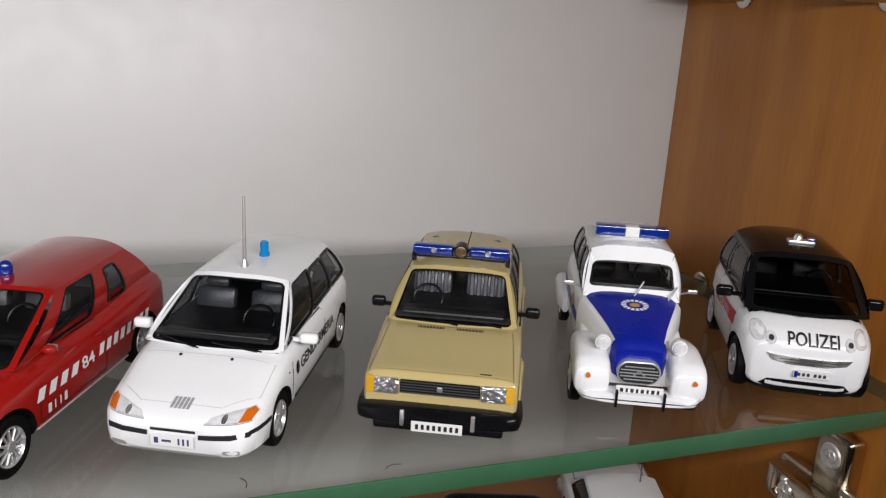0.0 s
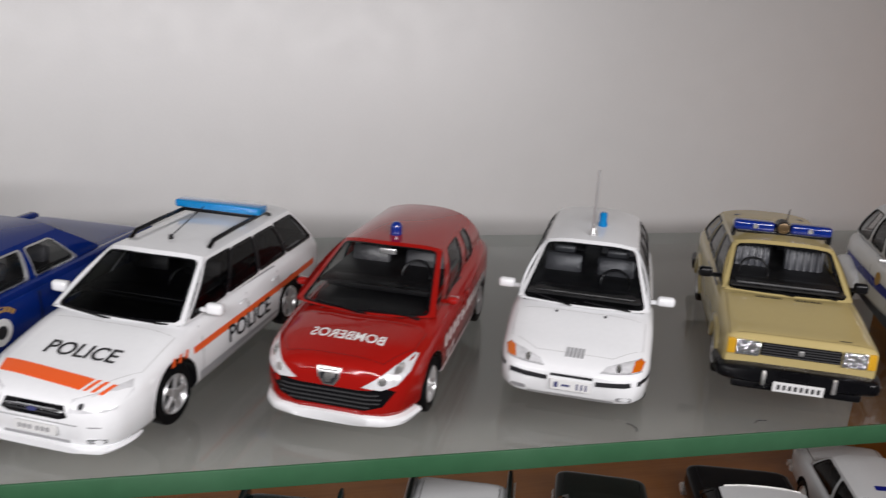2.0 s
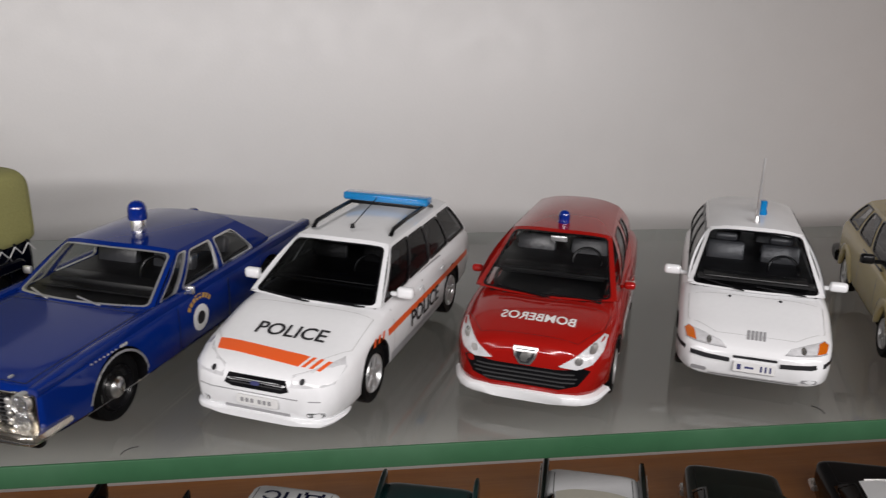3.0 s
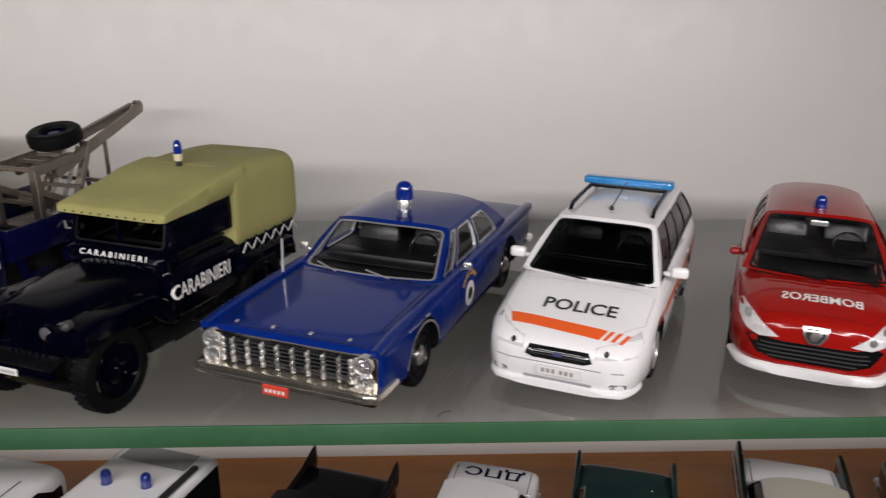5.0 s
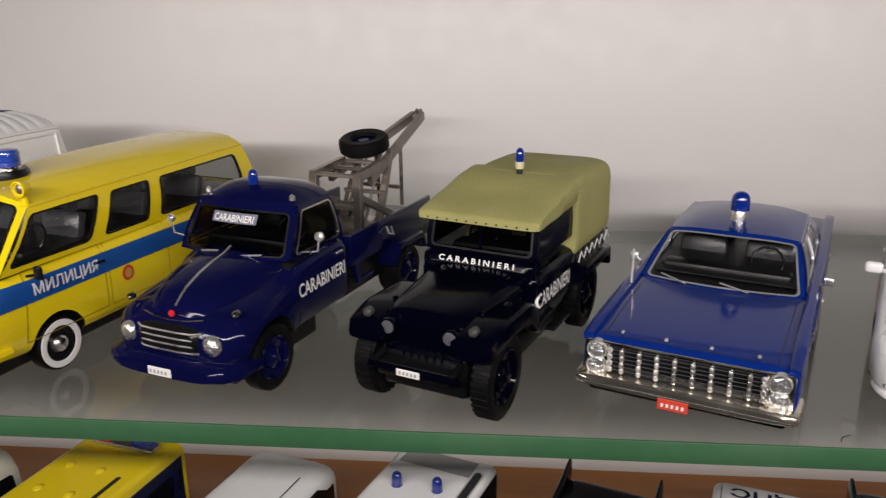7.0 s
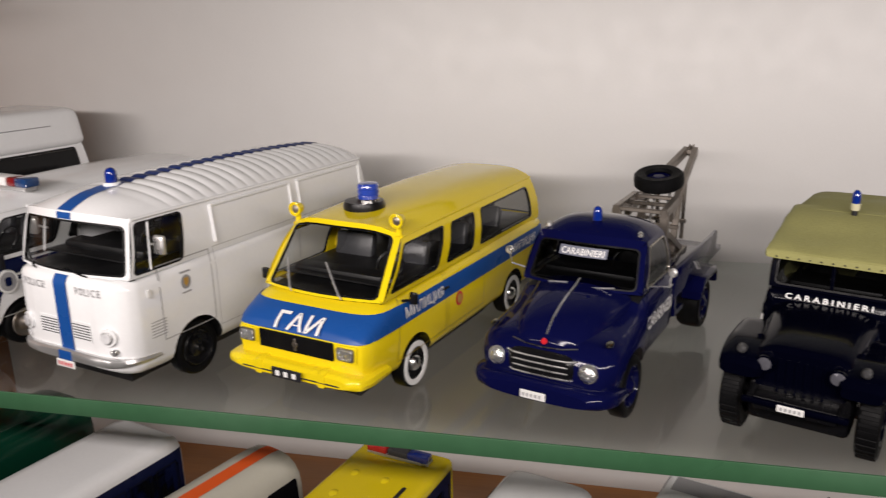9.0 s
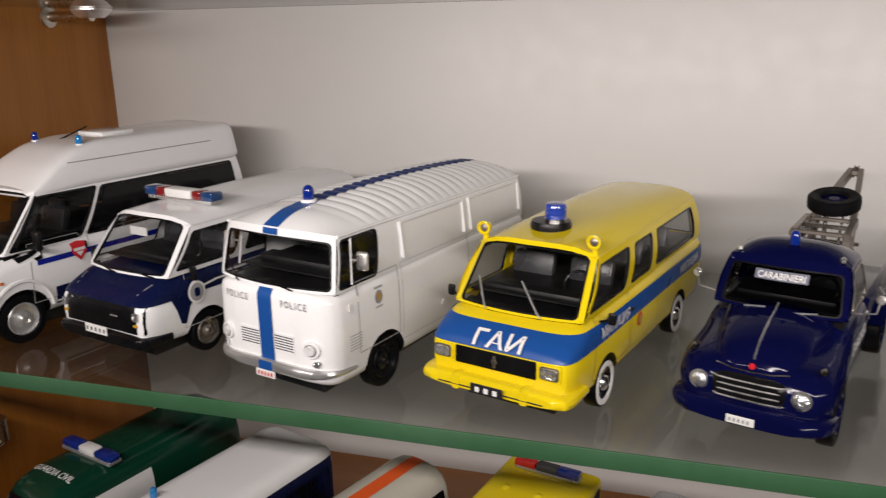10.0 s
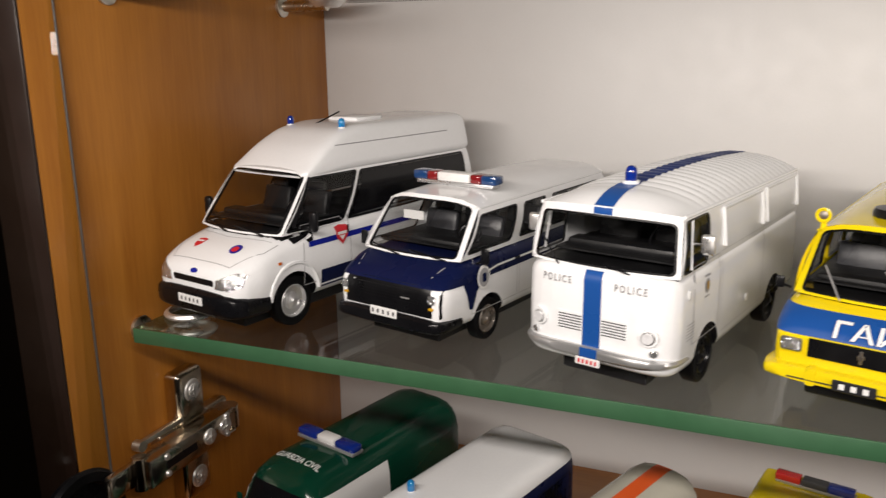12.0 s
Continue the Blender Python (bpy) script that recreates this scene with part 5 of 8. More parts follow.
    for k in range(5):
        c.add("grille_bar", rbox(0, 0.224, 0.471 + 0.037 * k, (0.32, 0.40, 0.425, 0.40, 0.32)[k], 0.014, 0.012, 0.004, 1), SILVER, g)
    c.add("chevron", merged(bar((-0.06, 0.215, 0.525), (0, 0.215, 0.58), 0.012, 0.016), bar((0.06, 0.215, 0.525), (0, 0.215, 0.58), 0.012, 0.016)), SILVER, g)
    pl = c.add("number_plate", rbox(0, 0.085, 0.405, 0.50, 0.014, 0.11, 0.006, 1), PLATE)
    c.add("plate_bars", merged(*[rbox(-0.19 + 0.055 * k, 0.076, 0.405, (0.034, 0.024)[k % 2], 0.004, 0.055, 0) for k in range(8)]), INK, pl)
    c.add("front_bumper", loft([(-0.01, 0.50, 0.29, 0.375, 3, 3), (0.03, 0.59, 0.275, 0.39, 4, 4), (0.14, 0.655, 0.275, 0.39, 4, 4), (0.24, 0.665, 0.29, 0.37, 4, 4)], 4), WHITE)
    c.add("bumper_line", loft([(-0.016, 0.49, 0.326, 0.337, 3, 3), (0.024, 0.595, 0.324, 0.339, 4, 4), (0.13, 0.66, 0.324, 0.339, 4, 4)], 4), INK)
    for s in (-1, 1):
        c.add("bumper_guard", rbox(s * 0.25, -0.015, 0.35, 0.03, 0.05, 0.2, 0.012), BLACK)
    c.lay("hood_crest", "top", flat([circ(0, 1.02, 0.06, 18, 0.045)], 0.2), GOLD_DECAL, 0.024)
    c.lay("hood_crest_ring", "top", flat([[(0 + r * math.cos(a + d), 1.02 + 0.75 * r * math.sin(a + d)) for r, d in ((0.10, 0), (0.16, 0), (0.16, 0.28), (0.10, 0.28))] for a in [2 * math.pi * k / 16 for k in range(16)]], 0.2), WHITE_DECAL, 0.024)
    c.wiper(0.50, 0.0, 0.62, 0.35, SILVER, 0.05)
    c.wiper(0.86, 0.0, 0.98, 0.30, SILVER, 0.05)
    z = c.roof_at(0.5, 0.1).z
    b = c.add("light_bar", rbox(0, 1.9, z + 0.03, 0.78, 0.12, 0.05, 0.01), SILVER)
    for s in (-1, 1):
        c.add("light_bar_lens", rbox(s * 0.265, 1.9, z + 0.10, 0.36, 0.19, 0.13, 0.02, 2), BLUE_LENS, b)
    c.add("light_bar_centre", rbox(0, 1.9, z + 0.10, 0.17, 0.185, 0.128, 0.01, 2), PLATE, b)


def micro_car():
    c = Model("micro_car", "white model police micro car with a black roof", "model car", (4.655, 0.367), -27.8)
    ax = [(0.42, 0.29, 0.34), (2.16, 0.29, 0.34)]
    c.body([(0, 0.46, 0.20, 0.66, 3.4, 5), (0.05, 0.62, 0.16, 0.76, 3.6, 6), (0.2, 0.71, 0.17, 0.88, 3.6, 5), (0.45, 0.75, 0.16, 0.97, 3.8, 5), (0.9, 0.755, 0.16, 0.99, 4.5, 5), (1.8, 0.755, 0.16, 1.02, 4.5, 5), (2.35, 0.72, 0.18, 1.05, 4, 5), (2.5, 0.6, 0.28, 0.98, 3.5, 4)], WHITE, ax, well=0.22, half=0.66)
    c.cabin((0.42, 0.70, 2.38, 0.69), (1.02, 0.585, 2.12, 0.56), 0.97, 1.47, GLOSS_BLACK, (0.62,), bulge=0.13, crown=0.09, pane=PANE_DARK, side_bulge=0.05, pillar=0.06)
    c.seats(0.62, 2.2, 0.99, 0.66, SEAT, 1, 0.4, 1)
    c.wheels((0.42, 2.16), 0.735, 0.29, 0.17, "spokes", SILVER)
    for s in (-1, 1):
        side = "right" if s > 0 else "left"
        c.patch("headlamp", "front", circ(s * 0.56, 0.80, 0.085, 24, 0.085), FROST, 0.006, 0.014)
        c.patch("turn_signal", "front", circ(s * 0.43, 0.757, 0.058, 20, 0.062), FROST, 0.004, 0.012)
        c.patch("lamp_bulb", "front", circ(s * 0.43, 0.765, 0.028, 10), INK, 0.024)
        c.patch("door_band", side, [(0.62, 0.66), (1.75, 0.62), (1.75, 0.78), (0.62, 0.82)], RED_DECAL, 0.006)
        c.lid("door_gap", side, [(0.72, 0.25), (1.72, 0.25), (1.8, 0.95), (0.66, 0.95)], 0.014)
        c.stripe("arch_panel", side, 1.78, 2.4, 0.62, 0.98, WHITE_DECAL, 0.004)
        c.letters("POLIZEI", side, 1.25, 0.70, 0.66, 0.10, WHITE_DECAL, name="door_lettering")
    c.letters("POLIZEI", "front", 0.03, 0.775, 0.56, 0.13, INK, name="hood_lettering", lift=0.014)
    g = c.patch("grille", "front", [(-0.46, 0.60), (-0.40, 0.53), (-0.2, 0.49), (0.2, 0.49), (0.40, 0.53), (0.46, 0.60), (0.2, 0.575), (-0.2, 0.575)], CHROME, 0.004, 0.022, None, "", 0.08)
    c.lay("grille_bar", "front", flat([rrect(0, 0.517, 0.56, 0.010, 0.004, 2), rrect(0, 0.55, 0.64, 0.010, 0.004, 2)], 0.08), DARK_GREY, 0.030, 0, g)
    c.plate("front", 0.06, 0.385, 0.42, 0.085, "", PLATE, DARK_GREY)
    c.patch("plate_band", "front", rrect(-0.125, 0.385, 0.035, 0.075, 0.004), BLUE_DECAL, 0.042)
    c.patch("lower_intake", "front", [(-0.50, 0.21), (-0.42, 0.285), (0.42, 0.285), (0.50, 0.21), (0.44, 0.18), (-0.44, 0.18)], BLACK, 0.004, 0.006)
    c.add("front_lip", loft([(0.0, 0.40, 0.13, 0.175, 3, 3), (0.1, 0.58, 0.12, 0.175, 3, 3), (0.25, 0.62, 0.12, 0.175, 3, 3)], 3), BLACK)
    c.mirrors(0.80, 1.03, 0.71, GLOSS_BLACK, 0.20, 0.14, 0.06)
    z = c.roof_at(0.55, 0.25).z
    b = c.add("roof_lamp_base", rbox(0.04, 1.28, z + 0.015, 0.32, 0.14, 0.05, 0.02), SILVER)
    c.add("beacon_lens", rbox(0.16, 1.29, z + 0.045, 0.10, 0.11, 0.05, 0.02), BLUE_LENS, b)
    c.add("siren", lathe([(0, 0), (0.055, 0), (0.05, 0.06), (0.03, 0.09), (0, 0.09)], "z", 16, (0.0, 1.27, z + 0.02)), CHROME, b)
    c.wiper(0.42, 0.0, 0.7, 0.05)


seat_saloon()
gendarmerie_hatchback()
fire_hatchback()
police_estate()
blue_sedan()
duck_nose_car()
micro_car()

STEEL_BLUE = material("dark_blue_lens", (0.012, 0.05, 0.16), 0.1, grain=0.2, grain_size=0.0006, bump=0.3, coat=1.0)
NAVY = paint("navy_enamel", (0.003, 0.0038, 0.036), 0.09, 0.22, 0.0)
MIDNIGHT = material("midnight_blue_enamel", (0.0008, 0.0010, 0.0045), 0.13, grain=0.05, spec=0.12, bump=0.05)
SMOKED_LENS = material("smoked_lamp_lens", (0.12, 0.12, 0.14), 0.12, metal=0.3, grain=0.25, grain_size=0.0014, bump=0.4, coat=0.6)
YELLOW = paint("yellow_enamel", (0.78, 0.60, 0.010), 0.13, 0.35, 0.2)
YELLOW_SEAM = material("dark_yellow_seam", (0.22, 0.15, 0.008), 0.5)
CANVAS = material("olive_canvas", (0.30, 0.29, 0.105), 0.75, grain=0.12, grain_size=0.0007, bump=0.35)
STEEL = material("bare_grey_metal", (0.27, 0.24, 0.21), 0.38, metal=0.85, grain=0.12, grain_size=0.0015, stain=0.3)
DEEP_RED = material("deep_red_lens", (0.20, 0.012, 0.014), 0.12, grain=0.15, grain_size=0.0005, bump=0.3, coat=1.0)
# roof stripe over the ribs: their shading put into a darker blue
STRIPE_RIB = material("rib_shaded_blue", (0.012, 0.03, 0.14), 0.4, spec=0.25)
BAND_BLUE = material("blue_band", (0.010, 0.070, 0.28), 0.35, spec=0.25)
BEACON_CREAM = material("cream_plastic", (0.55, 0.52, 0.36), 0.35)
SUN_STRIP = material("grey_blue_strip", (0.14, 0.15, 0.20), 0.4)
NAVY_DECAL = material("navy_decal", (0.0045, 0.008, 0.042), 0.32, spec=0.2)


def jeep():
    c = Model("jeep", "dark blue model military police jeep with olive canvas top", "model car", (-11.95, 0.33), -22.5)
    c.body([(1.16, 0.60, 0.5, 1.06, 8, 6), (1.22, 0.66, 0.46, 1.10, 8, 6), (3.5, 0.665, 0.46, 1.10, 8, 6), (3.58, 0.63, 0.5, 1.06, 8, 6)], MIDNIGHT, [(2.75, 0.40, 0.48)], well=0.3, half=0.66)
    for name, st in (("hood", [(0.0, 0.40, 0.5, 0.98, 5, 6), (0.06, 0.44, 0.48, 1.03, 4, 6), (0.6, 0.50, 0.48, 1.10, 4, 6), (1.22, 0.56, 0.48, 1.14, 4, 6)]), ("scuttle", [(1.12, 0.54, 1.02, 1.12, 6, 6), (1.17, 0.62, 1.02, 1.22, 6, 6), (1.36, 0.63, 1.02, 1.24, 6, 6)])):
        bm = loft(st, 5)
        c.learn(bm, True)
        c.add(name, bm, MIDNIGHT)
    g = c.add("grille", merged(*[rbox(-0.2 + 0.08 * k, -0.008, 0.74, 0.030, 0.012, 0.34, 0.004, 1) for k in range(6)]), MIDNIGHT)
    for s in (-1, 1):
        side = "right" if s > 0 else "left"
        c.add("front_fender", loft([(-0.16, 0.17, 0.72, 0.83, 4, 4), (-0.08, 0.21, 0.70, 0.90, 5, 5), (0.3, 0.225, 0.76, 0.98, 5, 5), (0.75, 0.225, 0.74, 0.98, 5, 5), (1.02, 0.21, 0.56, 0.86, 5, 5), (1.2, 0.16, 0.48, 0.58, 5, 5)], 5, 7, s * 0.53), MIDNIGHT)
        h = c.add("headlamp", lathe([(0, -0.06), (0.07, -0.05), (0.085, 0.02), (0.08, 0.04), (0, 0.04)], "y", 22, (s * 0.32, -0.05, 0.86)), MIDNIGHT)
        c.add("headlamp_lens", lathe([(0.068, 0.035), (0.06, 0.05), (0.03, 0.06), (0, 0.062)], "y", 22, (s * 0.32, -0.05, 0.86)), SMOKED_LENS, h)
        c.add("side_lamp", lathe([(0, 0.0), (0.045, 0.0), (0.045, 0.06), (0.02, 0.09), (0, 0.09)], "y", 14, (s * 0.54, -0.02, 0.96)), DARK_GREY)
        c.letters("CARABINIERI", side, 1.66, 0.82, 0.96, 0.165, WHITE_DECAL, name="door_lettering", lift=0.012)
        c.lid("door_gap", side, [(1.2, 0.55), (2.1, 0.55), (2.1, 1.15), (1.2, 1.15)], 0.012, BLACK)
        c.add("rear_fender", loft([(2.2, 0.10, 0.72, 0.80, 5, 5), (2.3, 0.13, 0.76, 0.9, 5, 5), (3.2, 0.13, 0.76, 0.9, 5, 5), (3.35, 0.10, 0.6, 0.75, 5, 5)], 4, 6, s * 0.70), MIDNIGHT)
        # lacing along the foot of the canvas
        pts = [(s * 0.70, 2.36 + 0.10 * k, 1.00 if k % 2 else 0.89) for k in range(13)]
        c.add("canvas_lacing", tube(pts, 0.007, 5), PLATE, None, "white zigzag lacing")
        c.add("canvas_eyelet", merged(*[lathe([(0, 0), (0.022, 0), (0.018, 0.012), (0, 0.012)], "x", 10, (s * 0.69, 2.46 + 0.2 * k, 1.02)) for k in range(6)]), BLACK)
    c.letters("C A R A B I N I E R I", "front", 0.0, 1.172, 0.84, 0.055, WHITE_DECAL, name="scuttle_lettering", lift=0.012)
    c.cabin((1.23, 0.62, 3.5, 0.64), (1.32, 0.61, 3.42, 0.63), 1.22, 1.60, MIDNIGHT, (0.40,), (0, 1), bulge=0.01, crown=0.03, rear_pane=False, roof_mat=CANVAS, side_bulge=0.01, pillar=0.05, pane=PANE_DARK)
    c.add("windshield_post", rbox(0, 1.25, 1.41, 0.035, 0.03, 0.36, 0.008, 1), MIDNIGHT)
    c.seats(1.36, 2.36, 1.12, 0.56, SEAT, 1, 0.34, -1)
    c.wheels((0.30, 2.75), 0.71, 0.405, 0.2, "steel", MIDNIGHT)
    for y in (0.30, 2.75):
        for s in (-1, 1):
            tr = merged(*[rbox(s * 0.61, y + 0.401 * math.cos(a), 0.405 + 0.401 * math.sin(a), 0.17, 0.04, 0.018, 0.004, 1, Matrix.Rotation(a + math.pi / 2, 4, "X")) for a in [2 * math.pi * k / 34 for k in range(34)]])
            c.add("tyre_tread", tr, RUBBER)
    top = loft([(1.14, 0.655, 1.56, 1.63, 9, 8), (1.17, 0.67, 1.555, 1.65, 11, 10), (1.7, 0.675, 1.56, 1.755, 11, 10), (2.2, 0.68, 1.58, 1.86, 11, 10), (2.5, 0.68, 1.60, 1.885, 11, 10)], 6)
    rear = loft([(2.30, 0.675, 0.96, 1.85, 6, 9), (2.36, 0.69, 0.95, 1.88, 6.5, 9), (3.0, 0.695, 0.95, 1.89, 6.5, 9), (3.54, 0.69, 0.96, 1.87, 6.5, 9), (3.62, 0.67, 0.98, 1.82, 6.5, 9)], 6, 14)
    for bm in (top, rear):
        for v in bm.verts:
            v.co += Vector((0, 0, 0.003 * math.sin(v.co.y * 9) * math.sin(v.co.x * 5))) + Vector((0.004 * math.sin(v.co.y * 14 + v.co.z * 6) * math.copysign(1, v.co.x), 0, 0))
    c.add("canvas_front", top, CANVAS, None, "", 50)
    c.add("canvas_rear", rear, CANVAS, None, "", 50)
    c.add("canvas_hem", merged(*[lathe([(0, 0), (0.010, 0), (0.008, 0.01), (0, 0.01)], "y", 8, (-0.55 + 0.11 * k, 1.138, 1.585)) for k in range(11)]), INK)
    b = c.add("beacon", lathe([(0, -0.05), (0.032, -0.05), (0.032, 0.05), (0, 0.05)], "z", 18, (0.0, 2.28, 1.875)), INK)
    c.add("beacon_collar", lathe([(0, 0.05), (0.046, 0.05), (0.052, 0.08), (0.052, 0.13), (0, 0.13)], "z", 18, (0.0, 2.28, 1.875)), BEACON_CREAM, b)
    c.add("beacon_lens", lathe([(0.045, 0.13), (0.048, 0.2), (0.042, 0.25), (0.02, 0.28), (0, 0.285)], "z", 18, (0.0, 2.28, 1.875)), BLUE_LENS, b)
    c.add("underbody", merged(rbox(0, 0.62, 0.44, 0.92, 1.25, 0.42, 0.06), rbox(0, 2.1, 0.38, 1.1, 2.4, 0.26, 0.05)), BLACK)
    for y in (0.30, 2.75):
        c.add("axle", merged(tube([(-0.60, y, 0.40), (0.60, y, 0.40)], 0.06, 10), lathe([(0, -0.14), (0.12, -0.1), (0.15, 0), (0.12, 0.1), (0, 0.14)], "y", 16, (0.12, y, 0.40))), BLACK)
    c.add("front_bumper", rbox(0, -0.20, 0.52, 0.94, 0.07, 0.065, 0.025), MIDNIGHT)
    c.add("winch", merged(rbox(0, -0.1, 0.50, 0.75, 0.2, 0.14, 0.03), *[tube([(x, -0.2, 0.56), (x, -0.03, 0.6)], 0.03, 8) for x in (-0.4, 0.4)]), BLACK)
    pl = c.add("number_plate", rbox(-0.02, -0.252, 0.52, 0.24, 0.012, 0.07, 0.006, 1), PLATE)
    c.add("plate_bars", merged(*[rbox(-0.10 + 0.04 * k, -0.259, 0.52, 0.02, 0.004, 0.03, 0) for k in range(5)]), GREY_DECAL, pl)
    for s in (-1, 1):
        c.add("step", rbox(s * 0.72, 1.65, 0.46, 0.12, 0.5, 0.03, 0.01, 1), BLACK)
    c.add("hood_catch", merged(*[rbox(s * 0.46, y, 0.99, 0.04, 0.06, 0.05, 0.01, 1) for s in (-1, 1) for y in (0.3, 0.8)]), MIDNIGHT)


def tow_truck():
    c = Model("tow_truck", "navy blue model police tow truck with grey crane", "model truck", (-14.4, 0.42), -18.7)
    c.body([(0.0, 0.52, 0.42, 0.72, 3, 3.5), (0.06, 0.66, 0.36, 0.82, 3, 4), (0.25, 0.78, 0.34, 0.93, 3, 4), (0.6, 0.81, 0.34, 1.0, 3, 4), (0.95, 0.78, 0.36, 1.06, 3.6, 5), (1.2, 0.76, 0.38, 1.16, 5, 5), (2.05, 0.76, 0.38, 1.20, 6, 5), (2.12, 0.73, 0.4, 1.18, 6, 5)], NAVY, [(0.60, 0.34, 0.42)], well=0.24, half=0.72)
    hood = loft([(0.10, 0.26, 0.6, 0.86, 2.6, 3), (0.16, 0.36, 0.6, 0.96, 2.6, 3), (0.38, 0.47, 0.6, 1.10, 2.5, 3), (0.7, 0.54, 0.6, 1.20, 2.5, 3), (1.12, 0.62, 0.6, 1.27, 2.6, 3)], 6, 12)
    c.learn(hood, True)
    c.add("hood", hood, NAVY)
    c.cabin((1.06, 0.70, 2.08, 0.72), (1.37, 0.63, 1.98, 0.62), 1.19, 1.70, NAVY, (), (), bulge=0.10, crown=0.115, seal=BLACK, seal_w=0.018, pane=PANE_DARK, side_mat=NICKEL, pillar=0.06, power=3.4, side_bulge=0.03, nose=0.25, nose_len=0.45, visor=0.10)
    c.seats(1.12, 2.05, 1.20, 0.64, SEAT, 1, 0.30, 1)
    c.patch("sun_strip", "front", rrect(-0.02, 1.56, 0.56, 0.10, 0.01), SUN_STRIP, 0.045, 0, None, "", 0.06)
    c.letters("CARABINIERI", "front", -0.02, 1.56, 0.50, 0.068, WHITE_DECAL, name="sun_strip_lettering", lift=0.055)
    c.wheels((0.60,), 0.78, 0.34, 0.19, "steel", NAVY)
    c.wheels((3.55,), 0.82, 0.34, 0.3, "steel", NAVY)
    c.add("front_bumper", loft([(-0.13, 0.58, 0.31, 0.46, 3, 3), (-0.05, 0.72, 0.29, 0.50, 3.5, 3.5), (0.12, 0.81, 0.29, 0.51, 4, 4), (0.34, 0.825, 0.31, 0.47, 4, 4)], 4), NAVY)
    g = c.add("grille", loft([(-0.03, 0.32, 0.54, 0.76, 4, 4), (0.01, 0.37, 0.52, 0.79, 4, 4), (0.12, 0.41, 0.51, 0.82, 4, 4)], 3), BLACK)
    for k in range(4):
        z = 0.555 + 0.066 * k
        c.add("grille_bar", tube([(-0.385, 0.03, z), (-0.30, -0.025, z), (-0.15, -0.04, z), (0.15, -0.04, z), (0.30, -0.025, z), (0.385, 0.03, z)], 0.0095, 6), CHROME, g)
    c.add("hood_lip", tube([(-0.36, 0.10, 0.86), (-0.2, 0.06, 0.84), (0, 0.045, 0.835), (0.2, 0.06, 0.84), (0.36, 0.10, 0.86)], 0.007, 6), NICKEL)
    c.add("hood_strip", tube([tuple(c.touch("top", 0, y)[0] + Vector((0, 0, 0.008))) for y in (0.14, 0.3, 0.5, 0.7, 0.9, 1.02)], 0.013, 6), CHROME)
    c.add("badge", lathe([(0, 0), (0.035, 0), (0.03, 0.02), (0, 0.025)], "y", 14, (0, 0.085, 0.885)), RED_DECAL)
    for s in (-1, 1):
        side = "right" if s > 0 else "left"
        h = c.add("headlamp", lathe([(0, -0.1), (0.09, -0.08), (0.105, 0.03), (0.095, 0.05), (0, 0.05)], "y", 24, (s * 0.50, 0.05, 0.65)), CHROME)
        c.add("headlamp_lens", lathe([(0.085, 0.045), (0.07, 0.065), (0.04, 0.078), (0, 0.08)], "y", 24, (s * 0.50, 0.05, 0.65)), LENS, h)
        c.add("marker_lamp", lathe([(0, -0.02), (0.035, -0.02), (0.035, 0.04), (0.015, 0.07), (0, 0.07)], "y", 14, (s * 0.64, 0.24, 0.92)), NICKEL)
        c.letters("CARABINIERI", side, 1.55, 0.86, 0.92, 0.15, WHITE_DECAL, name="door_lettering", slant=0.0)
        c.lid("door_gap", side, [(1.10, 0.42), (2.02, 0.42), (2.02, 1.18), (1.10, 1.18)], 0.012, BLACK)
        c.add("door_mirror", merged(lathe([(0, -0.03), (0.045, -0.03), (0.05, 0.01), (0.03, 0.03), (0, 0.03)], "y", 16, (s * 0.96, 1.22, 1.44)), tube([(s * 0.72, 1.25, 1.24), (s * 0.93, 1.23, 1.28), (s * 0.96, 1.22, 1.44)], 0.010, 6)), CHROME)
        c.add("roof_marker", lathe([(0, -0.02), (0.03, -0.02), (0.03, 0.02), (0, 0.05)], "z", 12, (s * 0.54, 1.40, 1.76)), CHROME)
        c.add("door_handle", rbox(s * 0.77, 1.9, 1.06, 0.025, 0.13, 0.025, 0.008), CHROME)
        c.add("bed_side", rbox(s * 0.72, 3.3, 0.97, 0.05, 2.2, 0.36, 0.012), NAVY)
        c.add("rear_fender", loft([(3.1, 0.15, 0.52, 0.62, 5, 5), (3.25, 0.17, 0.70, 0.80, 5, 5), (3.85, 0.17, 0.70, 0.80, 5, 5), (4.0, 0.15, 0.52, 0.62, 5, 5)], 4, 6, s * 0.72), NAVY)
    c.add("flat_bed", rbox(0, 3.45, 0.82, 1.48, 2.55, 0.08, 0.01), NAVY)
    c.add("bed_front", rbox(0, 2.23, 0.97, 1.40, 0.05, 0.36, 0.012), NAVY)
    for s in (-1, 1):
        c.add("bed_stay", merged(bar((s * 0.70, 2.35, 0.80), (s * 0.70, 2.42, 0.52), 0.05, 0.07), bar((s * 0.70, 2.42, 0.54), (s * 0.70, 2.75, 0.54), 0.05, 0.05)), NAVY)
    c.add("chassis", merged(rbox(-0.3, 2.6, 0.5, 0.1, 3.8, 0.14, 0.01), rbox(0.3, 2.6, 0.5, 0.1, 3.8, 0.14, 0.01), rbox(0, 2.75, 0.58, 1.24, 1.3, 0.40, 0.03), rbox(0, 4.25, 0.66, 1.24, 0.8, 0.26, 0.03)), BLACK)
    c.add("bed_hook", tube([(0.76, 3.05, 1.05), (0.82, 3.0, 0.98), (0.82, 3.12, 0.94), (0.76, 3.18, 1.02)], 0.014, 6), SILVER)
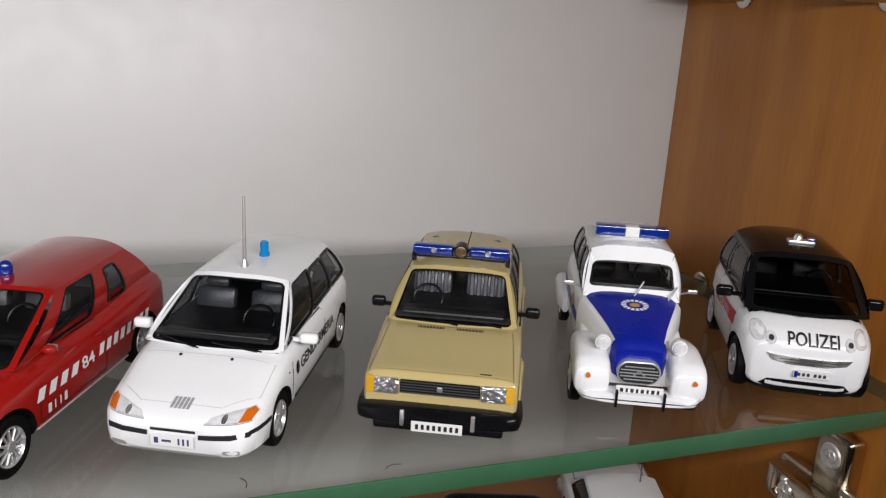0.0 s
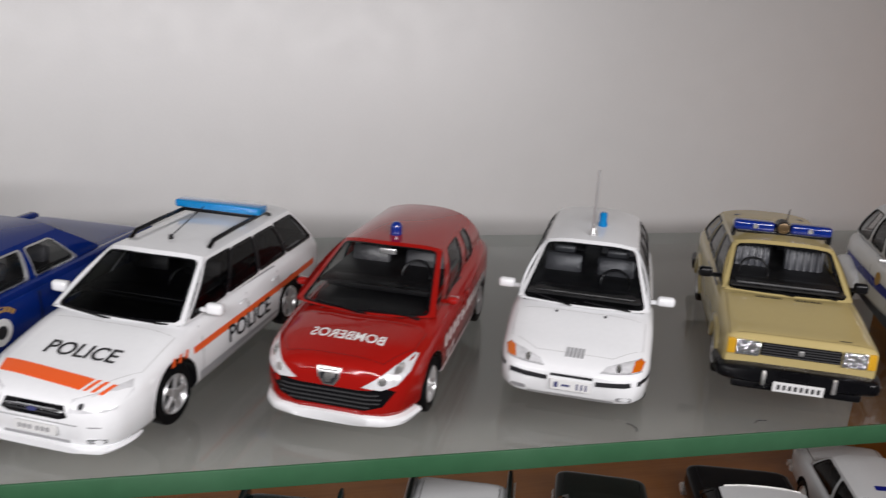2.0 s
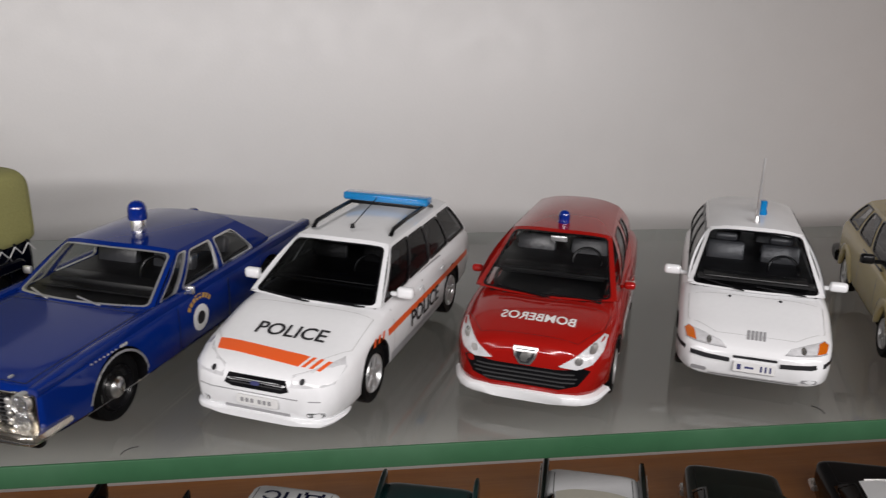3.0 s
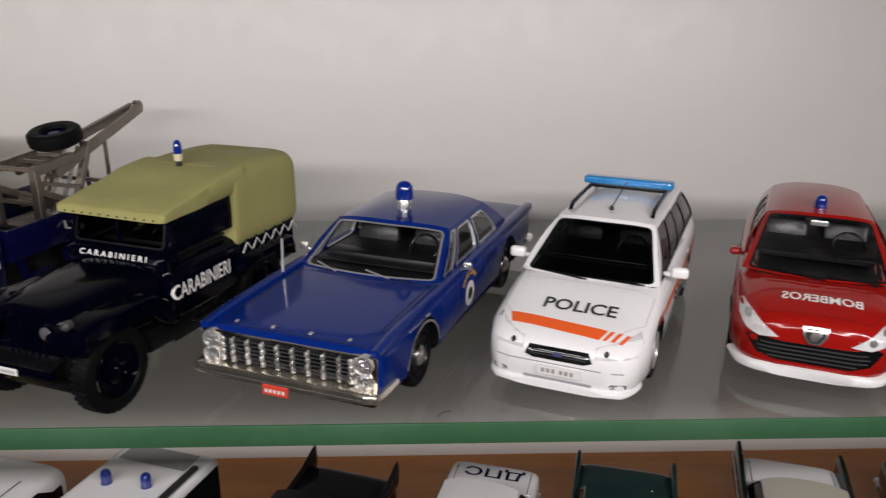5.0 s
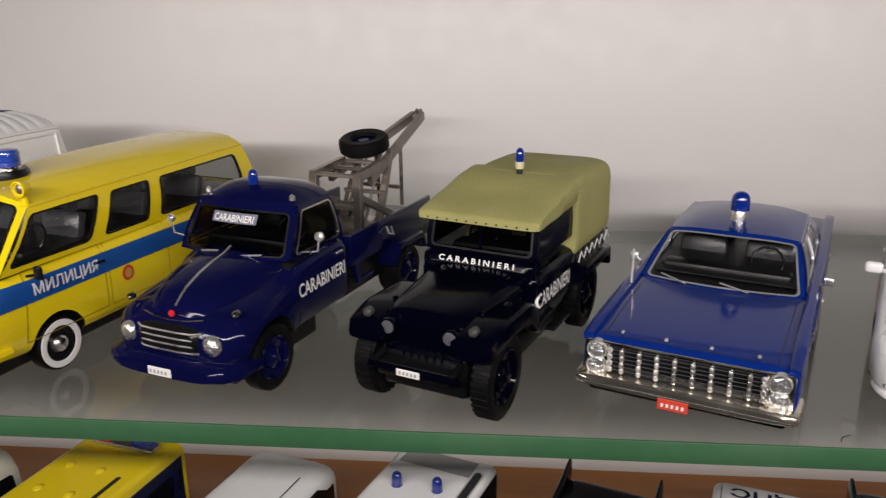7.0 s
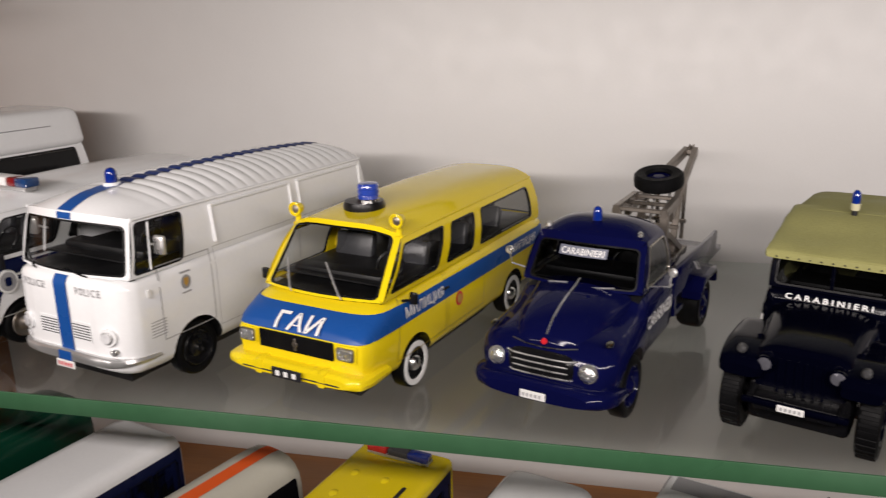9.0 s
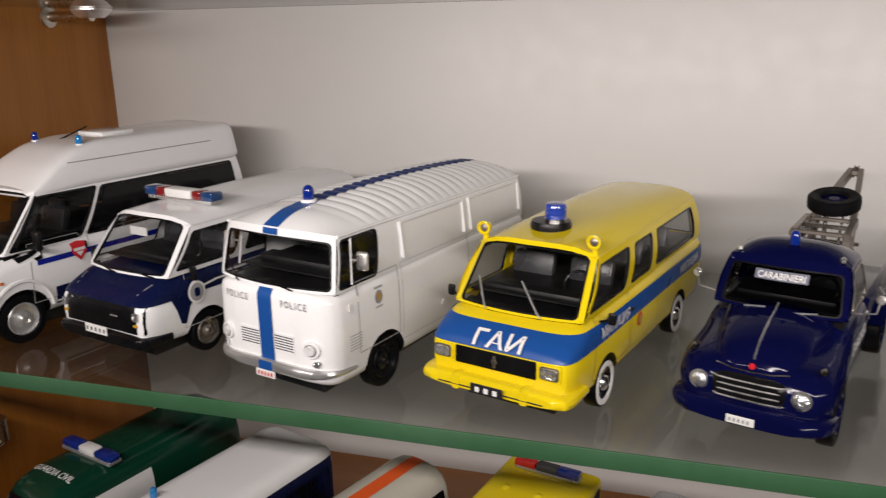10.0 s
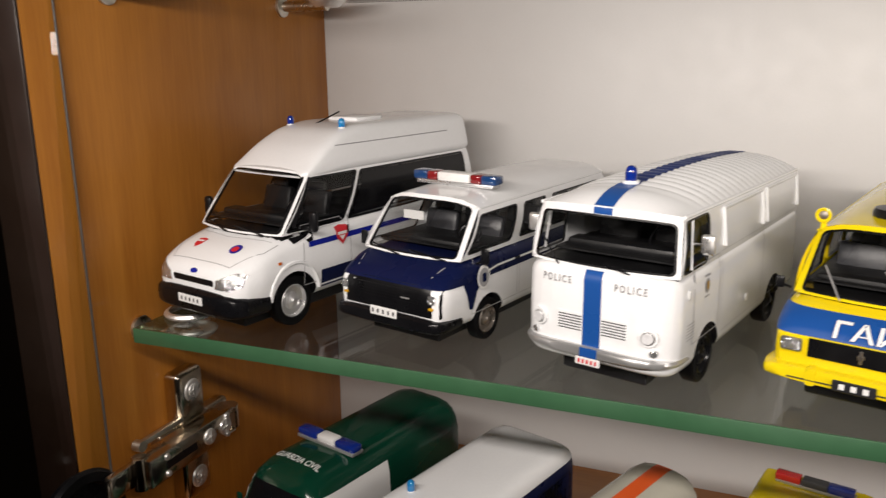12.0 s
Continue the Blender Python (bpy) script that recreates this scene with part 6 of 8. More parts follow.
    pl = c.add("number_plate", rbox(-0.02, -0.145, 0.37, 0.28, 0.012, 0.09, 0.006, 1), PLATE)
    c.add("plate_bars", merged(*[rbox(-0.12 + 0.045 * k, -0.152, 0.368, 0.022, 0.004, 0.036, 0) for k in range(5)]), GREY_DECAL, pl)
    c.add("bumper_light", merged(*[rbox(s * 0.62, -0.06, 0.42, 0.06, 0.03, 0.06, 0.015, 1) for s in (-1, 1)]), SILVER)
    c.beacon(0.02, 1.46, c.roof_at(0.5, 0.25).z - 0.01, 0.055, 0.16, BLUE_LENS, NAVY, 0.03)
    # crane: two channel-section frames with cross bars, a boom and the spare wheel lying on top
    beams = [
        *[bar((s * 0.32, 3.15, 0.86), (s * 0.32, 3.15, 1.62), 0.11, 0.09, 0.008) for s in (-1, 1)],
        *[bar((s * 0.32, 3.1, 1.60), (s * 0.29, 3.85, 1.66), 0.09, 0.12, 0.008) for s in (-1, 1)],
        *[bar((s * 0.32, 3.17, 1.35), (s * 0.30, 4.1, 0.90), 0.08, 0.09, 0.008) for s in (-1, 1)],
        *[bar((s * 0.28, 3.75, 0.88), (s * 0.22, 4.25, 1.78), 0.09, 0.09, 0.008) for s in (-1, 1)],
        *[bar((s * 0.30, 3.5, 1.50), (s * 0.07, 5.62, 2.06), 0.08, 0.13, 0.008) for s in (-1, 1)],
        *[bar((s * 0.20, 4.6, 1.76), (s * 0.18, 4.65, 0.90), 0.05, 0.05, 0.008) for s in (-1, 1)],
        *[bar((-0.32, y, z), (0.32, y, z), 0.06, 0.05, 0.008) for y, z in ((3.15, 1.62), (3.15, 1.2), (3.5, 1.64), (3.85, 1.66), (3.9, 1.25), (4.3, 1.25))],
        bar((-0.08, 5.56, 2.05), (0.08, 5.56, 2.05), 0.08, 0.08, 0.01),
    ]
    k = c.add("crane_base", rbox(0, 3.7, 0.88, 0.72, 1.2, 0.05, 0.01), STEEL, None, "bare grey metal crane frame")
    for b in beams:
        c.add("crane_beam", b, STEEL, k)
    c.add("crane_winch", merged(lathe([(0, -0.2), (0.1, -0.2), (0.1, -0.17), (0.06, -0.16), (0.06, 0.16), (0.1, 0.17), (0.1, 0.2), (0, 0.2)], "x", 18, (0, 3.45, 1.15)), rbox(0.16, 3.45, 1.15, 0.06, 0.2, 0.2, 0.02)), STEEL, k)
    c.add("pulley", lathe([(0, -0.03), (0.1, -0.03), (0.07, 0), (0.1, 0.03), (0, 0.03)], "x", 20, (0, 5.64, 2.06)), STEEL, k)
    c.add("crane_light_strut", merged(bar((0.1, 3.7, 0.9), (0.1, 4.2, 1.72), 0.03, 0.05), bar((-0.1, 3.7, 0.9), (-0.1, 4.2, 1.72), 0.03, 0.05)), SILVER, k)
    sp = lathe([(0.16, -0.09), (0.30, -0.10), (0.335, -0.07), (0.34, 0.0), (0.335, 0.07), (0.30, 0.10), (0.19, 0.09), (0.16, 0.05)], "z", 32)
    lie = Matrix.Translation((0.0, 3.92, 1.90)) @ Matrix.Rotation(radians(12), 4, "X")
    sp.transform(lie)
    sw = c.add("spare_wheel", sp, RUBBER)
    d = lathe([(0.17, 0.03), (0.1, 0.02), (0.07, 0.05), (0, 0.055)], "z", 24)
    d.transform(lie)
    c.add("rim", d, NAVY, sw)
    c.wiper(0.25, 0.03, 0.42, 0.08, SILVER, 0.03)
    c.wiper(0.60, 0.03, 0.80, 0.08, SILVER, 0.03)


def minibus(name, label, at, turn, main, rim_wall, detail):
    c = Model(name, label, "model van", at, turn, 0, 1.0, 0.12)
    ax = [(1.02, 0.29, 0.36), (3.72, 0.29, 0.36)]
    c.body([(0.0, 0.78, 0.30, 0.74, 6, 5), (0.05, 0.83, 0.24, 0.82, 6, 6), (0.22, 0.875, 0.20, 0.94, 5.5, 6), (0.52, 0.89, 0.16, 1.045, 6, 6), (1.0, 0.895, 0.14, 1.06, 7, 6), (4.5, 0.895, 0.14, 1.11, 7, 6), (4.85, 0.86, 0.2, 1.08, 6, 6), (4.95, 0.80, 0.32, 1.02, 6, 6)], main, ax, well=0.26, half=0.84)
    c.cabin((0.48, 0.81, 4.80, 0.82), (1.0, 0.74, 4.58, 0.75), 1.05, 1.66, main, (0.285, 0.50, 0.955), (3,), bulge=0.12, crown=0.12, zt_rear=1.71, power=4.0, pillar=0.065, side_bulge=0.05, pane=PANE_CLEAR, side_m=0.095, side_top=0.10, side_sill=0.075)
    c.seats(0.7, 4.6, 1.08, 0.82, SEAT_DIM, 3, 0.42, 1)
    c.wheels((1.02, 3.72), 0.87, 0.29, 0.18, "hub" if rim_wall else "steel", BLACK if rim_wall else STEEL, rim_wall)
    for s in (-1, 1):
        side = "right" if s > 0 else "left"
        seam = YELLOW_SEAM if main is YELLOW else SEAM
        c.lid("door_gap", side, [(0.62, 0.34), (1.72, 0.34), (1.72, 1.05), (0.72, 1.05)], 0.010, seam)
        c.lid("door_gap", side, [(1.78, 0.34), (2.75, 0.34), (2.75, 1.05), (1.78, 1.05)], 0.008, seam)
        c.add("door_handle", rbox(s * 0.955, 1.62, 0.90, 0.02, 0.12, 0.03, 0.008), BLACK)
        c.add("roof_gutter", tube([tuple(c.right_at(u, 0.985) * 1.0 if s > 0 else c.left_at(u, 0.985)) for u in (0, 0.25, 0.5, 0.75, 1)], 0.016, 6), main)
    detail(c)


def traffic_police(c):
    c.wiper(0.30, 0.0, 0.15, 0.42, SILVER, 0.04)
    c.wiper(0.72, 0.0, 0.52, 0.45, SILVER, 0.04)
    for s in (-1, 1):
        side = "right" if s > 0 else "left"
        if s > 0:
            c.letters("МИЛИЦИЯ", side, 1.18, 0.855, 0.85, 0.15, WHITE_DECAL, name="door_lettering", lift=0.04)
            c.letters("МИЛИЦИЯ", side, 4.0, 0.855, 0.85, 0.14, WHITE_DECAL, name="side_lettering", lift=0.04)
        else:
            c.letters("МИЛИЦИЯ", side, 1.18, 0.855, 0.85, 0.15, WHITE_DECAL, name="door_lettering", lift=0.04)
        c.patch("side_emblem", side, circ(2.05, 0.63, 0.09, 20), RED_DECAL, 0.008)
        c.patch("emblem_centre", side, circ(2.05, 0.63, 0.06, 16), GOLD_DECAL, 0.012)
        c.patch("lamp_surround", "front", rrect(s * 0.66, 0.63, 0.25, 0.18, 0.02), YELLOW, 0.004, 0.02)
        h = c.patch("headlamp", "front", rrect(s * 0.66, 0.63, 0.215, 0.145, 0.03), STEEL, 0.026, 0.014)
        c.patch("headlamp_glass", "front", rrect(s * 0.66, 0.63, 0.185, 0.115, 0.03), LENS, 0.042, 0.012, h)
        c.patch("turn_signal", "front", rrect(s * 0.70, 0.32, 0.12, 0.045, 0.01), AMBER, 0.10, 0.01)
        c.add("spot_lamp", merged(lathe([(0, -0.07), (0.06, -0.06), (0.085, 0.02), (0.085, 0.05), (0.07, 0.055), (0.065, 0.03), (0, 0.03)], "y", 22, (s * 0.70, 1.0, 1.83)), lathe([(0, 0), (0.04, 0), (0.03, 0.12), (0, 0.12)], "z", 12, (s * 0.70, 1.02, 1.66))), YELLOW)
        c.add("spot_lens", lathe([(0.05, 0.0), (0.03, 0.012), (0, 0.014)], "y", 18, (s * 0.70, 0.965, 1.83)), STEEL)
        c.add("bumper_horn", loft([(-0.16, 0.05, 0.26, 0.42, 4, 4), (-0.1, 0.06, 0.24, 0.44, 4, 4), (0.0, 0.06, 0.24, 0.44, 4, 4)], 3, 6, s * 0.42), YELLOW)
        c.add("door_mirror", merged(rbox(s * 1.03, 0.75, 1.06, 0.10, 0.05, 0.14, 0.025), tube([(s * 0.9, 0.72, 1.02), (s * 1.0, 0.74, 1.04)], 0.016, 6)), BLACK)
    c.wrap("blue_band", BAND_BLUE, 0.735, 0.965, -9, 4.8)
    c.letters("ГАИ", "front", 0.02, 0.85, 0.60, 0.145, WHITE_DECAL, name="front_lettering", lift=0.055)
    g = c.patch("grille", "front", rrect(0.0, 0.62, 1.0, 0.20, 0.01), BLACK, 0.006, 0.012)
    c.add("grille_badge", merged(rbox(0, -0.03, 0.62, 0.035, 0.02, 0.14, 0.008, 1), rbox(0, -0.03, 0.62, 0.07, 0.02, 0.05, 0.012, 1)), STEEL, g)
    c.add("front_bumper", loft([(-0.15, 0.76, 0.28, 0.39, 4, 4), (-0.09, 0.90, 0.26, 0.42, 4.5, 4.5), (0.1, 0.94, 0.26, 0.42, 5, 5), (0.42, 0.93, 0.27, 0.40, 5, 5)], 4), YELLOW)
    c.add("bumper_slot", rbox(0, -0.155, 0.315, 1.3, 0.012, 0.016, 0.004, 1), INK)
    pl = c.add("number_plate", rbox(0, -0.20, 0.345, 0.40, 0.02, 0.12, 0.01, 1), INK, None, "black plate with white marks")
    c.add("plate_bars", merged(*[rbox(-0.11 + 0.11 * k, -0.213, 0.345, 0.055, 0.005, 0.06, 0.01, 1) for k in range(3)]), WHITE_DECAL, pl)
    z = c.roof_at(0.5, 0.16).z
    b = c.add("beacon", lathe([(0, -0.05), (0.24, -0.05), (0.25, 0.03), (0.23, 0.08), (0, 0.08)], "z", 28, (-0.05, 1.45, z)), BLACK)
    c.add("beacon_collar", lathe([(0, 0.08), (0.135, 0.08), (0.135, 0.11), (0, 0.11)], "z", 28, (0.0, 1.47, z)), BRIGHT_CHROME, b)
    c.add("beacon_lens", lathe([(0.125, 0.11), (0.13, 0.15), (0.122, 0.16), (0.13, 0.17), (0.13, 0.205), (0.122, 0.215), (0.13, 0.225), (0.128, 0.26), (0.115, 0.285), (0.06, 0.295), (0, 0.295)], "z", 32, (0.0, 1.47, z)), PALE_LENS, b)


def patrol_minibus(c):
    c.wiper(0.45, 0.0, 0.10, 0.10, BLACK, 0.03)
    c.wiper(0.88, 0.0, 0.54, 0.10, BLACK, 0.03)
    for s in (-1, 1):
        side = "right" if s > 0 else "left"
        c.patch("navy_band", side, [(0.42, 0.80), (0.50, 0.62), (0.56, 0.42), (0.64, 0.40), (0.72, 0.62), (0.82, 0.72), (1.0, 0.79), (1.0, 0.80)], NAVY_DECAL, 0.008, 0, None, "", 0.06)
        c.patch("white_line", side, [(0.75, 0.80), (1.2, 0.86), (4.7, 0.86), (4.7, 0.89), (1.2, 0.89), (0.75, 0.83)], WHITE_DECAL, 0.016, 0, None, "", 0.06)
        c.patch("door_badge", side, circ(0.82, 0.80, 0.145, 22, 0.155), WHITE_DECAL, 0.05, 0, None, "", 0.05)
        c.patch("badge_centre", side, circ(0.82, 0.80, 0.115, 18, 0.125), GREY_DECAL, 0.056, 0, None, "", 0.05)
        c.patch("badge_mark", side, rrect(0.82, 0.80, 0.09, 0.12, 0.03), NAVY_DECAL, 0.062)
        c.patch("headlamp", "front", rrect(s * 0.72, 0.66, 0.10, 0.11, 0.03), LENS, 0.012, 0.02)
        c.patch("turn_signal", "front", rrect(s * 0.71, 0.54, 0.07, 0.035, 0.01), YELLOW_LENS, 0.012, 0.014)
        c.patch("hood_seam", "top", [(s * 0.60, 0.13), (s * 0.615, 0.13), (s * 0.68, 0.34), (s * 0.665, 0.34)], GREY_DECAL, 0.014)
        c.add("door_mirror", merged(rbox(s * 1.02, 0.72, 1.10, 0.12, 0.05, 0.20, 0.025), tube([(s * 0.9, 0.70, 1.0), (s * 1.0, 0.72, 1.04)], 0.016, 6)), BLACK)
    c.wrap("navy_hood", NAVY_DECAL, 0.775, 1.07, -9, 4.8)
    g = c.patch("grille", "front", rrect(0.0, 0.61, 1.66, 0.39, 0.02), BLACK, 0.005, 0.006)
    c.lay("grille_bar", "front", flat([rrect(0, 0.57 + 0.04 * k, 1.0, 0.012, 0.003, 1) for k in range(5)], 0.1), CABIN, 0.008, 0.003, g)
    c.patch("script_badge", "front", rrect(0.30, 0.62, 0.14, 0.02, 0.005), SILVER, 0.02)
    c.add("front_bumper", loft([(-0.08, 0.76, 0.24, 0.37, 5, 5), (-0.04, 0.85, 0.21, 0.40, 5, 5), (0.1, 0.905, 0.21, 0.40, 5, 5), (0.4, 0.905, 0.22, 0.38, 5, 5)], 4), BLACK)
    pl = c.add("number_plate", rbox(0.0, -0.095, 0.40, 0.44, 0.014, 0.12, 0.006, 1), PLATE)
    c.add("plate_bars", merged(*[rbox(-0.17 + 0.085 * k, -0.104, 0.40, 0.028, 0.004, 0.05, 0) for k in range(5)]), DARK_GREY, pl)
    z = c.roof_at(0.5, 0.15).z
    b = c.add("light_bar", rbox(0, 1.55, z + 0.03, 1.30, 0.18, 0.05, 0.01), SILVER)
    for x, w, mat in ((-0.58, 0.24, STEEL_BLUE), (-0.37, 0.17, DEEP_RED), (0, 0.55, PLATE), (0.37, 0.17, DEEP_RED), (0.58, 0.24, STEEL_BLUE)):
        c.add("light_bar_lens", rbox(x, 1.55, z + 0.12, w, 0.22, 0.13, 0.03, 2), mat, b)
    c.add("cabin_notice", rbox(-0.35, 1.0, 1.45, 0.35, 0.01, 0.12, 0), PLATE)


def ribbed_van():
    c = Model("panel_van", "white model police van with a blue centre stripe", "model van", (-19.64, 0.26), -15.5)
    ax = [(0.92, 0.33, 0.40), (3.55, 0.33, 0.38)]
    c.body([(-0.13, 0.50, 0.42, 1.34, 7, 7), (-0.10, 0.67, 0.38, 1.40, 8, 8), (-0.045, 0.80, 0.34, 1.43, 9, 9), (0.045, 0.885, 0.30, 1.43, 9, 9), (0.15, 0.923, 0.28, 1.43, 9, 8), (0.40, 0.932, 0.27, 1.435, 9, 8), (1.0, 0.935, 0.27, 1.46, 9, 8), (4.5, 0.935, 0.28, 1.51, 9, 8), (4.7, 0.90, 0.32, 1.48, 7, 6)], WHITE, ax, well=0.3, half=0.84)
    c.cabin((0.07, 0.895, 4.66, 0.89), (0.20, 0.835, 4.55, 0.85), 1.42, 2.06, WHITE, (0.172,), (1,), bulge=0.15, crown=0.16, pillar=0.045, power=2.6, visor=0.09, rear_pane=False, side_bulge=0.03, pane=PANE_CLEAR, nose=0.28, nose_len=0.10)
    c.seats(0.3, 1.25, 1.50, 0.78, SEAT, 1, 0.40, 1)
    c.wheels((0.92, 3.55), 0.90, 0.33, 0.19, "steel", BLACK)
    # pressed roof: close rounded ribs across, fading out over the cab, and the blue stripe following them, darkened
    # there for the ribs' shading
    def pressed(u, v, lift):
        n = (v - 0.10) / 0.88 * 21
        swell = max(0.0, min(1.0, (v - 0.10) * 12, (0.995 - v) * 40)) * min(1.0, (0.5 - abs(u - 0.5)) * 14)
        return c.roof_at(u, v) + Vector((0, 0, lift + 0.030 * swell * abs(math.sin(math.pi * n)) ** 0.6))

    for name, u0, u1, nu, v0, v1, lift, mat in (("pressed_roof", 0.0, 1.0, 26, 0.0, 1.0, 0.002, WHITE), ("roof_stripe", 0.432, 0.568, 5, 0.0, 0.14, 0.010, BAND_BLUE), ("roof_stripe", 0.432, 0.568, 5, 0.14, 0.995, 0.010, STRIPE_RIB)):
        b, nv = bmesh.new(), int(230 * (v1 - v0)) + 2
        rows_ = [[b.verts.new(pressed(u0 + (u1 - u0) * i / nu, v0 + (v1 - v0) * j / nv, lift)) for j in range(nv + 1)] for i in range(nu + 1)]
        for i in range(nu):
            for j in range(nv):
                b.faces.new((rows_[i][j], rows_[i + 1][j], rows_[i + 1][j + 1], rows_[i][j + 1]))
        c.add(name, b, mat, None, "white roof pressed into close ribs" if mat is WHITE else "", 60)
    c.patch("brow_stripe", "front", [(-0.112, 2.01), (0.112, 2.01), (0.112, 2.098), (-0.112, 2.098)], BAND_BLUE, 0.012, 0.0, None, "", 0.04)
    c.patch("front_stripe", "front", [(-0.105, 0.45), (0.105, 0.45), (0.105, 1.42), (-0.105, 1.42)], BAND_BLUE, 0.016, 0, None, "", 0.06)
    for s in (-1, 1):
        side = "right" if s > 0 else "left"
        c.letters("P O L I C E", "front", s * 0.44, 1.285, 0.36, 0.085, GREY_DECAL, name="front_lettering", lift=0.02)
        h = c.patch("headlamp", "front", circ(s * 0.66, 0.79, 0.10, 22), WHITE, 0.002, 0.035)
        c.patch("headlamp_ring", "front", circ(s * 0.66, 0.79, 0.075, 20), SILVER, 0.038, 0.008, h)
        c.patch("headlamp_lens", "front", circ(s * 0.66, 0.79, 0.060, 18), FROST, 0.048, 0.016, h)
        c.patch("fog_lamp", "front", circ(s * 0.72, 0.62, 0.04, 14), LENS, 0.01, 0.03)
        g = c.patch("grille", "front", rrect(s * 0.265, 0.80, 0.31, 0.23, 0.02), WHITE, 0.004, 0.006)
        c.lay("grille_slot", "front", flat([rrect(s * 0.265, 0.72 + 0.032 * k, 0.29, 0.014, 0.004, 1) for k in range(6)], 0.1), INK, 0.014, 0, g)
        c.patch("door_crest", side, circ(0.80, 1.20, 0.075, 18, 0.085), GREY_DECAL, 0.006)
        c.patch("crest_shield", side, [(0.765, 1.25), (0.835, 1.25), (0.835, 1.19), (0.80, 1.14), (0.765, 1.19)], GOLD_DECAL, 0.012)
        c.lay("crest_bars", side, flat([rrect(0.80, 1.32, 0.16, 0.02, 0.004, 1), rrect(0.80, 1.08, 0.14, 0.018, 0.004, 1)], 0.2), GREY_DECAL, 0.008)
        c.lid("door_gap", side, [(0.42, 0.62), (1.22, 0.62), (1.22, 1.48), (0.42, 1.48)], 0.012, GREY_DECAL)
        for y0, y1 in ((1.34, 2.82), (3.0, 4.48)):
            c.add("panel_frame", merged(*[bar((s * 0.925, a, z0), (s * 0.925 - s * (0.05 if z1 > 1.8 else 0), b_, z1), 0.03, 0.05, 0.01) for a, z0, b_, z1 in ((y0, 1.54, y0, 1.99), (y1, 1.54, y1, 1.99))], bar((s * 0.875, y0, 1.98), (s * 0.875, y1, 1.98), 0.03, 0.04, 0.01)), WHITE)
        c.lid("side_seam", side, [(1.30, 0.5), (2.90, 0.5), (2.90, 1.49), (1.30, 1.49)], 0.006, GREY_DECAL)
        c.lid("side_seam", side, [(2.92, 0.5), (4.6, 0.5), (4.6, 1.49), (2.92, 1.49)], 0.006, GREY_DECAL)
        c.add("door_mirror", merged(rbox(s * 1.05, 0.38, 1.76, 0.15, 0.07, 0.22, 0.035, 3), tube([(s * 0.86, 0.42, 1.74), (s * 1.02, 0.38, 1.76)], 0.014, 6)), CHROME)
        c.patch("side_lamp", side, rrect(0.26, 1.22, 0.05, 0.10, 0.02), PLATE, 0.006, 0.015)
        c.lay("louvre", side, flat([rrect(0.35, 0.70 + 0.035 * k, 0.22, 0.010, 0.003, 1) for k in range(6)], 0.2), GREY_DECAL, 0.006)
        c.add("gutter", tube([tuple((c.right_at(u, 0.99) if s > 0 else c.left_at(u, 0.99)) + Vector((s * 0.01, 0, 0))) for u in (0, 0.2, 0.4, 0.6, 0.8, 1)], 0.022, 6), WHITE)
        c.add("door_window_post", bar((s * 0.895, 0.36, 1.46), (s * 0.85, 0.42, 2.0), 0.02, 0.022), WHITE)
    c.add("front_bumper", loft([(-0.20, 0.52, 0.45, 0.54, 3, 3), (-0.165, 0.69, 0.43, 0.56, 3.5, 3.5), (-0.095, 0.82, 0.43, 0.56, 4, 4), (0.02, 0.91, 0.43, 0.56, 4, 4), (0.16, 0.945, 0.43, 0.55, 4, 4), (0.34, 0.95, 0.44, 0.52, 4, 4)], 4), SILVER)
    c.add("bumper_stripe", rbox(0, -0.20, 0.495, 0.21, 0.02, 0.11, 0.008, 1), BAND_BLUE)
    pl = c.add("number_plate", rbox(0.0, -0.205, 0.395, 0.30, 0.014, 0.09, 0.006, 1), PLATE)
    c.add("plate_bars", merged(*[rbox(-0.10 + 0.05 * k, -0.214, 0.395, 0.025, 0.004, 0.045, 0) for k in range(5)]), RED_DECAL, pl)
    z = c.roof_at(0.5, 0.08).z
    c.beacon(0.0, 0.72, z, 0.07, 0.17, BLUE_LENS, WHITE, 0.07, 0.10)
    c.wiper(0.24, -0.02, 0.10, 0.36, BLACK, 0.04)
    c.wiper(0.72, 0.0, 0.55, 0.1, BLACK, 0.04)
    c.add("fuel_cap", lathe([(0, 0), (0.05, 0), (0.05, 0.015), (0, 0.015)], "x", 16, (0.955, 2.2, 0.72)), PLATE)


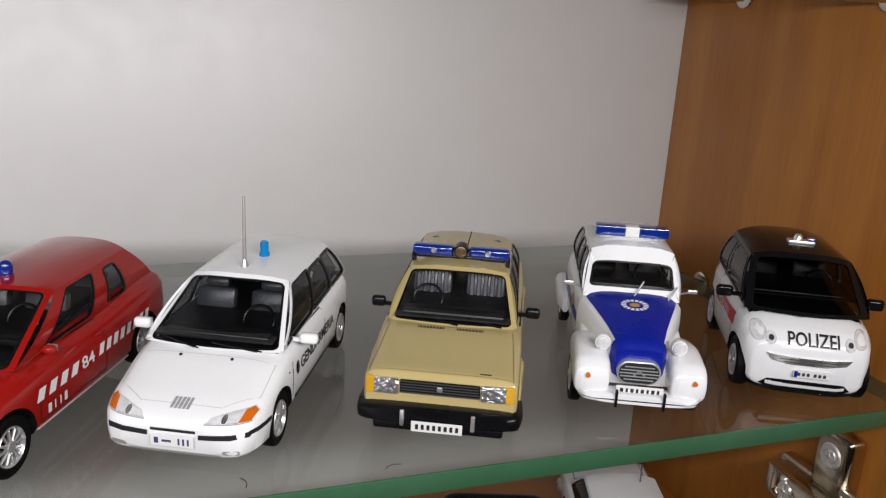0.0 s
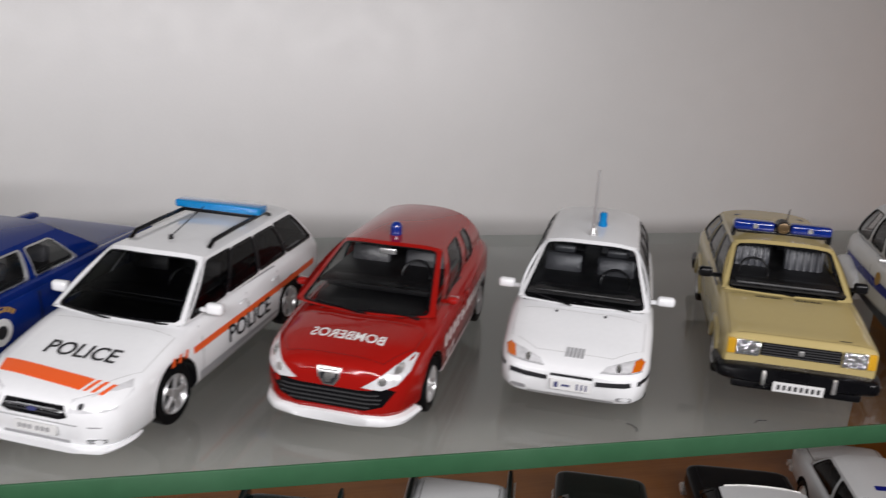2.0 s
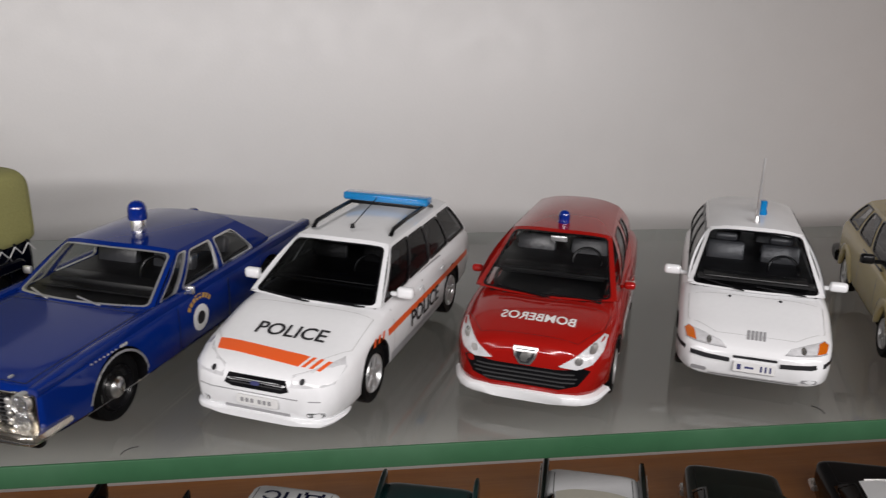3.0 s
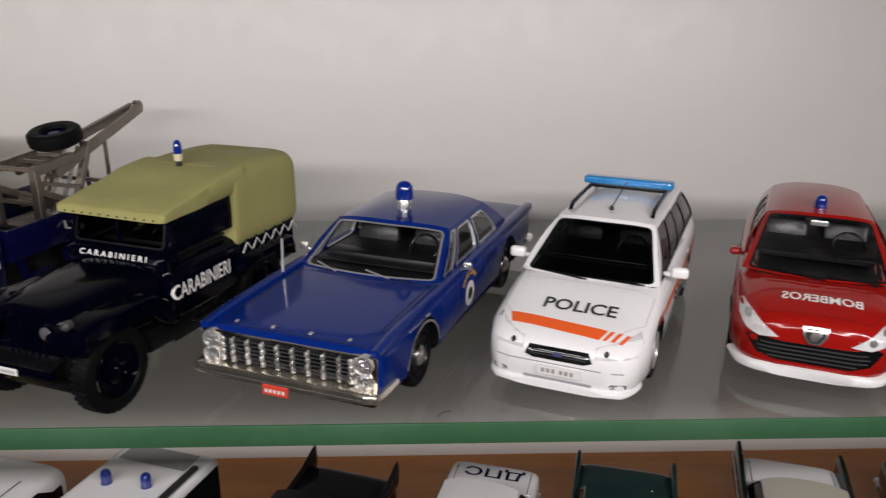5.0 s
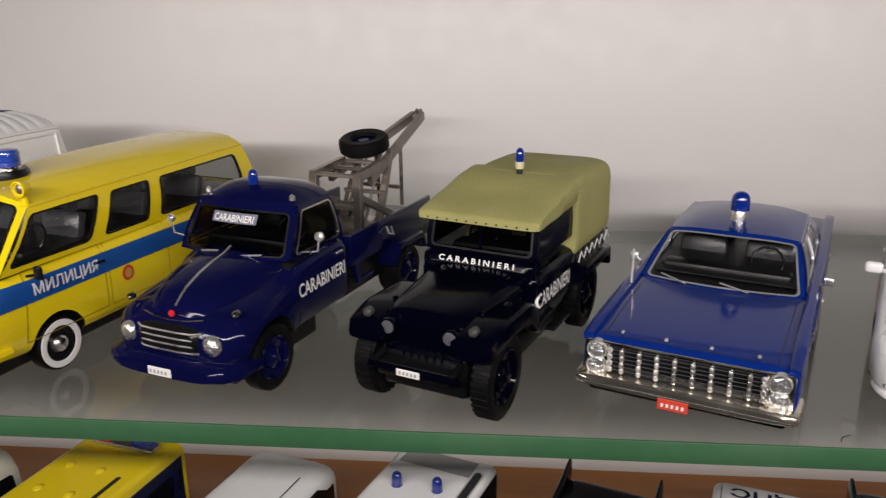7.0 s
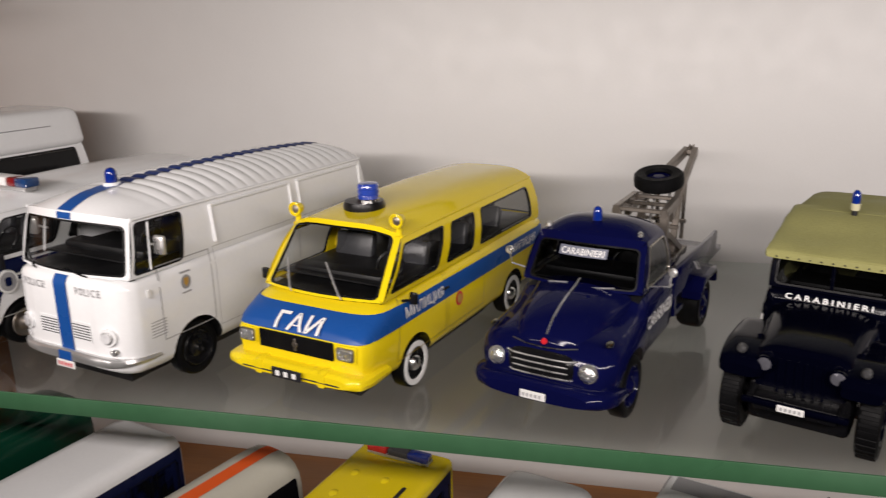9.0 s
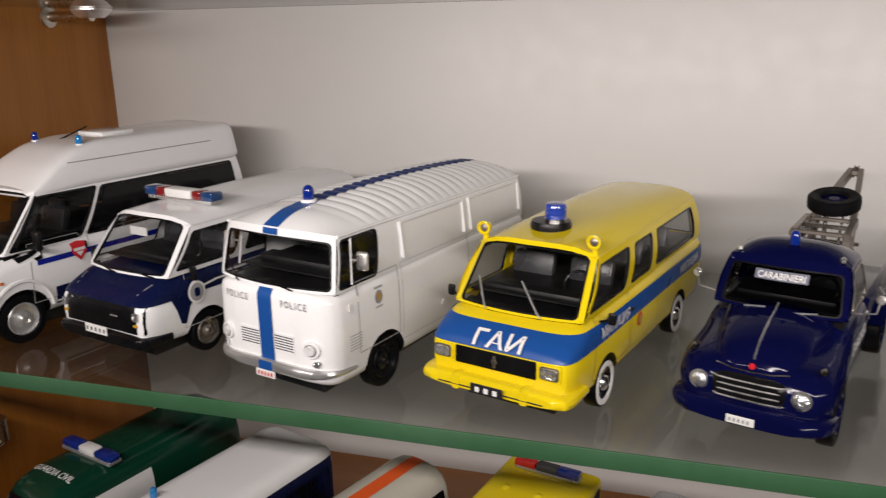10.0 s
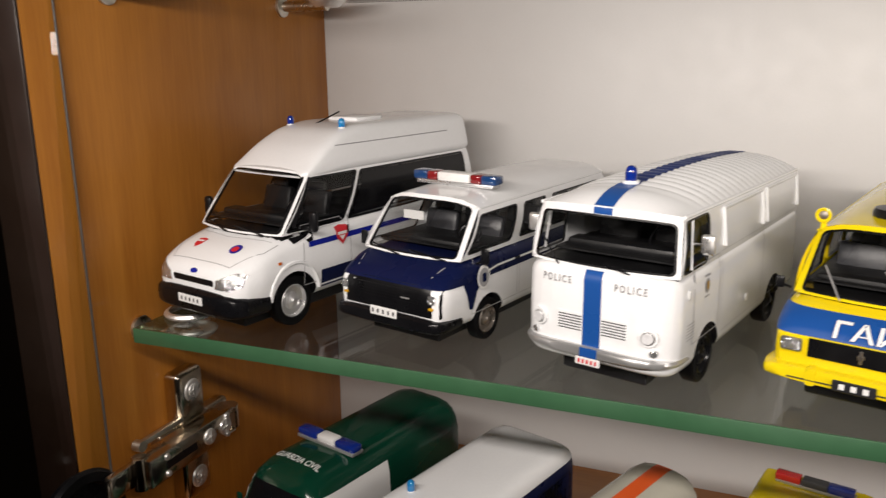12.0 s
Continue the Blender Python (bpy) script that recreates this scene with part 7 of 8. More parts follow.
def high_roof_van():
    c = Model("police_van", "white model police van with a high roof", "model van", (-25.15, 0.2), -13.5, 0, 1.0, 0.10)
    ax = [(0.98, 0.36, 0.43), (4.25, 0.36, 0.43)]
    c.body([(0.0, 0.64, 0.32, 0.74, 3.4, 5), (0.06, 0.80, 0.28, 0.84, 3.6, 5), (0.2, 0.90, 0.26, 0.94, 3.8, 6), (0.5, 0.955, 0.26, 1.08, 4, 6), (0.95, 0.945, 0.20, 1.20, 4.5, 6), (1.4, 0.95, 0.2, 1.23, 7, 6), (5.4, 0.95, 0.2, 1.32, 8, 6), (5.6, 0.91, 0.3, 1.3, 7, 6)], WHITE, ax, well=0.28, half=0.88)
    c.cabin((0.86, 0.86, 5.54, 0.90), (1.50, 0.79, 5.46, 0.82), 1.20, 1.98, WHITE, (0.265, 0.965), (2,), bulge=0.16, crown=0.06, pane=PANE_CLEAR, pillar=0.04, visor=0.035, side_bulge=0.04, seal_w=0.035)
    c.seats(0.98, 3.2, 1.30, 0.84, SEAT, 1, 0.45, 1)
    for s in (-1, 1):
        side = "right" if s > 0 else "left"
        b = bmesh.new()
        rows_ = [[b.verts.new((c.right_at if s > 0 else c.left_at)(0.295 + 0.66 * i / 12, 0.12 + 0.77 * j / 4) + Vector((s * 0.004, 0, 0))) for j in range(5)] for i in range(13)]
        for i in range(12):
            for j in range(4):
                b.faces.new((rows_[i][j], rows_[i + 1][j], rows_[i + 1][j + 1], rows_[i][j + 1]))
        c.add("blackened_window", b, GLOSS_BLACK, None, "glossy black side window band")
        c.patch("headlamp", "front", [(s * 0.46, 0.60), (s * 0.48, 0.72), (s * 0.76, 0.83), (s * 0.88, 0.81), (s * 0.86, 0.66), (s * 0.70, 0.60)], LENS, 0.006, 0.015)
        c.stripe("blue_stripe", side, 1.28, 5.0, 0.98, 1.06, BLUE_DECAL, 0.008)
        c.stripe("dark_sill", side, 1.5, 3.5, 0.34, 0.60, NAVY_DECAL, 0.008)
        c.patch("shield", side, [(1.82, 1.17), (1.95, 1.19), (2.08, 1.17), (2.07, 1.02), (1.95, 0.90), (1.83, 1.02)], RED_DECAL, 0.03, 0, None, "", 0.05)
        c.patch("shield_band", side, [(1.85, 1.095), (2.05, 1.095), (2.045, 1.05), (1.855, 1.05)], WHITE_DECAL, 0.034)
        c.patch("shield_centre", side, [(1.89, 1.035), (2.01, 1.035), (1.95, 0.96)], WHITE_DECAL, 0.034)
        c.patch("quarter_panel", side, [(0.98, 1.20), (1.02, 1.07), (1.30, 1.15), (1.42, 1.22), (1.30, 1.235)], BLACK, 0.02, 0, None, "", 0.06)
        c.lid("door_gap", side, [(1.16, 0.45), (2.15, 0.45), (2.15, 1.30), (1.2, 1.30)], 0.012, GREY_DECAL)
        c.add("door_handle", rbox(s * 0.995, 2.05, 1.12, 0.02, 0.03, 0.12, 0.008), BLACK)
        c.add("door_mirror", merged(rbox(s * 1.12, 1.22, 1.38, 0.15, 0.10, 0.30, 0.05, 3), rbox(s * 1.0, 1.2, 1.28, 0.14, 0.06, 0.07, 0.02)), BLACK)
        c.add("wheel_arch", tube([(s * 0.945, 0.98 + 0.46 * math.cos(a), 0.36 + 0.46 * math.sin(a)) for a in [math.pi * (k / 12) for k in range(13)]], 0.03, 6), WHITE)
        c.patch("side_repeater", side, rrect(0.72, 0.86, 0.06, 0.04, 0.01, 2), AMBER, 0.006, 0.008)
        c.add("quarter_trim", bar((s * 0.93, 1.02, 1.30), (s * 0.79, 1.50, 1.94), 0.05, 0.05, 0.01), BLACK)
    cap = loft([(1.42, 0.72, 1.92, 2.0, 4, 6), (1.50, 0.79, 1.90, 2.06, 3.5, 7), (1.95, 0.82, 1.90, 2.36, 6, 7), (2.4, 0.83, 1.90, 2.55, 7, 7), (2.9, 0.84, 1.90, 2.61, 7, 7), (5.34, 0.86, 1.90, 2.61, 7, 7), (5.48, 0.85, 1.93, 2.59, 7, 7), (5.52, 0.82, 1.95, 2.54, 7, 7)], 6, 18)
    for v in cap.verts:
        if v.co.z > 2.05:
            v.co.x *= 1 - 0.16 * (v.co.z - 2.05) / 0.56
    c.learn(cap, True)
    c.add("high_roof", cap, WHITE)
    for s in (-1, 1):
        c.add("roof_seam", tube([tuple(c.touch("right" if s > 0 else "left", y, 2.33)[0]) for y in (2.1, 2.6, 3.2, 4.0, 4.9)], 0.010, 5), GREY_DECAL)
    c.wheels((0.98, 4.25), 0.91, 0.36, 0.2, "steel", SILVER)
    c.add("roof_hatch", rbox(0.05, 3.35, 2.63, 0.62, 0.62, 0.06, 0.02), WHITE)
    for s in (-1, 1):
        p = c.touch("top", s * 0.55, 2.48)[0]
        c.beacon(s * 0.55, 2.48, p.z - 0.01, 0.055, 0.13, BLUE_LENS if s < 0 else AZURE_LENS, WHITE, 0.02)
    c.add("aerial", tube([(-0.15, 2.4, 2.50), (-0.02, 3.05, 2.74)], 0.012, 6), BLACK)
    c.patch("front_slot", "front", rrect(0.0, 0.665, 0.84, 0.085, 0.03), BLACK, 0.006, 0.006)
    c.patch("emblem", "front", circ(0.0, 0.79, 0.07, 18, 0.03), BLUE_DECAL, 0.006, 0.012)
    c.lay("hood_shield", "top", flat([[(-0.37, 0.32), (-0.30, 0.40), (-0.285, 0.52), (-0.37, 0.535), (-0.455, 0.52), (-0.44, 0.40)]], 0.05), RED_DECAL, 0.008)
    c.lay("shield_stripe", "top", flat([[(-0.43, 0.44), (-0.31, 0.44), (-0.305, 0.475), (-0.435, 0.475)]], 0.05), WHITE_DECAL, 0.012)
    h = c.patch("hood_roundel", "top", circ(0.40, 0.43, 0.095, 18), BLUE_DECAL, 0.008)
    c.patch("roundel_centre", "top", circ(0.40, 0.42, 0.055, 14), RED_DECAL, 0.012, 0, h)
    c.add("front_bumper", loft([(-0.07, 0.64, 0.24, 0.50, 3.4, 4), (-0.01, 0.83, 0.20, 0.545, 3.8, 5), (0.14, 0.94, 0.19, 0.55, 4, 5), (0.5, 0.975, 0.20, 0.50, 5, 5)], 4), BLACK)
    pl = c.add("number_plate", rbox(0.0, -0.085, 0.40, 0.50, 0.014, 0.12, 0.006, 1), PLATE)
    c.add("plate_bars", merged(*[rbox(-0.17 + 0.085 * k, -0.094, 0.40, 0.028, 0.004, 0.05, 0) for k in range(5)]), DARK_GREY, pl)
    c.lid("hood_gap", "top", [(-0.60, 0.14), (0.60, 0.14), (0.82, 0.55), (0.83, 0.80), (0.5, 0.71), (0, 0.655), (-0.5, 0.71), (-0.83, 0.80), (-0.82, 0.55)], 0.010, GREY_DECAL)
    c.wiper(0.45, 0.0, 0.12, 0.10, BLACK, 0.03)
    c.wiper(0.85, 0.0, 0.52, 0.10, BLACK, 0.03)


jeep()
tow_truck()
minibus("minibus", "yellow and blue model traffic police minibus", (-17.0, 0.30), -16.5, YELLOW, PLATE, traffic_police)
minibus("minibus", "white and navy model police minibus with light bar", (-22.4, 0.60), -14.5, WHITE, None, patrol_minibus)
ribbed_van()
high_roof_van()


# ---- the models on the cabinet floor, seen from above behind the glass edge ----
GREEN = paint("dark_green_enamel", (0.003, 0.038, 0.021), 0.16, 0.35, 0.1)
TEAL = paint("dark_teal_enamel", (0.006, 0.030, 0.030))
BOTTLE = paint("black_green_enamel", (0.004, 0.008, 0.006))
BEIGE = paint("ivory_enamel", (0.55, 0.53, 0.45))


def rear_at(rear, turn, length):
    a = radians(turn)
    return rear[0] + math.sin(a) * length, rear[1] - math.cos(a) * length


def low_sedan(label, rear, turn, main, length=4.4, half=0.80, deck=0.93, roof=1.38, top=None, pane=PANE_DARK, sill=None):
    c = Model("saloon_car", label, "model car", rear_at(rear, turn, length), turn, FLOOR, 1.0, 0.0, "model vehicles on the cabinet floor")
    n = length
    ax = [(0.16 * n, 0.31, 0.37), (0.78 * n, 0.31, 0.37)]
    c.body([(0, half * 0.85, 0.32, deck - 0.2, 6, 5), (0.06, half * 0.95, 0.26, deck - 0.12, 7, 6), (0.28 * n, half, 0.22, deck - 0.03, 7, 6), (0.7 * n, half, 0.22, deck + 0.01, 7, 6), (0.96 * n, half * 0.97, 0.26, deck, 7, 6), (n - 0.02, half * 0.93, 0.32, deck - 0.05, 7, 6), (n, half * 0.88, 0.36, deck - 0.1, 6, 5)], main, ax, well=0.24, half=half - 0.1)
    c.cabin((0.29 * n, half * 0.92, 0.80 * n, half * 0.91), (0.42 * n, half * 0.76, 0.69 * n, half * 0.74), deck - 0.02, roof, main, (0.5,), bulge=0.09, crown=0.06, pane=pane, roof_mat=top)
    c.seats(0.31 * n, 0.78 * n, deck, half * 0.88, SEAT, 2, 0.34, 1)
    c.wheels((0.16 * n, 0.78 * n), half - 0.02, 0.31, 0.17, "cap", CHROME)
    c.lid("boot_gap", "top", [(-half * 0.8, 0.825 * n), (half * 0.8, 0.825 * n), (half * 0.8, n - 0.06), (-half * 0.8, n - 0.06)], 0.012, CABIN)
    c.add("front_bumper", loft([(-0.1, half * 0.8, 0.32, 0.45, 4, 4), (0.0, half, 0.3, 0.48, 5, 5), (0.25, half * 1.03, 0.32, 0.46, 5, 5)], 3), CHROME)
    c.add("rear_bumper", loft([(n - 0.2, half * 1.02, 0.34, 0.48, 5, 5), (n + 0.06, half, 0.33, 0.48, 5, 5), (n + 0.1, half * 0.85, 0.36, 0.45, 4, 4)], 3), CHROME)
    for s in (-1, 1):
        c.patch("headlamp", "front", circ(s * half * 0.68, deck - 0.28, 0.09, 16), LENS, 0.0, 0.03)
        c.patch("tail_lamp", "back", rrect(s * half * 0.68, deck - 0.25, 0.16, 0.14, 0.02), RED_LENS, 0.0, 0.02)
    c.patch("grille", "front", rrect(0, deck - 0.3, half * 0.8, 0.14, 0.02), BLACK, 0.0, 0.01)
    return c


def low_van(label, rear, turn, main, length=4.6, half=0.86, tall=2.0, lower=None, round_=4.5, windows=True):
    c = Model("van", label, "model van", rear_at(rear, turn, length), turn, FLOOR, 1.0, 0.0, "model vehicles on the cabinet floor")
    n = length
    ax = [(0.9, 0.33, 0.39), (n - 1.1, 0.33, 0.39)]
    c.body([(0, half * 0.8, 0.34, 0.9, 4, 5), (0.06, half * 0.92, 0.28, 1.02, 4.5, 6), (0.5, half, 0.25, 1.16, 5, 6), (1.1, half, 0.25, tall - 0.1, round_, 6), (1.5, half, 0.25, tall, round_, 7), (n - 0.3, half, 0.25, tall, round_, 7), *(((n - 0.015, half * 0.995, 0.27, tall - 0.005, round_, 7), (n, half * 0.98, 0.3, tall - 0.02, round_, 7)) if round_ > 12 else ((n - 0.04, half * 0.96, 0.27, tall - 0.03, round_, 7), (n, half * 0.9, 0.3, tall - 0.08, round_, 7)))], main, ax, well=0.26, half=half - 0.08)
    if windows:
        for s in ("right", "left"):
            for y0, y1 in ((1.25, 1.95), (2.05, 3.1), (3.2, n - 0.15)):
                c.patch("side_window", s, rrect((y0 + y1) / 2, tall * 0.71, y1 - y0, tall * 0.24, 0.05), GLOSS_BLACK, 0.004, 0.004)
    c.patch("windshield", "front", [(-half * 0.84, 1.2), (half * 0.84, 1.2), (half * 0.74, tall - 0.28), (-half * 0.74, tall - 0.28)], GLOSS_BLACK, 0.006, 0, None, "", 0.08)
    c.wheels((0.9, n - 1.1), half - 0.02, 0.33, 0.18, "steel", SILVER)
    for s in (-1, 1):
        c.patch("headlamp", "front", circ(s * half * 0.66, 0.78, 0.10, 16), LENS, 0.0, 0.02)
        side = "right" if s > 0 else "left"
        c.lid("door_gap", side, [(1.15, 0.4), (2.0, 0.4), (2.0, tall * 0.86), (1.15, tall * 0.86)], 0.012, CABIN)
    c.add("front_bumper", loft([(-0.1, half * 0.8, 0.3, 0.44, 4, 4), (0.0, half, 0.28, 0.47, 5, 5), (0.3, half * 1.03, 0.3, 0.45, 5, 5)], 3), BLACK)
    return c


def floor_models():
    # white saloon with a whip aerial on its roof
    c = low_sedan("white model police saloon with an aerial", (5.2, 5.2), -18, WHITE, 4.3, 0.80, 0.98, 1.42)
    p = c.touch("top", 0.28, 2.75)[0]
    c.add("aerial", tube([tuple(p), (0.34, 3.0, p.z + 0.42)], 0.012, 6), BLACK)
    c.patch("roof_stripe", "top", rrect(0.1, 2.0, 0.75, 0.12, 0.02), BLUE_DECAL, 0.008)
    # black saloon with a white marked roof
    c = low_sedan("black model saloon with a white marked roof", (2.85, 4.75), -17, GLOSS_BLACK, 4.5, 0.92, 0.95, 1.38, WHITE)
    c.lay("roof_marks", "top", flat([rrect(-0.25, 2.45, 0.32, 0.09, 0.01), rrect(-0.12, 2.3, 0.09, 0.3, 0.01), rrect(0.25, 2.4, 0.10, 0.36, 0.01)], 0.2), INK, 0.01)
    c.patch("roof_light", "top", rrect(0.38, 2.62, 0.2, 0.12, 0.03), RED_LENS, 0.0, 0.07)
    c.add("rear_window_trim", tube([tuple(c.touch("top", x, 3.12)[0] + Vector((0, 0, 0.01))) for x in (-0.6, -0.3, 0, 0.3, 0.6)], 0.016, 6), CHROME)
    # very dark green saloon
    c = low_sedan("very dark green model saloon with plain boot", (0.32, 4.85), -20, BOTTLE, 4.5, 0.80, 0.96, 1.38)
    # white saloon with dark rear wings
    c = low_sedan("white model saloon with dark brown rear wings", (-2.1, 5.0), -18, WHITE, 4.6, 0.80, 0.95, 1.40, BEIGE)
    for s in (-1, 1):
        c.add("rear_wing", loft([(2.9, 0.03, 0.8, 0.97, 4, 4), (3.6, 0.06, 0.6, 1.04, 4, 4), (4.4, 0.065, 0.5, 1.13, 4, 4), (4.66, 0.05, 0.5, 1.15, 4, 4)], 4, 6, s * 0.80), BOTTLE, None, "dark brown tail wing")
        c.add("wing_strip", tube([(s * 0.875, 3.0, 0.85), (s * 0.88, 4.6, 0.95)], 0.014, 6), CHROME)
    # dark teal saloon with raised wings and pale lettering that is too small to read
    c = low_sedan("dark teal model police saloon with raised rear wings", (-4.9, 4.95), -16, TEAL, 4.5, 0.80, 0.93, 1.36)
    for s in (-1, 1):
        c.add("rear_wing", loft([(3.0, 0.03, 0.8, 0.94, 4, 4), (3.9, 0.05, 0.7, 1.0, 4, 4), (4.45, 0.055, 0.6, 1.08, 4, 4), (4.55, 0.04, 0.6, 1.07, 4, 4)], 4, 6, s * 0.77), TEAL)
    c.letters("POLIZEI", "top", 0.08, 3.80, 0.72, 0.10, WHITE_DECAL, turn=180, name="boot_lettering")
    # white saloon with lettering on the boot lid
    c = low_sedan("white model traffic police saloon, lettered boot lid", (-7.05, 5.05), -17, WHITE, 4.3, 0.76, 0.95, 1.40)
    c.letters("ДПС", "top", 0.02, 3.98, 0.98, 0.30, NAVY_DECAL, turn=180, name="boot_lettering")
    c.add("rear_window_trim", tube([tuple(c.touch("top", x, 3.47 + 0.1 * abs(x))[0] + Vector((0, 0, 0.012))) for x in (-0.66, -0.4, 0, 0.4, 0.66)], 0.02, 6), SILVER)
    # black saloon with pointed tail fins
    c = low_sedan("glossy black model saloon with pointed tail fins", (-9.42, 4.95), -21, GLOSS_BLACK, 4.7, 0.80, 0.92, 1.36)
    for s in (-1, 1):
        c.add("tail_fin", loft([(3.4, 0.03, 0.8, 0.95, 4, 4), (4.2, 0.05, 0.8, 1.04, 3, 4), (4.65, 0.05, 0.8, 1.2, 2.5, 4), (4.74, 0.03, 0.8, 1.22, 2.5, 4)], 4, 6, s * 0.74), GLOSS_BLACK)
    # white van with two blue lamps
    c = low_van("white model police van with two blue roof lamps", (-12.0, 3.95), -20, WHITE, 3.6, 0.76, 2.0, None, 18)
    for s in ("right", "left"):
        c.stripe("black_side", s, 0.9, 3.58, 0.5, 1.9, GLOSS_BLACK, 0.008)
    for x, y in ((-0.35, 2.6), (0.22, 2.7)):
        c.beacon(x, y, 1.99, 0.075, 0.2, BLUE_LENS, BLUE_LENS, 0.02)
    c.patch("roof_vent", "top", rrect(0.60, 2.9, 0.10, 0.8, 0.05), INK, 0.004, 0.02)
    c.lid("vent_rim", "top", rrect(0.60, 2.9, 0.13, 0.84, 0.06), 0.02, SILVER, 0.01)
    c.patch("roof_back_panel", "top", [(-0.72, 3.15), (0.5, 3.15), (0.5, 3.55), (-0.72, 3.55)], GREY_DECAL, 0.006)
    # white hatchback with a blue light bar
    c = low_van("white model police estate with a blue light bar", (-14.55, 4.65), -17, WHITE, 4.2, 0.78, 1.45, None, 6)
    c.add("light_bar", rbox(-0.05, 2.25, 1.51, 1.2, 0.22, 0.12, 0.03, 3), AZURE_LENS)
    for side in ("right", "left"):
        c.patch("quarter_window", side, [(3.1, 1.0), (3.95, 1.02), (3.85, 1.2), (3.6, 1.34), (3.1, 1.34)], GLOSS_BLACK, 0.008, 0.004)
    c.lay("roof_line", "top", flat([rrect(0.42, 2.9, 0.02, 1.5, 0.005, 1)], 0.2), INK, 0.008)
    # yellow van with dimpled roof and tricolour light bar
    c = low_van("yellow model police van with dimpled roof", (-16.85, 4.15), -14, YELLOW, 4.3, 0.80, 2.0, None, 18)
    for s in ("right", "left"):
        c.stripe("navy_side", s, 1.0, 4.2, 0.5, 1.85, NAVY_DECAL, 0.008)
    for x in (-0.42, 0.12):
        for y in (2.1, 2.7, 3.3):
            c.add("roof_dimple", loft([(y - 0.09, 0.03, 1.985, 2.0, 3, 3), (y, 0.07, 1.98, 2.03, 2.5, 3), (y + 0.09, 0.03, 1.985, 2.0, 3, 3)], 3, 5, x), YELLOW)
    c.lay("roof_slot", "top", flat([rrect(0.50, 2.9, 0.07, 0.7, 0.03, 3)], 0.2), INK, 0.01)
    b = c.add("light_bar", rbox(0.0, 3.98, 2.03, 1.1, 0.2, 0.05, 0.01), SILVER)
    for x, mat in ((-0.38, RED_LENS), (0.0, DARK_GREY), (0.36, BLUE_LENS)):
        c.add("light_bar_lens", rbox(x, 3.98, 2.10, 0.36, 0.19, 0.11, 0.02), mat, b)
    # ivory van with an orange roof stripe
    c = low_van("ivory model van with an orange roof stripe", (-19.1, 3.85), -21, BEIGE, 4.0, 0.64, 1.98, None, 3.2)
    c.stripe("roof_stripe", "top", -0.13, 0.13, 1.2, 3.97, ORANGE_DECAL, 0.008)
    # large white van with dark blue sides
    c = low_van("large white model police van with navy sides", (-21.2, 3.55), -17, WHITE, 4.4, 0.78, 2.32, None, 8)
    for s in ("right", "left"):
        c.stripe("navy_side", s, 0.9, 4.35, 0.6, 2.12, NAVY_DECAL, 0.008)
        for y in (2.3, 2.8, 3.3, 3.8):
            c.lid("window_bar", s, [(y, 1.4), (y + 0.4, 1.4), (y + 0.4, 1.95), (y, 1.95)], 0.02, BLACK, 0.012)
    c.beacon(-0.42, 1.75, 2.31, 0.06, 0.16, AZURE_LENS, WHITE, 0.02)
    # dark green and white van with a light bar and lettering
    c = low_van("dark green and white model police van", (-23.55, 4.45), -15, GREEN, 4.6, 0.80, 2.3, None, 4, False)
    c.stripe("white_side", "right", 0.75, 2.6, 0.4, 2.0, WHITE_DECAL, 0.008)
    c.stripe("white_side", "left", 0.75, 2.6, 0.4, 2.0, WHITE_DECAL, 0.008)
    c.letters("GUARDIA CIVIL", "top", -0.03, 1.40, 0.95, 0.13, WHITE_DECAL, name="roof_lettering")
    b = c.add("light_bar", rbox(0.0, 2.05, 2.32, 1.25, 0.24, 0.06, 0.01), SILVER)
    for x, w, mat in ((-0.42, 0.42, BLUE_LENS), (0.0, 0.38, PLATE), (0.42, 0.42, BLUE_LENS)):
        c.add("light_bar_lens", rbox(x, 2.05, 2.39, w, 0.22, 0.13, 0.04, 2), mat, b)
    for s in (-1, 1):
        c.add("door_mirror", merged(rbox(s * 0.98, 0.95, 1.5, 0.12, 0.06, 0.2, 0.03), tube([(s * 0.8, 1.0, 1.4), (s * 0.96, 0.95, 1.45)], 0.02, 6)), GREEN)


floor_models()


# ---- hinges and the open glass door ----
HINGE = material("dulled_nickel", (0.60, 0.53, 0.43), 0.20, metal=1.0, grain=0.1, grain_size=0.0015, stain=0.4)


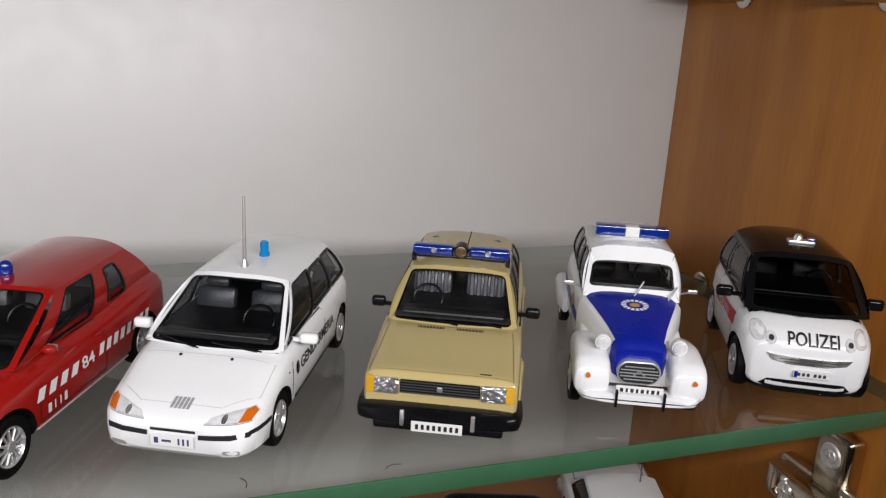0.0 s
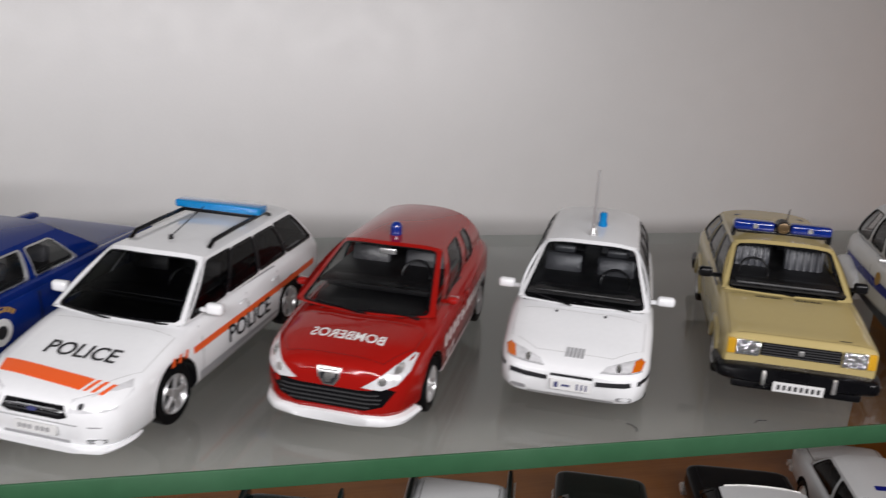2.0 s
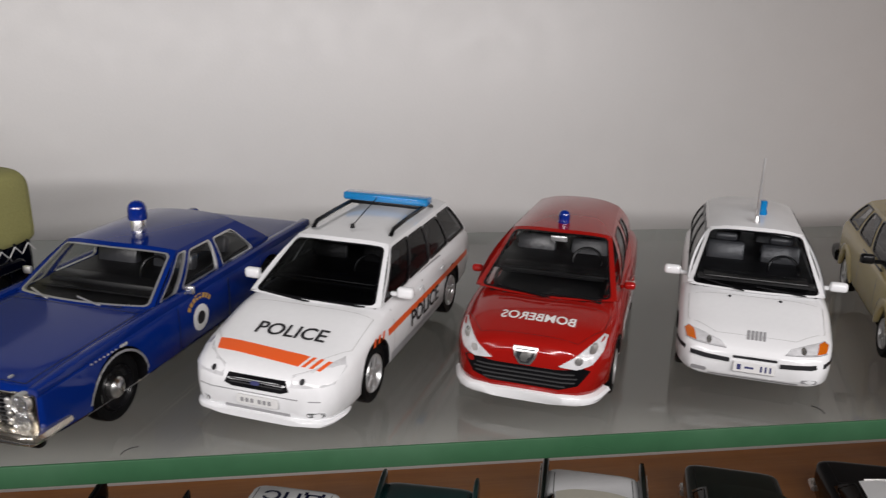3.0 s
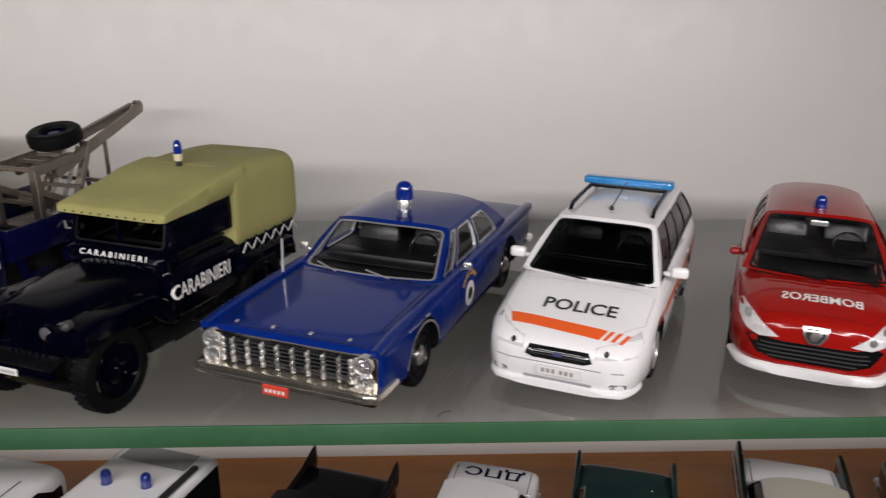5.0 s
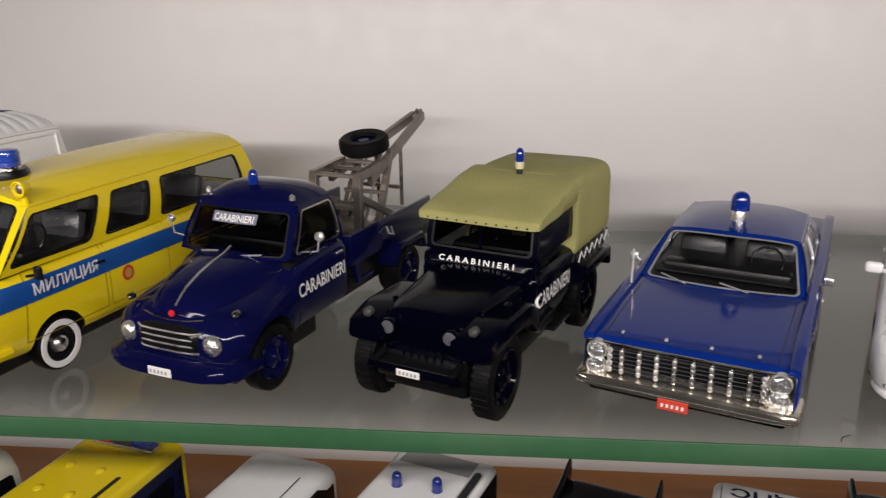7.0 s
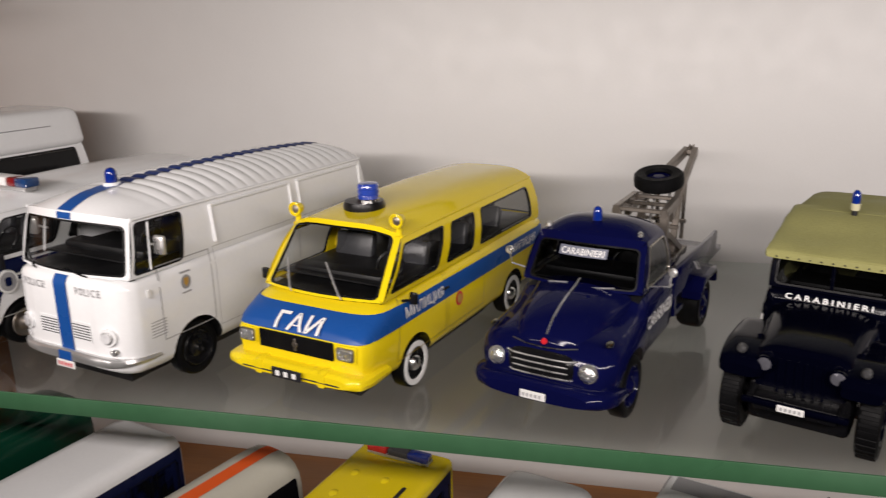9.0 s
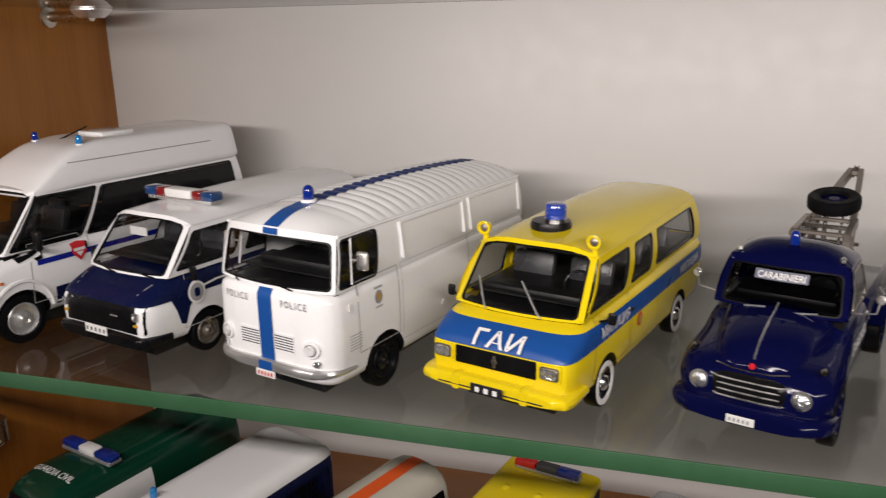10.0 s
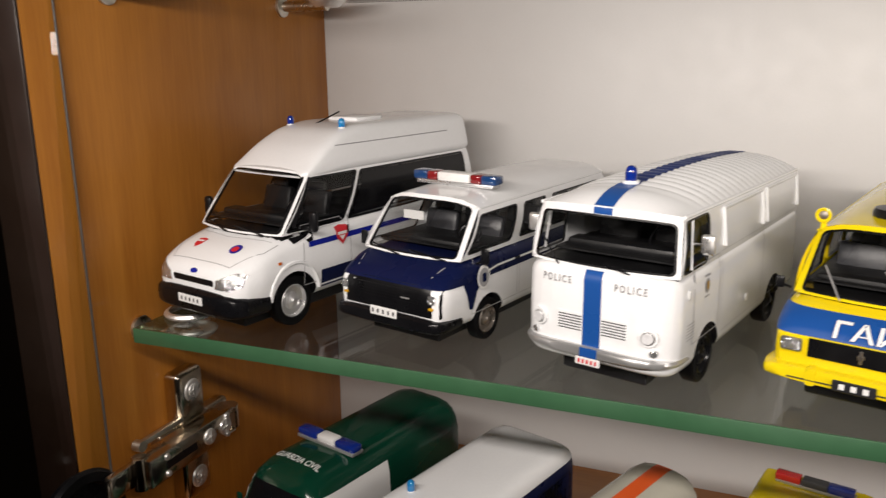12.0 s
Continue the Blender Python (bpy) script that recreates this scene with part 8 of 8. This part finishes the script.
def cabinet_hinge(x, side):
    """Concealed hinge with a winged mounting plate on the side panel, its arm pointing out of the cabinet."""
    root = new("cabinet_hinge")
    root.matrix_basis = Matrix.Translation((x * U, 1.35 * U, -2.35 * U)) @ Matrix.Diagonal((side, 1, 1, 1))
    tagged(root, "nickel-plated concealed hinge screwed to the wooden side panel", "hinge", "cabinet hinges")
    P = lambda name, bm, mat=HINGE, parent=root: part(name, bm, mat, parent)  # noqa: E731
    for s, z in ((1, 0.66), (-1, -0.66)):
        w = P("mounting_wing", rbox(0.19, 0.06, z, 0.34, 0.62, 0.95, 0.10, 3))
        P("wing_recess", lathe([(0.19, 0.0), (0.17, 0.02), (0.12, 0.02), (0.1, -0.03), (0, -0.03)], "x", 24, (0.36, 0.06, z + s * 0.12)), CHROME, w)
        P("screw", merged(lathe([(0, 0), (0.12, 0), (0.1, 0.05), (0.0, 0.06)], "x", 18, (0.34, 0.06, z + s * 0.12)), rbox(0.40, 0.06, z + s * 0.12, 0.02, 0.16, 0.03, 0), rbox(0.40, 0.06, z + s * 0.12, 0.02, 0.03, 0.16, 0)), CHROME, w)
    P("mounting_plate", rbox(0.14, 0.2, 0.0, 0.24, 1.7, 0.5, 0.06, 3))
    arm = P("arm", merged(rbox(0.46, -0.27, 0.20, 0.36, 2.06, 0.06, 0.025, 2), rbox(0.46, -0.27, -0.20, 0.36, 2.06, 0.06, 0.025, 2), rbox(0.61, -0.35, 0.0, 0.07, 1.9, 0.44, 0.03, 2)))
    P("arm_slot", rbox(0.65, -0.62, 0.0, 0.015, 0.7, 0.13, 0.005, 1), BLACK, arm)
    for y in (0.05, 0.45):
        P("arm_screw", merged(lathe([(0, 0), (0.15, 0), (0.13, 0.05), (0, 0.06)], "x", 20, (0.62, y, 0.0)), rbox(0.69, y, 0, 0.015, 0.2, 0.03, 0), rbox(0.69, y, 0, 0.015, 0.03, 0.2, 0)), CHROME, arm)
    P("depth_plate", merged(rbox(0.30, -0.45, 0.36, 0.10, 1.5, 0.10, 0.03, 2), lathe([(0, -0.07), (0.09, -0.07), (0.09, 0.07), (0, 0.07)], "x", 18, (0.32, -1.15, 0.36))), NICKEL, arm)
    for y, z in ((-0.95, 0.14), (-0.95, -0.14), (0.50, 0.16), (0.50, -0.16)):
        P("rivet", lathe([(0, 0), (0.06, 0), (0.045, 0.035), (0, 0.045)], "x", 14, (0.64, y, z)), CHROME, arm)
    P("end_spring", merged(lathe([(0, -0.2), (0.16, -0.2), (0.16, 0.2), (0, 0.2)], "z", 20, (0.45, 0.82, 0.0)), rbox(0.3, 0.82, 0, 0.25, 0.2, 0.42, 0.05)))
    P("knuckle", merged(lathe([(0, -0.26), (0.12, -0.26), (0.12, 0.26), (0, 0.26)], "z", 18, (0.42, -1.28, 0.0)), rbox(0.34, -1.55, 0.0, 0.12, 0.6, 0.40, 0.04)))
    P("cup", lathe([(0, -0.12), (0.72, -0.12), (0.78, 0.0), (0.74, 0.06), (0.6, 0.06), (0.55, -0.05), (0, -0.05)], "x", 36, (0.2, -2.2, -0.35)), BLACK)
    P("cup_cap", lathe([(0.3, 0.02), (0.26, 0.05), (0, 0.06)], "x", 24, (0.2, -2.2, -0.35)), CHROME)


cabinet_hinge(XL, 1)
cabinet_hinge(XR, -1)

EDGE_GREY = material("ground_glass_edge", (0.07, 0.065, 0.06), 0.4, grain=0.15, grain_size=0.004)
door = new("glass_door")
door.matrix_basis = pose((XL + 0.12) * U, -0.22 * U, 0, 0, -2.2, -38)
tagged(door, "clear glass cabinet door standing open on its hinge", "door", "", "structure")
pane_ = part("pane", rbox(0, -8.0, -5.0, 0.11, 16.0, 49.0, 0.0), GLASS, door, "clear glass pane", smooth=0)
pane_.visible_shadow = False
part("pane_edge", rbox(0, 0.012, -5.0, 0.115, 0.03, 49.0, 0.01, 1), EDGE_GREY, door, "ground grey edge")


# hairs of lint lying on the glass
for x, y, turn in ((-0.25, 0.20, 20), (-1.62, 0.24, -70), (-8.2, 0.16, 50)):
    hair = part("lint_hair", tube([(-0.09, 0.0, 0.006), (-0.03, 0.02, 0.008), (0.03, 0.012, 0.007), (0.08, -0.02, 0.006)], 0.0045, 5), INK)
    hair.matrix_basis = pose(x * U, y * U, 0.0, 0, 0, turn)
    tagged(hair, "dark curled hair of lint lying on the glass shelf", "lint", "lint on the shelf")
